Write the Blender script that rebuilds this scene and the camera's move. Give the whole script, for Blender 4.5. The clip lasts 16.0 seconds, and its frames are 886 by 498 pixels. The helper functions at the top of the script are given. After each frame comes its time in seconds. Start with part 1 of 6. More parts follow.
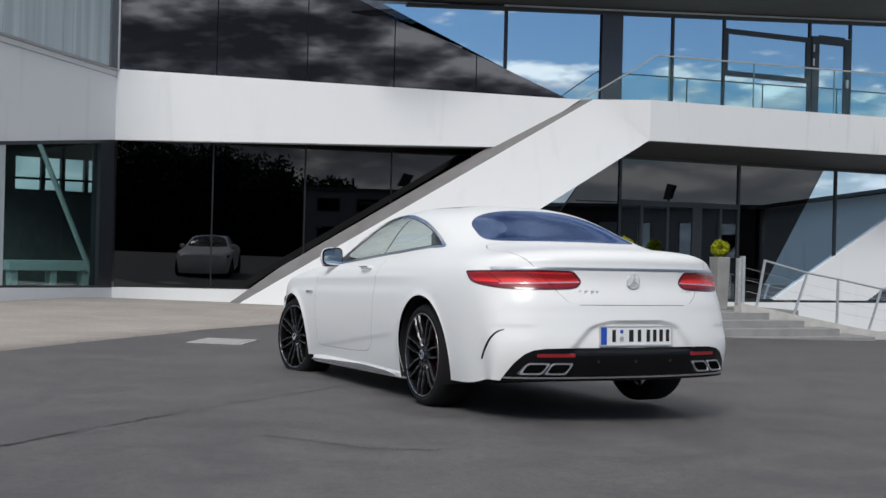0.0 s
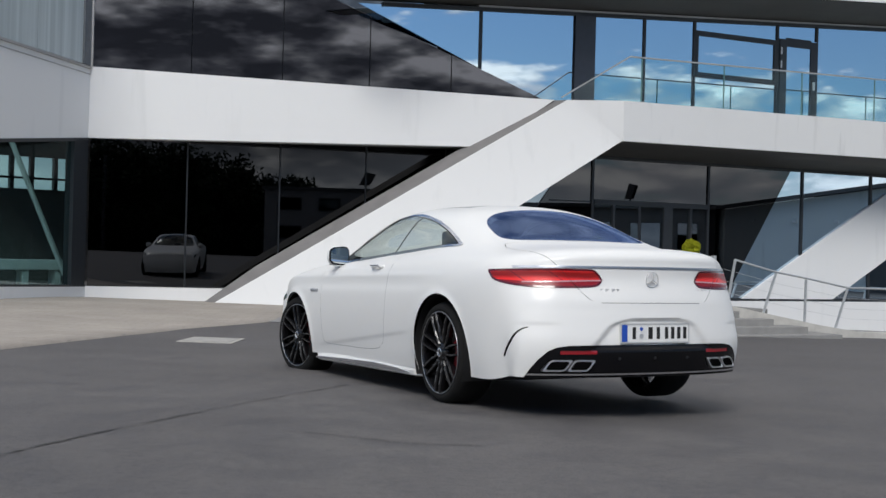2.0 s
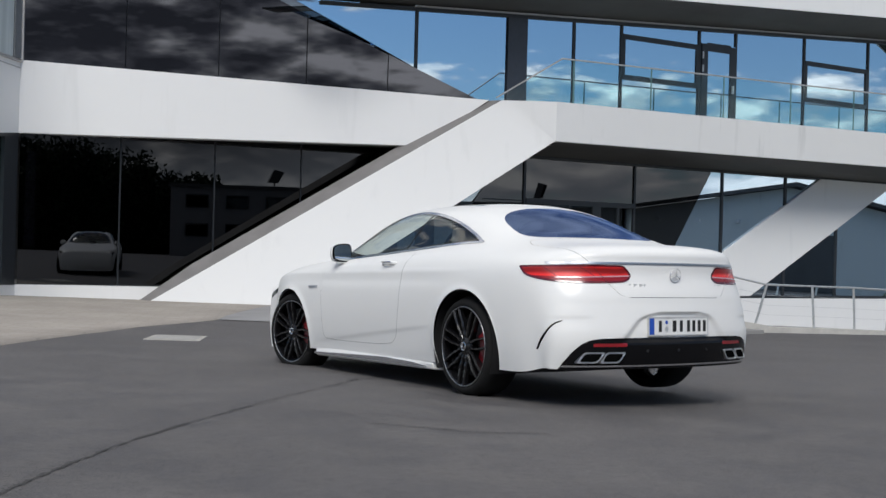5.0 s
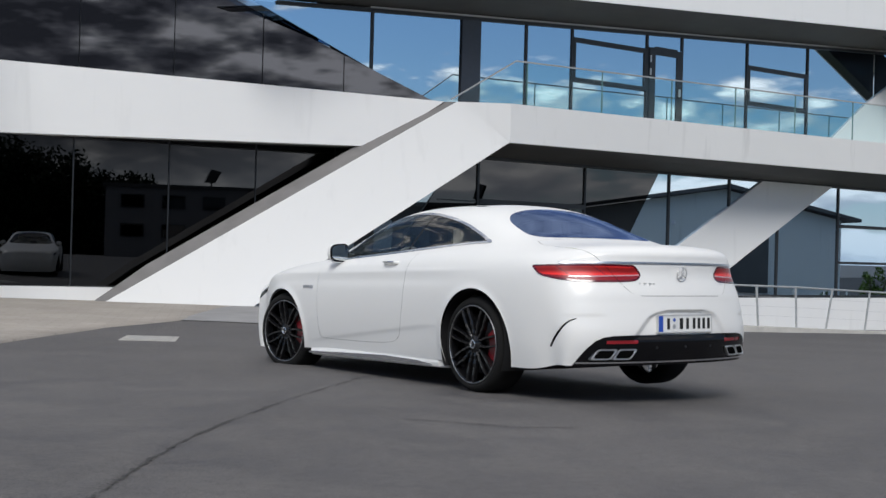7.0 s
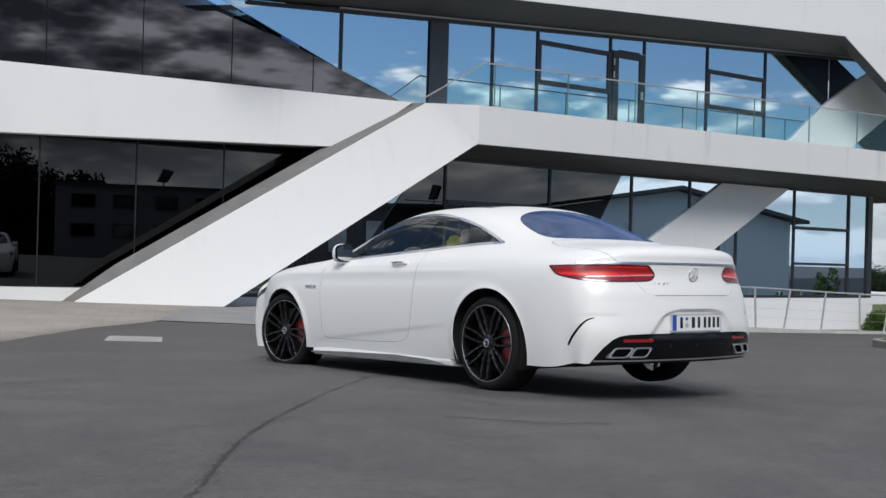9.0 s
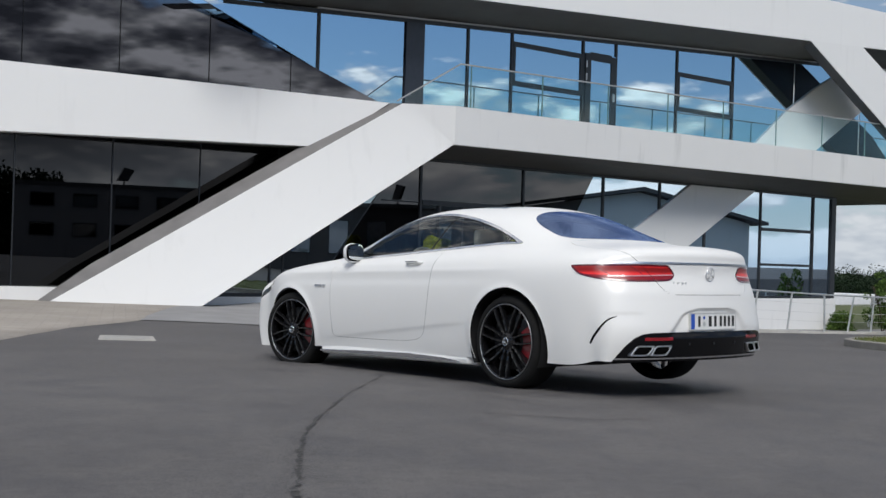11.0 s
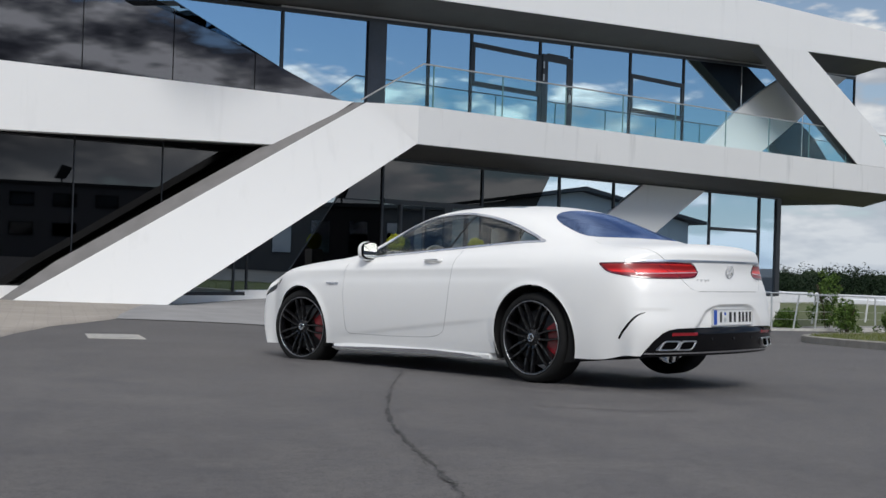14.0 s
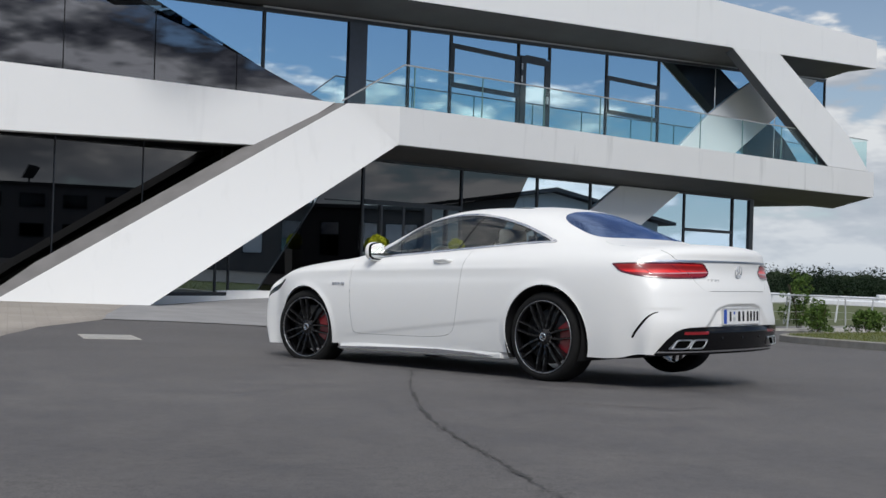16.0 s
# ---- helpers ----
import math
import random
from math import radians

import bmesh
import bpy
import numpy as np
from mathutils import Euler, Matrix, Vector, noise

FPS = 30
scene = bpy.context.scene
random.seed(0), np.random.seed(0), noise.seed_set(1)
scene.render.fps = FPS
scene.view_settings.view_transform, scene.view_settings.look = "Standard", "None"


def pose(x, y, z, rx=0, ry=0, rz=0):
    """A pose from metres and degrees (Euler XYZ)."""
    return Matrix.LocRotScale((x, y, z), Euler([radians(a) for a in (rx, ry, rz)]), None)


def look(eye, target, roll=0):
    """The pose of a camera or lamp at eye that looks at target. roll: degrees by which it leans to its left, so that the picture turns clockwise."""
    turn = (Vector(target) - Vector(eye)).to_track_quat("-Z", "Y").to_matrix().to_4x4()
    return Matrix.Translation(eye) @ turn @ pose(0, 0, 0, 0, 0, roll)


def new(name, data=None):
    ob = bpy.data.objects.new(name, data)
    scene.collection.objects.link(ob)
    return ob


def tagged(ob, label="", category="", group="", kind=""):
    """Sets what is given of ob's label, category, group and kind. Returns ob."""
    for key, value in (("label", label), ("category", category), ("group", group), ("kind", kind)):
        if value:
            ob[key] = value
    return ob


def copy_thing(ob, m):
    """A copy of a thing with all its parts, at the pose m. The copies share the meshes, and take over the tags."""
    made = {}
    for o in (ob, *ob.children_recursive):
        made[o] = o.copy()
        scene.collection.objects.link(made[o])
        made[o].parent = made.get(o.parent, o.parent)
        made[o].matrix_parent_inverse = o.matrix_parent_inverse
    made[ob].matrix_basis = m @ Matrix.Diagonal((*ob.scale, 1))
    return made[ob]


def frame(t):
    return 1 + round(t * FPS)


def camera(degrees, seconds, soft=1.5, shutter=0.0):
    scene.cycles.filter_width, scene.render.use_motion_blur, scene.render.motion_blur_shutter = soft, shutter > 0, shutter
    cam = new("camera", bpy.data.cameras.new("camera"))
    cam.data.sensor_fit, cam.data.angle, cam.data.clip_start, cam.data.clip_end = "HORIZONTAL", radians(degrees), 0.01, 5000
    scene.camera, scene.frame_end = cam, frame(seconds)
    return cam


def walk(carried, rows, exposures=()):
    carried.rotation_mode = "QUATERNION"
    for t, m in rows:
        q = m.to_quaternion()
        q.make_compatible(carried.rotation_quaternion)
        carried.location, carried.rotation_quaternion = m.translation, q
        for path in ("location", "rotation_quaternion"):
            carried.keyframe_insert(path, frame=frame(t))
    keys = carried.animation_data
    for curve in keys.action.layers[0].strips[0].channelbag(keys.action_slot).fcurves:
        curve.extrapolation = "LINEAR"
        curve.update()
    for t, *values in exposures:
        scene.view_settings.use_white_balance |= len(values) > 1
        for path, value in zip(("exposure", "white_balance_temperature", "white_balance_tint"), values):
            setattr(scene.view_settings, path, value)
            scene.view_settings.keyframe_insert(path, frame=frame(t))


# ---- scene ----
cam = camera(42.4, 16.0)
METRES, EYE = 4.036, 1.05
ROWS = [
    (0.0, 0.0, 0.0, 0.0, -0.0, 0.03, -1.44),
    (0.5, -0.0188, -0.0042, -0.0006, -0.38, 0.03, -1.45),
    (1.0, -0.044, -0.0097, -0.0011, -0.89, 0.04, -1.47),
    (1.5, -0.0712, -0.015, -0.0021, -1.46, 0.04, -1.48),
    (2.0, -0.1037, -0.0216, -0.0034, -2.19, 0.05, -1.49),
    (2.5, -0.1367, -0.0279, -0.0048, -2.94, 0.07, -1.47),
    (3.0, -0.176, -0.0358, -0.0066, -3.86, 0.08, -1.48),
    (3.5, -0.2119, -0.0408, -0.0078, -4.69, 0.09, -1.47),
    (4.0, -0.2502, -0.0463, -0.0091, -5.58, 0.1, -1.5),
    (6.5, -0.4369, -0.0718, -0.0157, -10.0, 0.17, -1.53),
    (7.0, -0.471, -0.0748, -0.0166, -10.84, 0.22, -1.53),
    (7.5, -0.5014, -0.0755, -0.0178, -11.53, 0.25, -1.54),
    (8.0, -0.5332, -0.0769, -0.0187, -12.23, 0.28, -1.54),
    (8.5, -0.5632, -0.0779, -0.0194, -12.85, 0.3, -1.57),
    (9.0, -0.5957, -0.0786, -0.0203, -13.48, 0.32, -1.6),
    (11.5, -0.7468, -0.0761, -0.026, -16.24, 0.41, -1.77),
    (12.0, -0.7777, -0.0757, -0.0272, -16.81, 0.42, -1.76),
    (12.5, -0.8067, -0.0748, -0.0282, -17.35, 0.42, -1.76),
    (13.0, -0.8386, -0.0729, -0.0293, -17.95, 0.43, -1.77),
    (13.5, -0.8679, -0.0709, -0.0305, -18.5, 0.43, -1.77),
    (14.0, -0.8985, -0.0684, -0.0318, -19.06, 0.44, -1.78),
    (14.5, -0.9244, -0.0667, -0.0326, -19.51, 0.45, -1.78),
    (15.0, -0.9493, -0.0633, -0.0337, -19.97, 0.47, -1.79),
    (15.5, -0.9711, -0.0624, -0.0344, -20.38, 0.49, -1.79),
    (16.0, -0.9924, -0.0605, -0.0351, -20.79, 0.52, -1.8),
]
walk(cam, [(t, pose(0, 0, EYE) @ pose(METRES * x, METRES * y, METRES * z, 90 + pitch, roll, yaw)) for t, x, y, z, yaw, pitch, roll in ROWS])

# ---------------- light ----------------
SUN_AZ, SUN_EL = 194.0, 44.0          # compass-like azimuth from +y over +x, degrees


def make_world():
    w = bpy.data.worlds.new("sky_world")
    scene.world = w
    w.use_nodes = True
    nt = w.node_tree
    nt.nodes.clear()
    N, L = nt.nodes.new, nt.links.new

    def link(v, sock):
        if isinstance(v, (int, float)):
            sock.default_value = v
        elif isinstance(v, tuple):
            sock.default_value = v if len(v) == len(sock.default_value) else (*v, 1)
        else:
            L(v, sock)

    def calc(op, a, b=0.0, c=0.0, clamp=False):
        n = N("ShaderNodeMath")
        n.operation, n.use_clamp = op, clamp
        for i, v in enumerate((a, b, c)):
            link(v, n.inputs[i])
        return n.outputs[0]

    def vec(op, a, b, out="Vector"):
        n = N("ShaderNodeVectorMath")
        n.operation = op
        link(a, n.inputs[0])
        link(b, n.inputs["Scale" if op == "SCALE" else 1])
        return n.outputs[out]

    def span(v, a, b, lo=0.0, hi=1.0, soft=True):
        n = N("ShaderNodeMapRange")
        n.interpolation_type = "SMOOTHSTEP" if soft else "LINEAR"
        for k, q in (("Value", v), ("From Min", a), ("From Max", b), ("To Min", lo), ("To Max", hi)):
            link(q, n.inputs[k])
        return n.outputs[0]

    def blend(f, a, b):
        n = N("ShaderNodeMix")
        n.data_type = "RGBA"
        for k, q in (("Factor", f), ("A", a), ("B", b)):
            link(q, n.inputs[k])
        return n.outputs["Result"]

    def tones(v, stops):
        n = N("ShaderNodeValToRGB")
        while len(n.color_ramp.elements) < len(stops):
            n.color_ramp.elements.new(0.5)
        for e, (p, c) in zip(n.color_ramp.elements, stops):
            e.position, e.color = p, (*c, 1)
        L(v, n.inputs[0])
        return n.outputs[0]

    sky = N("ShaderNodeTexSky")
    sky.sky_type, sky.sun_disc = "NISHITA", False
    sky.sun_elevation, sky.sun_rotation = radians(SUN_EL), radians(SUN_AZ)
    sky.air_density, sky.dust_density, sky.ozone_density = 1.0, 0.25, 2.5
    D = N("ShaderNodeTexCoord").outputs["Generated"]
    sep = N("ShaderNodeSeparateXYZ")
    L(D, sep.inputs[0])
    X, Y, Z = sep.outputs
    flat = vec("MULTIPLY", D, (1.0, 1.0, 2.9))

    def billow(v):
        """Heaped cloud: broad noise with rounded cells on it."""
        a = N("ShaderNodeTexNoise")
        for k, q in (("Scale", 5.4), ("Detail", 8.0), ("Roughness", 0.52), ("Distortion", 0.2)):
            a.inputs[k].default_value = q
        L(v, a.inputs["Vector"])
        b = N("ShaderNodeTexVoronoi")
        b.feature = "SMOOTH_F1"
        for k, q in (("Scale", 15.0), ("Smoothness", 0.5), ("Detail", 3.0), ("Roughness", 0.6)):
            b.inputs[k].default_value = q
        L(v, b.inputs["Vector"])
        return calc("ADD", a.outputs["Fac"], calc("MULTIPLY_ADD", b.outputs["Distance"], -0.20, 0.175))

    here = billow(flat)
    above = billow(vec("ADD", flat, (0.0, 0.0, 0.05)))
    lit = calc("MULTIPLY_ADD", calc("SUBTRACT", here, above), 3.0, 0.46, clamp=True)   # sunlit tops, shaded bellies
    south = span(vec("DOT_PRODUCT", D, (-0.17, -0.98, 0.0), "Value"), 0.66, 0.84)
    north = span(vec("DOT_PRODUCT", D, (0.60, 0.80, 0.0), "Value"), 0.35, 0.80)
    # the southern bank sinks towards the east; elsewhere loose heaps low down, thinner cover overhead
    bank = calc("MULTIPLY_ADD", X, -0.27, 0.285)
    over = calc("SUBTRACT", bank, Z)
    heavy = span(over, -0.03, 0.05, -0.14, 0.36)
    loose = calc("ADD", span(Z, 0.10, 0.21, 0.145, -0.05), span(Z, 0.36, 0.62, 0.0, 0.17))
    bias = calc("ADD", calc("ADD", calc("MULTIPLY", heavy, south), calc("MULTIPLY", loose, calc("SUBTRACT", 1.0, south))), calc("MULTIPLY", north, 0.05))
    cover = calc("ADD", here, bias)
    alpha = span(cover, 0.49, 0.61)
    thick = span(cover, 0.54, 0.80)
    dark = tones(lit, [(0.18, (1.0, 1.04, 1.2)), (0.45, (2.5, 2.5, 2.7)), (0.66, (5.4, 5.3, 5.2)), (0.92, (12.0, 11.6, 11.3))])
    belly = vec("SCALE", dark, span(thick, 0.3, 1.0, 1.0, 0.75))
    fair = tones(lit, [(0.12, (4.9, 5.1, 5.6)), (0.5, (8.2, 8.2, 8.4)), (0.85, (13.4, 13.1, 12.6))])
    cloud = blend(south, fair, belly)
    deep = vec("MULTIPLY", sky.outputs[0], (0.92, 1.0, 1.06))
    mix = blend(alpha, deep, cloud)
    # pale haze low over the horizon, standing higher over the valley to the north-east
    rise = span(north, 0.0, 1.0, 0.10, 0.34)
    haze = blend(span(calc("DIVIDE", Z, rise), 0.0, 1.0, 0.72, 0.0, False), mix, (7.0, 8.1, 9.4))
    dim = vec("SCALE", haze, span(north, 0.0, 1.0, 1.0, 0.72))
    out, bg = N("ShaderNodeOutputWorld"), N("ShaderNodeBackground")
    L(dim, bg.inputs["Color"])
    bg.inputs["Strength"].default_value = 0.094
    L(bg.outputs[0], out.inputs[0])


make_world()
sun = new("sun", bpy.data.lights.new("sun", "SUN"))
sun.data.energy, sun.data.angle, sun.data.color = 2.38, radians(24.0), (1.0, 0.98, 0.945)
_d = Vector((math.sin(radians(SUN_AZ)) * math.cos(radians(SUN_EL)), math.cos(radians(SUN_AZ)) * math.cos(radians(SUN_EL)), math.sin(radians(SUN_EL))))
sun.matrix_world = look(_d * 60, (0, 0, 0))
scene.view_settings.exposure = 0.03

# ---------------- materials ----------------
def nodes_of(name):
    m = bpy.data.materials.new(name)
    m.use_nodes = True
    nt = m.node_tree
    return m, nt, nt.nodes["Principled BSDF"]


def noise_tex(nt, scale, detail=4.0, rough=0.55, coords="Object"):
    tc = nt.nodes.new("ShaderNodeTexCoord")
    n = nt.nodes.new("ShaderNodeTexNoise")
    n.inputs["Scale"].default_value, n.inputs["Detail"].default_value, n.inputs["Roughness"].default_value = scale, detail, rough
    nt.links.new(tc.outputs[coords], n.inputs["Vector"])
    return n


def ramp_of(nt, src, stops):
    r = nt.nodes.new("ShaderNodeValToRGB")
    while len(r.color_ramp.elements) < len(stops):
        r.color_ramp.elements.new(0.5)
    for e, (p, c) in zip(r.color_ramp.elements, stops):
        e.position, e.color = p, (*c, 1)
    nt.links.new(src, r.inputs[0])
    return r


def mixed(nt, fac, a, b, mode="MIX"):
    m = nt.nodes.new("ShaderNodeMix")
    m.data_type, m.blend_type = "RGBA", mode
    for sock, v in (("Factor", fac), ("A", a), ("B", b)):
        if isinstance(v, (int, float)):
            m.inputs[sock].default_value = v
        elif isinstance(v, tuple):
            m.inputs[sock].default_value = (*v, 1)
        else:
            nt.links.new(v, m.inputs[sock])
    return m.outputs["Result"]


def bumped(nt, bsdf, height, strength, distance=0.01):
    b = nt.nodes.new("ShaderNodeBump")
    b.inputs["Strength"].default_value, b.inputs["Distance"].default_value = strength, distance
    nt.links.new(height, b.inputs["Height"])
    nt.links.new(b.outputs[0], bsdf.inputs["Normal"])


def plain(name, color, rough=0.5, metal=0.0, coat=0.0, vary=0.06, scale=8.0, bump=0.0):
    m, nt, b = nodes_of(name)
    n = noise_tex(nt, scale)
    dark = tuple(c * (1 - vary) for c in color)
    lite = tuple(min(1, c * (1 + vary)) for c in color)
    r = ramp_of(nt, n.outputs["Fac"], [(0.3, dark), (0.7, lite)])
    nt.links.new(r.outputs[0], b.inputs["Base Color"])
    b.inputs["Roughness"].default_value, b.inputs["Metallic"].default_value = rough, metal
    b.inputs["Coat Weight"].default_value, b.inputs["Coat Roughness"].default_value = coat, 0.03
    if bump:
        bumped(nt, b, noise_tex(nt, scale * 12, 3).outputs["Fac"], bump, 0.004)
    return m


def asphalt_mat():
    m, nt, b = nodes_of("asphalt")
    big = noise_tex(nt, 0.35, 5, 0.6)
    mid = noise_tex(nt, 2.3, 6, 0.65)
    fine = noise_tex(nt, 110.0, 4, 0.75)
    base = ramp_of(nt, big.outputs["Fac"], [(0.3, (0.094, 0.089, 0.089)), (0.7, (0.124, 0.118, 0.117))])
    stain = ramp_of(nt, mid.outputs["Fac"], [(0.35, (0.78, 0.78, 0.8)), (0.62, (1.08, 1.07, 1.05))])
    grit = ramp_of(nt, fine.outputs["Fac"], [(0.34, (0.58, 0.58, 0.58)), (0.5, (0.96, 0.96, 0.96)), (0.68, (1.5, 1.5, 1.48))])
    c = mixed(nt, 1.0, base.outputs[0], stain.outputs[0], "MULTIPLY")
    worn = ramp_of(nt, noise_tex(nt, 0.28, 3, 0.5).outputs["Fac"], [(0.42, (0.35, 0.35, 0.35)), (0.60, (1.0, 1.0, 1.0))])
    c = mixed(nt, worn.outputs[0], c, mixed(nt, 1.0, c, grit.outputs[0], "MULTIPLY"))
    blot = ramp_of(nt, noise_tex(nt, 17.0, 8, 0.75).outputs["Fac"], [(0.34, (0.80, 0.80, 0.80)), (0.5, (0.99, 0.99, 0.99)), (0.68, (1.16, 1.155, 1.15))])
    c = mixed(nt, 1.0, c, blot.outputs[0], "MULTIPLY")
    nt.links.new(c, b.inputs["Base Color"])
    r = ramp_of(nt, mid.outputs["Fac"], [(0.3, (0.62, 0.62, 0.62)), (0.7, (0.8, 0.8, 0.8))])
    nt.links.new(r.outputs[0], b.inputs["Roughness"])
    bumped(nt, b, fine.outputs["Fac"], 0.5, 0.006)
    return m


def paver_mat():
    m, nt, b = nodes_of("pavers")
    tc = nt.nodes.new("ShaderNodeTexCoord")
    br = nt.nodes.new("ShaderNodeTexBrick")
    nt.links.new(tc.outputs["Object"], br.inputs["Vector"])
    br.inputs["Color1"].default_value, br.inputs["Color2"].default_value = (0.35, 0.315, 0.275, 1), (0.385, 0.345, 0.305, 1)
    br.inputs["Mortar"].default_value = (0.29, 0.265, 0.235, 1)
    br.inputs["Scale"].default_value, br.inputs["Mortar Size"].default_value = 1.0, 0.008
    br.inputs["Brick Width"].default_value, br.inputs["Row Height"].default_value = 0.4, 0.2
    n = noise_tex(nt, 0.8, 6)
    r = ramp_of(nt, n.outputs["Fac"], [(0.3, (0.86, 0.86, 0.86)), (0.7, (1.06, 1.06, 1.06))])
    c = mixed(nt, 1.0, br.outputs["Color"], r.outputs[0], "MULTIPLY")
    nt.links.new(c, b.inputs["Base Color"])
    b.inputs["Roughness"].default_value = 0.85
    bumped(nt, b, br.outputs["Fac"], -0.4, 0.004)
    return m


def render_mat(name, color, stain=0.10):
    """Painted plaster with faint runs and cloudy wear."""
    m, nt, b = nodes_of(name)
    tc = nt.nodes.new("ShaderNodeTexCoord")
    mp = nt.nodes.new("ShaderNodeMapping")
    mp.inputs["Scale"].default_value = (2.4, 2.4, 0.28)
    nt.links.new(tc.outputs["Object"], mp.inputs[0])
    runs = nt.nodes.new("ShaderNodeTexNoise")
    runs.inputs["Scale"].default_value, runs.inputs["Detail"].default_value = 1.3, 6.0
    nt.links.new(mp.outputs[0], runs.inputs["Vector"])
    cloud = noise_tex(nt, 0.5, 5)
    grain = noise_tex(nt, 60, 3)
    a = ramp_of(nt, runs.outputs["Fac"], [(0.28, tuple(c * (1 - 3.5 * stain) for c in color)), (0.40, color)])
    k = ramp_of(nt, cloud.outputs["Fac"], [(0.3, (1 - stain * 0.6,) * 3), (0.65, (1.0, 1.0, 1.0))])
    nt.links.new(mixed(nt, 1.0, a.outputs[0], k.outputs[0], "MULTIPLY"), b.inputs["Base Color"])
    b.inputs["Roughness"].default_value = 0.8
    bumped(nt, b, grain.outputs["Fac"], 0.12, 0.004)
    return m


def glass_mat(name, clear, reflect, floor, rough=0.0, ior=1.5):
    """Thin coated pane: mirror share = floor + Fresnel, the rest is tinted see-through."""
    m = bpy.data.materials.new(name)
    m.use_nodes = True
    nt = m.node_tree
    nt.nodes.clear()
    out = nt.nodes.new("ShaderNodeOutputMaterial")
    tr, gl, mx = nt.nodes.new("ShaderNodeBsdfTransparent"), nt.nodes.new("ShaderNodeBsdfGlossy"), nt.nodes.new("ShaderNodeMixShader")
    tr.inputs[0].default_value = (*clear, 1)
    gl.inputs["Color"].default_value, gl.inputs["Roughness"].default_value = (*reflect, 1), rough
    lw = nt.nodes.new("ShaderNodeLayerWeight")
    lw.inputs[0].default_value = 0.5
    pw, mu, ad = (nt.nodes.new("ShaderNodeMath") for _ in range(3))
    pw.operation, mu.operation, ad.operation, ad.use_clamp = "POWER", "MULTIPLY", "ADD", True
    f0 = ((ior - 1) / (ior + 1)) ** 2 + floor
    pw.inputs[1].default_value, mu.inputs[1].default_value, ad.inputs[1].default_value = 5.0, 1.0 - min(f0, 1.0), f0
    nt.links.new(lw.outputs["Facing"], pw.inputs[0])
    nt.links.new(pw.outputs[0], mu.inputs[0])
    nt.links.new(mu.outputs[0], ad.inputs[0])
    nt.links.new(ad.outputs[0], mx.inputs[0])
    nt.links.new(tr.outputs[0], mx.inputs[1])
    nt.links.new(gl.outputs[0], mx.inputs[2])
    nt.links.new(mx.outputs[0], out.inputs[0])
    return m


def leaf_mat(name, a, b_):
    m, nt, b = nodes_of(name)
    geo = nt.nodes.new("ShaderNodeNewGeometry")
    r = ramp_of(nt, geo.outputs["Random Per Island"], [(0.0, a), (1.0, b_)])
    nt.links.new(r.outputs[0], b.inputs["Base Color"])
    b.inputs["Roughness"].default_value = 0.7
    b.inputs["Specular IOR Level"].default_value = 0.12
    return m


M_ASPHALT, M_PAVER = asphalt_mat(), paver_mat()
M_WHITE = render_mat("white_render", (0.80, 0.80, 0.795), 0.014)
M_ROOFWHITE = render_mat("roof_render", (0.82, 0.82, 0.815), 0.014)
M_CONC = render_mat("white_concrete", (0.73, 0.728, 0.72), 0.05)
M_FLANK = render_mat("painted_concrete", (0.73, 0.728, 0.72), 0.012)
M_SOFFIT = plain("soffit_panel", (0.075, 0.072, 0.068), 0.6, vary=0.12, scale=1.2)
M_FRAME = plain("anthracite_aluminium", (0.022, 0.025, 0.03), 0.4, vary=0.1)
M_TRIM = plain("pale_metal_trim", (0.45, 0.44, 0.43), 0.45, metal=0.5)
M_GLASS_BLUE = glass_mat("coated_glass", (0.10, 0.12, 0.14), (0.70, 0.86, 1.0), 0.72)
M_GLASS_SMOKE = glass_mat("smoked_glass", (0.05, 0.05, 0.06), (0.80, 0.86, 1.0), 0.15)
M_GLASS_DARK = glass_mat("dark_glass", (0.04, 0.04, 0.05), (0.90, 0.92, 0.96), 0.042)
M_GLASS_CLEAR = glass_mat("clear_glass", (0.52, 0.66, 0.66), (1, 1, 1), 0.02)
M_GLASS_DOOR = glass_mat("entrance_glass", (0.22, 0.27, 0.28), (0.80, 0.92, 0.98), 0.42)
M_RAILGLASS = glass_mat("balustrade_glass", (0.90, 0.965, 0.965), (0.9, 1, 1), 0.0, ior=1.3)
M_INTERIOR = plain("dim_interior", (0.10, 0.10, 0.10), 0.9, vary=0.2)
M_STEEL = plain("galvanised_steel", (0.60, 0.61, 0.61), 0.45, metal=0.6, vary=0.12, scale=14)
M_STONE = plain("stair_concrete", (0.27, 0.265, 0.255), 0.9, vary=0.12, scale=3, bump=0.2)
M_KERB = plain("kerb_stone", (0.28, 0.265, 0.24), 0.9, vary=0.15, scale=4, bump=0.25)
M_APRON = plain("apron_concrete", (0.27, 0.265, 0.265), 0.9, vary=0.10, scale=1.5, bump=0.2)


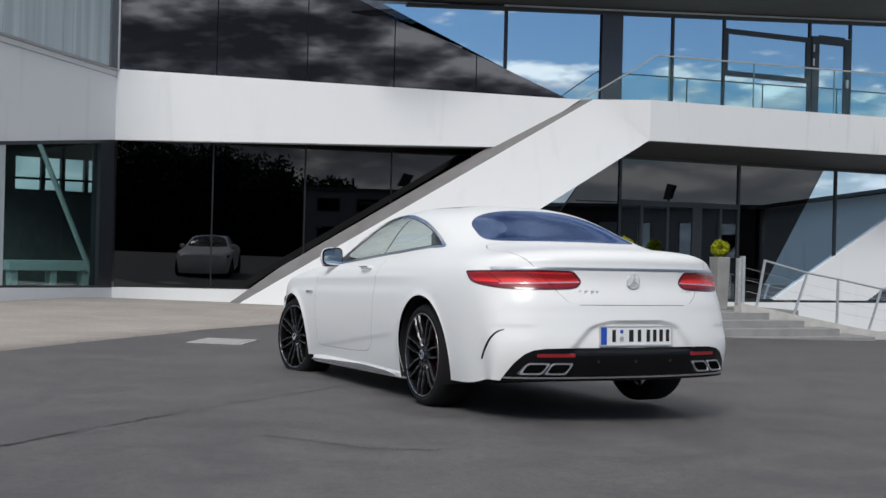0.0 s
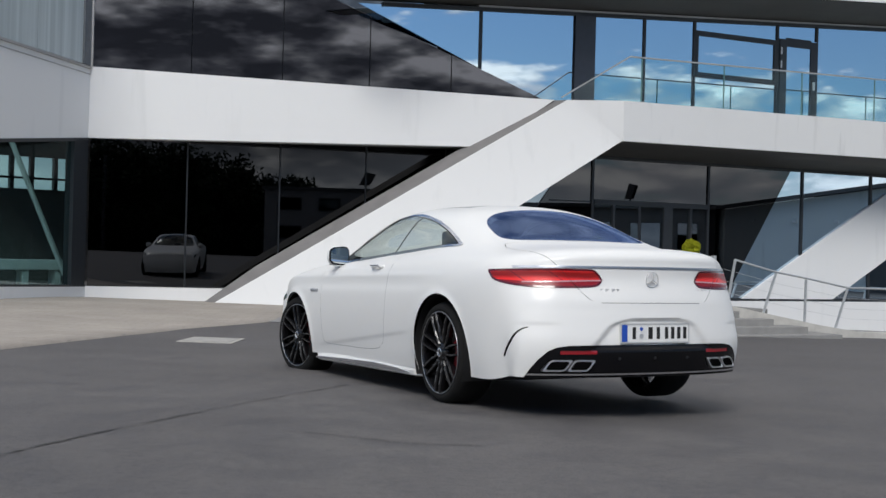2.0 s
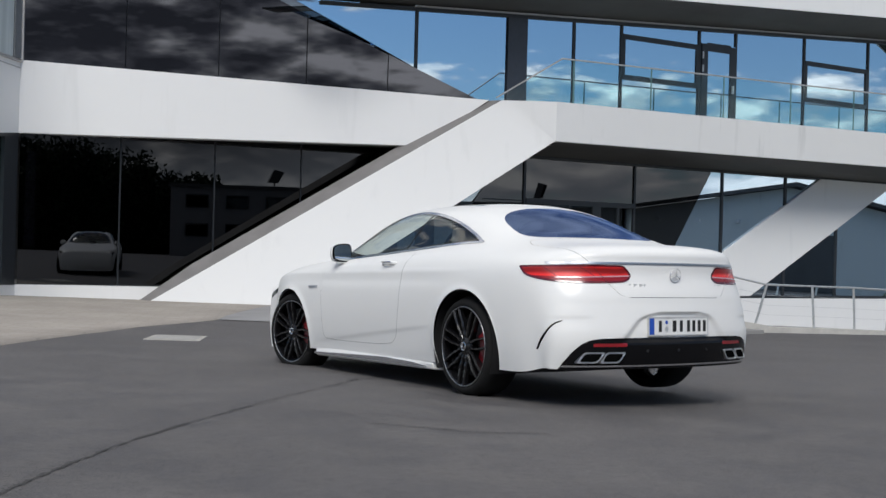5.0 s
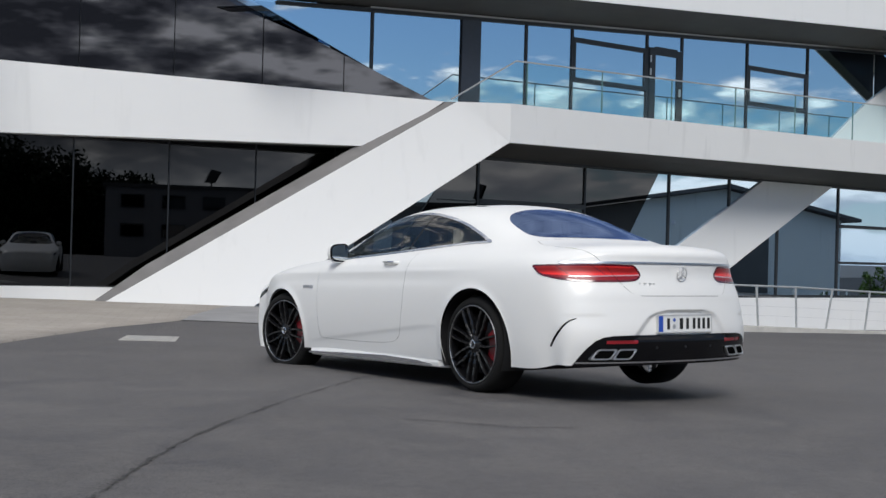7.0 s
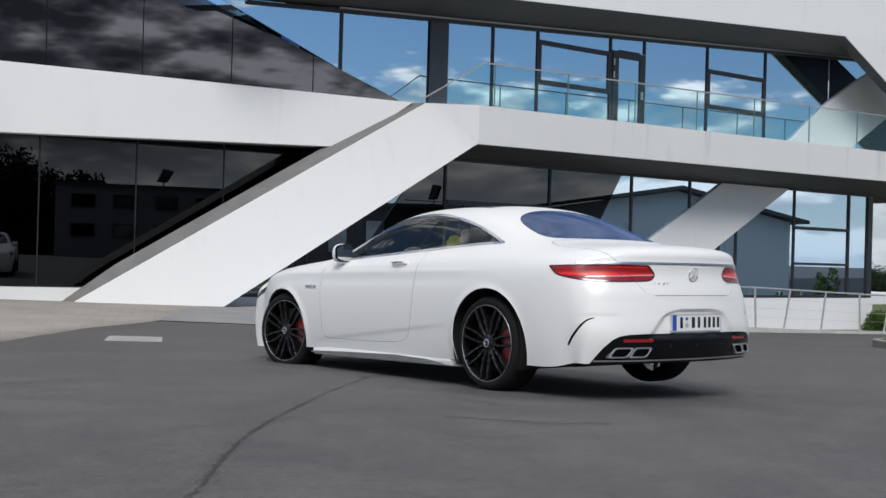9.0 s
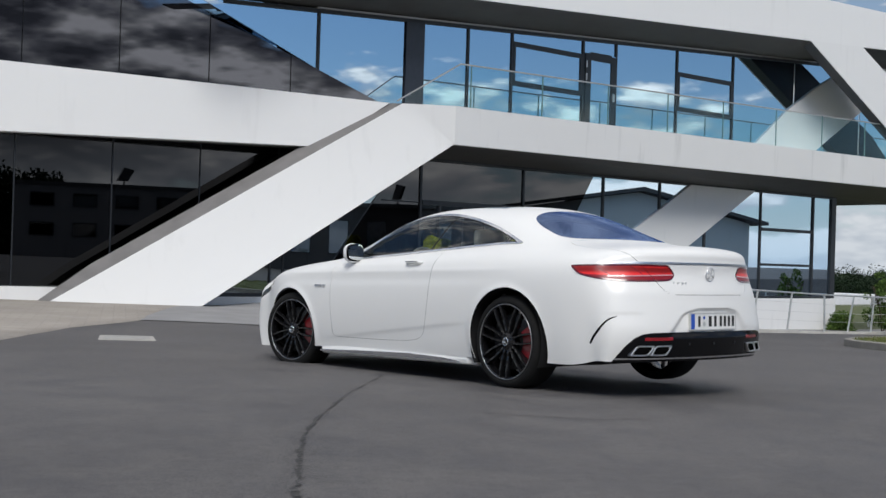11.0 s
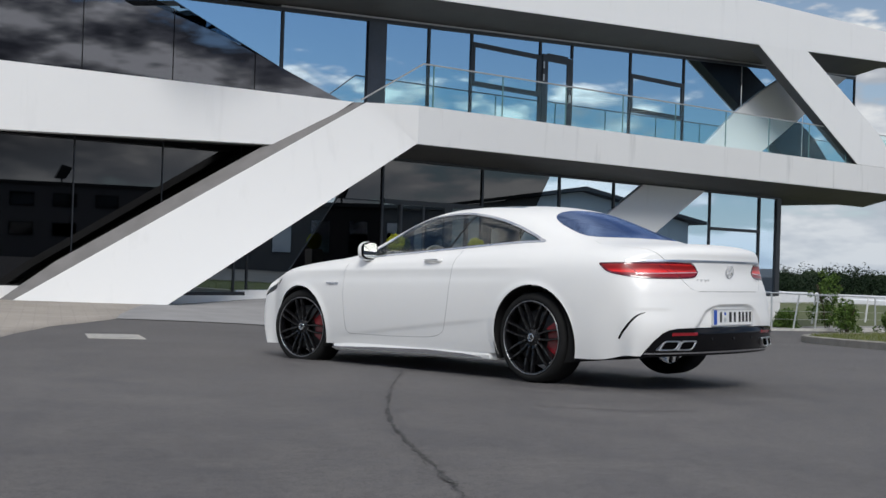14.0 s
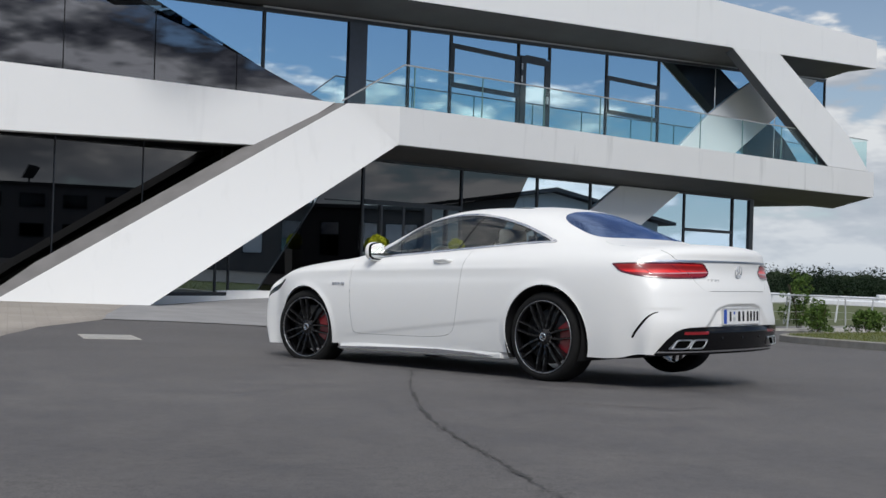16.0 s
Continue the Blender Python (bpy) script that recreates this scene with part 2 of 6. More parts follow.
def frosted_mat():
    """Etched glass with soft upright ribs behind it."""
    m, nt, b = nodes_of("frosted_glass")
    tc, mp = nt.nodes.new("ShaderNodeTexCoord"), nt.nodes.new("ShaderNodeMapping")
    mp.inputs["Scale"].default_value = (3.2, 3.2, 0.12)
    nt.links.new(tc.outputs["Object"], mp.inputs[0])
    n = nt.nodes.new("ShaderNodeTexNoise")
    n.inputs["Scale"].default_value, n.inputs["Detail"].default_value = 1.6, 3.0
    nt.links.new(mp.outputs[0], n.inputs["Vector"])
    r = ramp_of(nt, n.outputs["Fac"], [(0.35, (0.46, 0.52, 0.53)), (0.65, (0.62, 0.68, 0.69))])
    nt.links.new(r.outputs[0], b.inputs["Base Color"])
    b.inputs["Roughness"].default_value = 0.3
    return m


M_FROST = frosted_mat()
M_FROSTPOST = plain("grey_aluminium", (0.16, 0.17, 0.18), 0.4, vary=0.08)
M_PALE = plain("pale_painted_steel", (0.50, 0.56, 0.56), 0.4, vary=0.05)
M_COPING = plain("grey_coping_concrete", (0.19, 0.183, 0.18), 0.85, vary=0.12, scale=2, bump=0.2)
M_GRASS = leaf_mat("grass_blades", (0.07, 0.10, 0.02), (0.20, 0.20, 0.07))
M_SOIL = plain("dry_turf", (0.085, 0.10, 0.035), 0.95, vary=0.3, scale=3, bump=0.4)
M_LEAF = leaf_mat("shrub_leaves", (0.035, 0.075, 0.015), (0.11, 0.17, 0.04))
M_TOPIARY = leaf_mat("yellow_green_leaves", (0.22, 0.26, 0.012), (0.46, 0.46, 0.03))
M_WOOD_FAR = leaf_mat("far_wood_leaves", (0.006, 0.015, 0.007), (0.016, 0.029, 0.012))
M_BARK = plain("bark", (0.06, 0.045, 0.03), 0.9, vary=0.3)
M_GREYHOUSE = render_mat("grey_render", (0.22, 0.22, 0.23), 0.08)
M_DARKHALL = render_mat("dark_brown_render", (0.075, 0.070, 0.070), 0.08)
M_ROOF = plain("dark_roof_sheet", (0.06, 0.062, 0.065), 0.5, vary=0.15, scale=1)
M_LORRY = plain("white_sheet_metal", (0.70, 0.71, 0.72), 0.4, vary=0.06)
M_RAILEDGE = plain("glass_edge_green", (0.10, 0.20, 0.20), 0.2, coat=0.5)
M_KERBPALE = plain("pale_concrete", (0.52, 0.50, 0.46), 0.9, vary=0.14, scale=3, bump=0.2)
M_PAVEPALE = plain("manhole_frame", (0.42, 0.40, 0.37), 0.9, vary=0.1, scale=5)
M_LID = plain("worn_concrete_lid", (0.36, 0.35, 0.33), 0.9, vary=0.2, scale=9, bump=0.2)
M_SEAM = plain("crack_fill", (0.064, 0.062, 0.061), 0.95, vary=0.3, scale=20)
M_RUBBERY = plain("lorry_tyre", (0.02, 0.02, 0.02), 0.8)

# ---------------- shared builders ----------------
def mesh_of(name, verts, faces, mat, smooth=False):
    me = bpy.data.meshes.new(name)
    me.from_pydata([tuple(v) for v in verts], [], faces)
    me.validate()
    if smooth:
        me.polygons.foreach_set("use_smooth", [True] * len(me.polygons))
    for mm in (mat if isinstance(mat, (list, tuple)) else [mat]):
        me.materials.append(mm)
    return me


def raw(name, verts, faces, mat, parent=None, label="", smooth=False):
    ob = new(name, mesh_of(name, verts, faces, mat, smooth))
    if parent is not None:
        ob.parent = parent
    return tagged(ob, label)


def part(name, bm, mat, parent=None, label="", smooth=False):
    me = bpy.data.meshes.new(name)
    bmesh.ops.recalc_face_normals(bm, faces=bm.faces)
    bm.to_mesh(me)
    bm.free()
    if smooth:
        me.polygons.foreach_set("use_smooth", [True] * len(me.polygons))
    me.materials.append(mat)
    ob = new(name, me)
    if parent is not None:
        ob.parent = parent
    return tagged(ob, label)


def holder(name, label, category, kind="", group="", at=(0, 0, 0)):
    ob = new(name)
    ob.location = at
    return tagged(ob, label, category, group, kind)


def loft(loops, cap=True):
    """A closed solid through loops of equal length."""
    bm = bmesh.new()
    vs = [[bm.verts.new(p) for p in lp] for lp in loops]
    n = len(loops[0])
    for a, b in zip(vs, vs[1:]):
        for i in range(n):
            bm.faces.new((a[i], a[(i + 1) % n], b[(i + 1) % n], b[i]))
    if cap:
        bm.faces.new(vs[0][::-1])
        bm.faces.new(vs[-1])
    return bm


def softened(bm, w=0.01, seg=1):
    bmesh.ops.recalc_face_normals(bm, faces=bm.faces)
    bmesh.ops.bevel(bm, geom=list(bm.edges), offset=w, segments=seg, profile=0.5, affect="EDGES")
    return bm


def box_bm(x0, x1, y0, y1, z0, z1):
    return loft([[(x0, y0, z0), (x1, y0, z0), (x1, y1, z0), (x0, y1, z0)], [(x0, y0, z1), (x1, y0, z1), (x1, y1, z1), (x0, y1, z1)]])


def tube_bm(path, r, n=8):
    """A round bar along a polyline."""
    pts = [Vector(p) for p in path]
    loops = []
    for i, p in enumerate(pts):
        a = pts[max(i - 1, 0)]
        b = pts[min(i + 1, len(pts) - 1)]
        t = (b - a).normalized()
        u = t.cross(Vector((0, 0, 1)))
        if u.length < 1e-3:
            u = t.cross(Vector((1, 0, 0)))
        u.normalize()
        w = t.cross(u)
        loops.append([p + u * (r * math.cos(2 * math.pi * k / n)) + w * (r * math.sin(2 * math.pi * k / n)) for k in range(n)])
    return loft(loops)


def rounded_plain(pts, n=8, closed=True):
    P = [np.array(p, float) for p in pts]
    m = len(P)
    out = []
    for i in range(m if closed else m - 1):
        p0, p1, p2, p3 = (P[(i - 1) % m], P[i], P[(i + 1) % m], P[(i + 2) % m]) if closed else (P[max(i - 1, 0)], P[i], P[i + 1], P[min(i + 2, m - 1)])
        for k in range(n):
            t = k / n
            q = 0.5 * (2 * p1 + (p2 - p0) * t + (2 * p0 - 5 * p1 + 4 * p2 - p3) * t * t + (3 * p1 - p0 - 3 * p2 + p3) * t ** 3)
            out.append(tuple(q))
    if not closed:
        out.append(tuple(P[-1]))
    return out


def in_poly(x, y, poly):
    r = False
    m = len(poly)
    for i in range(m):
        x1, y1 = poly[i]
        x2, y2 = poly[(i + 1) % m]
        if (y1 > y) != (y2 > y) and x < (x2 - x1) * (y - y1) / (y2 - y1) + x1:
            r = not r
    return r

# ---------------- ground ----------------
def smooth01(v):
    v = min(1.0, max(0.0, v))
    return v * v * (3 - 2 * v)


def ground_z(x, y):
    yy = max(-6.0, min(y, 36.0))
    xx = max(-30.0, min(x, 34.0))
    z = 0.252 - 0.015 * xx - 0.034 * yy
    z += 0.29 * smooth01((y - 15.0) / 9.0) * smooth01((3.5 - x) / 5.0)
    far = max(0.0, math.hypot(x, y - 5) - 44)
    return z - (8.0 * smooth01(far / 110.0) if y > 5 else 0.3 * smooth01(far / 110.0))


def axis(lo, hi, fine_lo, fine_hi, step, grow=1.5):
    v = list(np.arange(fine_lo, fine_hi + 1e-6, step))
    s, p = step, fine_hi
    while p < hi:
        s *= grow
        p += s
        v.append(min(p, hi))
    s, p = step, fine_lo
    while p > lo:
        s *= grow
        p -= s
        v.insert(0, max(p, lo))
    return v


def sheet(name, xs, ys, mat, lift=0.0, keep=None):
    verts, faces = [], []
    for y in ys:
        for x in xs:
            verts.append((x, y, ground_z(x, y) + lift))
    w = len(xs)
    for j in range(len(ys) - 1):
        for i in range(w - 1):
            faces.append((j * w + i, j * w + i + 1, (j + 1) * w + i + 1, (j + 1) * w + i))
    return raw(name, verts, faces, mat, smooth=True)


tagged(sheet("ground", axis(-1500, 1500, -14, 34, 0.8), axis(-1500, 1500, -6, 38, 0.8), M_ASPHALT), "dark grey asphalt forecourt with cracks and patches", "ground", kind="structure")


def border_x(y):
    """East edge of the paved strip in front of the stair."""
    return float(np.interp(y, [-6, 11, 13.3, 15.3, 17.1, 18.9, 23.8, 26.0], [-4.7, -4.4, -4.2, -3.98, -3.57, -2.58, -1.62, -1.5]))


def pavement():
    verts, faces = [], []
    ys = np.arange(2.0, 26.01, 0.5)
    for y in ys:
        e = border_x(y)
        for k in range(14):
            x = e + (-13 - e) * k / 13
            verts.append((x, y, ground_z(x, y) + 0.022))
        verts.append((e + 0.02, y, ground_z(e, y) - 0.05))
    w = 15
    for j in range(len(ys) - 1):
        for i in range(13):
            a = j * w + i
            faces.append((a + 1, a, a + w, a + w + 1))
        a = j * w
        faces.append((a, a + 14, a + w + 14, a + w))
    return raw("pavement", verts, faces, M_PAVER, smooth=True)


tagged(pavement(), "pale beige concrete block paving before the building", "pavement", kind="structure")


# ---------------- the building ----------------
TH = radians(22.2)
CS, SN = math.cos(TH), math.sin(TH)


def fp(s, d, z):
    """A place by the long facade: s along it, d out of it towards the forecourt, z up."""
    return (CS * s + SN * d, 25.25 + SN * s - CS * d, z)


def prism(pts, d0, d1):
    """A slab on the facade: outline (s, z), from depth d0 to d1."""
    return loft([[fp(s, d0, z) for s, z in pts], [fp(s, d1, z) for s, z in pts]])


def fbox(s0, s1, d0, d1, z0, z1):
    return prism([(s0, z0), (s1, z0), (s1, z1), (s0, z1)], d0, d1)


def lerp(a, b, t):
    return a + (b - a) * t


def top_z(s):
    """Upper edge of the upper glazing."""
    return 6.44 + 0.0645 * s


house = holder("office_building", "white angular two-storey building with dark glazing and a cantilevered roof", "building")


def bpart(name, bm, mat, label=""):
    return part(name, bm, mat, house, label)


# upper storey glazing on the long facade
FLOOR_U = 4.50
BLUE = [(4.42, 5.82), (5.82, 7.30), (9.90, 11.20), (11.20, 13.80), (16.42, 19.6), (19.6, 23.4), (23.4, 26.9)]
for a, b in BLUE:
    bpart("pane", prism([(a + 0.03, FLOOR_U), (b - 0.03, FLOOR_U), (b - 0.03, top_z(b) - 0.04), (a + 0.03, top_z(a) - 0.04)], -0.02, 0.0), M_GLASS_BLUE)
bpart("pane", prism([(-1.55, 6.33), (1.37, 5.19), (1.37, 6.50)], -0.02, 0.0), M_GLASS_BLUE)
bpart("pane", prism([(1.43, 5.16), (2.97, 4.5), (3.82, 4.5), (3.82, top_z(3.82) - 0.04), (1.43, top_z(1.43) - 0.04)], -0.02, 0.0), M_GLASS_BLUE)
for a, b in ((7.30, 9.90), (13.80, 16.42)):      # framed sashes
    zt = 6.62
    bpart("pane", prism([(a + 0.03, zt + 0.03), (b - 0.03, zt + 0.03), (b - 0.03, top_z(b) - 0.04), (a + 0.03, top_z(a) - 0.04)], -0.02, 0.0), M_GLASS_BLUE)
    bpart("pane", fbox(a + 0.08, b - 0.08, -0.01, 0.01, 5.62, zt - 0.06), M_GLASS_BLUE)
    bpart("pane", fbox(a + 0.03, b - 0.03, -0.02, 0.0, FLOOR_U, 5.5), M_GLASS_BLUE)
    bpart("transom", fbox(a + 0.02, b - 0.02, -0.06, 0.05, zt - 0.09, zt + 0.03), M_FRAME)
    bpart("transom", fbox(a + 0.02, b - 0.02, -0.06, 0.05, 5.5, 5.62), M_FRAME)
    bpart("sash_stile", fbox(a + 0.035, a + 0.11, -0.06, 0.045, 5.62, zt - 0.09), M_FRAME)
    bpart("sash_stile", fbox(b - 0.11, b - 0.035, -0.06, 0.045, 5.62, zt - 0.09), M_FRAME)
bpart("mullion", fbox(1.37, 1.43, -0.1, 0.04, 5.16, top_z(1.4)), M_FRAME)
for s in (5.82, 7.30, 9.90, 11.20, 13.80, 16.42, 26.9):
    bpart("mullion", fbox(s - 0.03, s + 0.03, -0.1, 0.04, FLOOR_U - 0.3, top_z(s)), M_FRAME)
bpart("column", fbox(3.86, 4.41, -0.3, 0.06, FLOOR_U - 0.3, top_z(4)), plain("dark_column", (0.035, 0.04, 0.055), 0.35, vary=0.1), "dark clad column")
# balcony door
door = bpart("balcony_door", loft([[fp(s, 0.055, z) for s, z in ((9.93, 4.5), (11.17, 4.5), (11.17, 6.72), (9.93, 6.72))], [fp(s, 0.0, z) for s, z in ((9.93, 4.5), (11.17, 4.5), (11.17, 6.72), (9.93, 6.72))]]), M_GLASS_BLUE)
for q in ((9.95, 10.16, 4.5, 6.7), (10.96, 11.17, 4.5, 6.7), (10.16, 10.96, 6.52, 6.74), (10.16, 10.96, 4.5, 4.66)):
    part("door_stile", fbox(q[0], q[1], -0.05, 0.08, q[2], q[3]), M_FRAME, door)
part("door_handle", fbox(11.02, 11.07, 0.08, 0.13, 5.45, 5.66), M_STEEL, door, "steel lever handle")
part("hinge", fbox(9.96, 10.0, 0.08, 0.1, 6.3, 6.48), M_STEEL, door)
part("hinge", fbox(9.96, 10.0, 0.08, 0.1, 5.95, 6.13), M_STEEL, door)
bpart("head_rail", prism([(-1.0, top_z(-1.0) - 0.05), (26.9, top_z(26.9) - 0.05), (26.9, top_z(26.9) + 0.03), (-1.0, top_z(-1.0) + 0.03)], -0.1, 0.06), M_FRAME)
bpart("trim_strip", prism([(1.3, top_z(1.3) + 0.03), (26.9, top_z(26.9) + 0.03), (26.9, top_z(26.9) + 0.07), (1.3, top_z(1.3) + 0.07)], -0.1, 0.09), M_TRIM)


# roof slab: soffit from glazing head to outer edge, white fascia
def roof_lo(s):
    return 6.78 + 0.0672 * s


def roof_hi(s):
    return 8.80 + 0.0325 * s


bpart("roof", loft([[fp(s, 1.5, roof_lo(s)), fp(s, 1.5, roof_hi(s)), fp(b, -9.0, roof_hi(s)), fp(b, -9.0, roof_lo(s))] for s, b in ((1.3, -3.0), (26.0, 28.0))] + [[fp(28.0, 1.5, roof_lo(28)), fp(28.0, 1.5, roof_hi(28)), fp(28.0, -9.0, roof_hi(28)), fp(28.0, -9.0, roof_lo(28))]]), M_ROOFWHITE, "white rendered roof fascia")
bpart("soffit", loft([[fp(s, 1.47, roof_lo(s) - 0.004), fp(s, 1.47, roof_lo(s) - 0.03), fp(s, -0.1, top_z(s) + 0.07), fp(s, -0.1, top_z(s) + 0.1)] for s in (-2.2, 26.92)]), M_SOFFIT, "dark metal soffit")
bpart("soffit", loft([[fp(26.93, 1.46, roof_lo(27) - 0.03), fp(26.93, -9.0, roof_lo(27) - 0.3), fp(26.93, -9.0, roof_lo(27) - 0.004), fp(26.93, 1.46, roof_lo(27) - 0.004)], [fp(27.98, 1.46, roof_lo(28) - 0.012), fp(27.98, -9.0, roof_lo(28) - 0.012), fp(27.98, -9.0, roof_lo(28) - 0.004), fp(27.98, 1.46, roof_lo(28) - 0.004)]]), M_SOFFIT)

bpart("roof_edge", loft([[fp(s, d, roof_lo(s) - 0.02) for s, d in ((-1.6, -0.1), (1.31, 1.46), (1.31, -0.1))], [fp(s, d, roof_hi(s)) for s, d in ((-1.6, -0.1), (1.31, 1.46), (1.31, -0.1))]]), M_SOFFIT)
# balcony slab with parapet, and the sloping strut that carries the roof tip
def bal_lo(s):
    return 3.57 + 0.007 * s


def bal_hi(s):
    return 4.47 + 0.0085 * s


bpart("balcony_slab", loft([[fp(s, 1.5, bal_lo(s)), fp(s, 1.5, bal_hi(s)), fp(s, 1.22, bal_hi(s)), fp(s, 1.22, 4.44), fp(s, -0.3, 4.44), fp(s, -0.3, bal_lo(s))] for s in (4.31, 28.05)]), M_CONC, "white concrete balcony edge with rain stains")
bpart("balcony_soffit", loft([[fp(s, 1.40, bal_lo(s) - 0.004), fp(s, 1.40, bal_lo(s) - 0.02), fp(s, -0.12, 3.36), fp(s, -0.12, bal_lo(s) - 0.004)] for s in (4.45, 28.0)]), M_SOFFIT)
bpart("balcony_end", loft([[fp(22.1, -0.3, bal_lo(22)), fp(28.05, -0.3, bal_lo(28)), fp(28.05, -0.3, 4.44), fp(22.1, -0.3, 4.44)], [fp(22.1, -9, bal_lo(22)), fp(28.05, -9, bal_lo(28)), fp(28.05, -9, 4.44), fp(22.1, -9, 4.44)]]), M_CONC)
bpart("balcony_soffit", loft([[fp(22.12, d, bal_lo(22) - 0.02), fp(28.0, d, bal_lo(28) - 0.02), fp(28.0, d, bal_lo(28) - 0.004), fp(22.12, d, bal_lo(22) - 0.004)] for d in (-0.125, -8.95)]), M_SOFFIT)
bpart("raking_frame", prism([(18.28, 8.012), (21.12, 8.205), (26.0, 5.9), (27.6, 4.712), (24.59, 4.688)], 1.5, 1.47), M_WHITE, "white raking strut between balcony and roof")

bpart("strut_backing", prism([(18.32, 8.01), (21.1, 8.19), (25.95, 5.9), (27.55, 4.72), (24.63, 4.70)], 1.466, 1.08), M_FRAME, "dark cladding behind the strut")
# raking strut against the upper glazing
bpart("raking_strut", prism([(17.1, 4.47), (20.1, 4.47), (26.2, 8.10), (22.85, 8.0), (20.74, 6.97), (19.22, 6.07)], 0.07, 0.02), M_WHITE, "white raking strut across the upper glazing")

# lower storey glazing
LZ = 3.36
low = [(4.46, 7.84), (7.84, 10.84), (10.84, 13.2), (13.2, 15.26), (15.26, 18.0)]


def rake_low(z):
    """Sloping joint between the dark and the coated glass."""
    return 8.45 + z * (10.45 - 8.45) / 3.33


UNDER = lambda s: 1.494 + 0.611 * s          # line hidden by the stair flank
bpart("pane", prism([(-1.47, 0.02), (1.41, 0.02), (3.86, LZ - 0.04), (3.0, LZ - 0.04), (-1.47, UNDER(-1.47))], -0.02, 0.0), M_GLASS_DOOR)
bpart("pane", prism([(1.42, 0.02), (4.43, 0.02), (4.43, LZ - 0.04), (3.87, LZ - 0.04)], -0.02, 0.0), M_GLASS_DARK)
bpart("rake_joint", prism([(1.40, 0.02), (1.43, 0.02), (3.88, LZ - 0.04), (3.85, LZ - 0.04)], -0.03, 0.012), M_FRAME)
bpart("transom", fbox(3.3, 4.43, -0.03, 0.015, 2.26, 2.29), M_FRAME)
bpart("mullion", fbox(4.43, 4.49, -0.1, 0.04, 0.0, LZ), M_FRAME)
for s in (0.31, 0.65):
    bpart("mullion", fbox(s - 0.02, s + 0.02, -0.1, 0.03, 0.0, UNDER(s)), M_FRAME)
for a, b in low:
    zt, zb = LZ - 0.04, 0.02
    if b < 8:
        bpart("pane", fbox(a + 0.03, b - 0.03, -0.02, 0.0, 2.34, zt), M_GLASS_DARK)
        for e0, e1, sw in ((4.50, 5.02, 0.0), (5.08, 5.75, 0.05), (5.81, 6.49, 0.02), (6.75, 7.27, 0.0), (7.33, 7.80, 0.0)):
            bpart("door_pane", loft([[fp(e0, 0.0, z), fp(e1, sw, z), fp(e1, sw - 0.02, z), fp(e0, -0.02, z)] for z in (0.02, 2.22)]), M_GLASS_DOOR)
    elif a < 10:
        bpart("pane", prism([(a + 0.03, zb), (rake_low(zb), zb), (rake_low(zt), zt), (a + 0.03, zt)], -0.02, 0.0), M_GLASS_DARK)
        bpart("pane", prism([(rake_low(zb) + 0.01, zb), (b - 0.03, zb), (b - 0.03, zt), (rake_low(zt) + 0.01, zt)], -0.02, 0.0), M_GLASS_BLUE)
    else:
        bpart("pane", fbox(a + 0.03, b - 0.03, -0.02, 0.0, zb, zt), M_GLASS_BLUE)
    if not 7 < b < 9:
        bpart("mullion", fbox(b - 0.03, b + 0.03, -0.1, 0.04, 0.0, LZ), M_FRAME)
bpart("mullion", fbox(7.81, 7.87, -0.1, 0.04, 0.0, LZ), M_FRAME)
for z0, z1 in ((0.02, 0.98), (1.06, 2.1), (2.2, LZ - 0.04)):
    bpart("pane", fbox(18.03, 20.8, -0.02, 0.0, z0, z1), M_GLASS_BLUE)
bpart("transom", fbox(18.03, 20.8, -0.06, 0.05, 2.1, 2.2), M_FRAME)
bpart("transom", fbox(18.03, 20.8, -0.06, 0.05, 0.98, 1.06), M_FRAME)
bpart("pane", fbox(20.86, 21.85, -0.02, 0.0, 0.02, LZ - 0.04), M_GLASS_BLUE)
bpart("mullion", fbox(20.79, 20.86, -0.1, 0.05, 0.0, LZ), M_FRAME)
bpart("corner_post", fbox(21.85, 22.1, -0.25, 0.06, -0.05, LZ), M_FRAME)
bpart("pane", loft([[fp(22.06, d, z) for d, z in ((-0.25, 0.02), (-9, 0.02), (-9, LZ), (-0.25, LZ))], [fp(22.08, d, z) for d, z in ((-0.25, 0.02), (-9, 0.02), (-9, LZ), (-0.25, LZ))]]), M_GLASS_BLUE)
bpart("head_rail", fbox(2.9, 21.9, -0.1, 0.05, LZ - 0.05, LZ + 0.02), M_FRAME)
bpart("sill_rail", fbox(-1.5, 21.9, -0.1, 0.06, -0.06, 0.02), M_FRAME)
bpart("raking_strut", prism([(14.52, LZ - 0.02), (17.62, LZ - 0.02), (11.9, 0.0), (8.9, 0.0)], 0.08, 0.02), M_WHITE, "white raking strut across the lower glazing")
bpart("plinth", fbox(-1.5, 22.1, -0.3, 0.12, -1.9, -0.06), M_WHITE)
bpart("doorhead", fbox(4.5, 7.8, -0.05, 0.06, 2.22, 2.34), M_FRAME)
for sx, hw in ((5.05, 0.03), (5.78, 0.03), (6.62, 0.13), (7.3, 0.03)):
    bpart("door_post", fbox(sx - hw, sx + hw, -0.05, 0.065, 0.0, 2.22), M_FRAME)

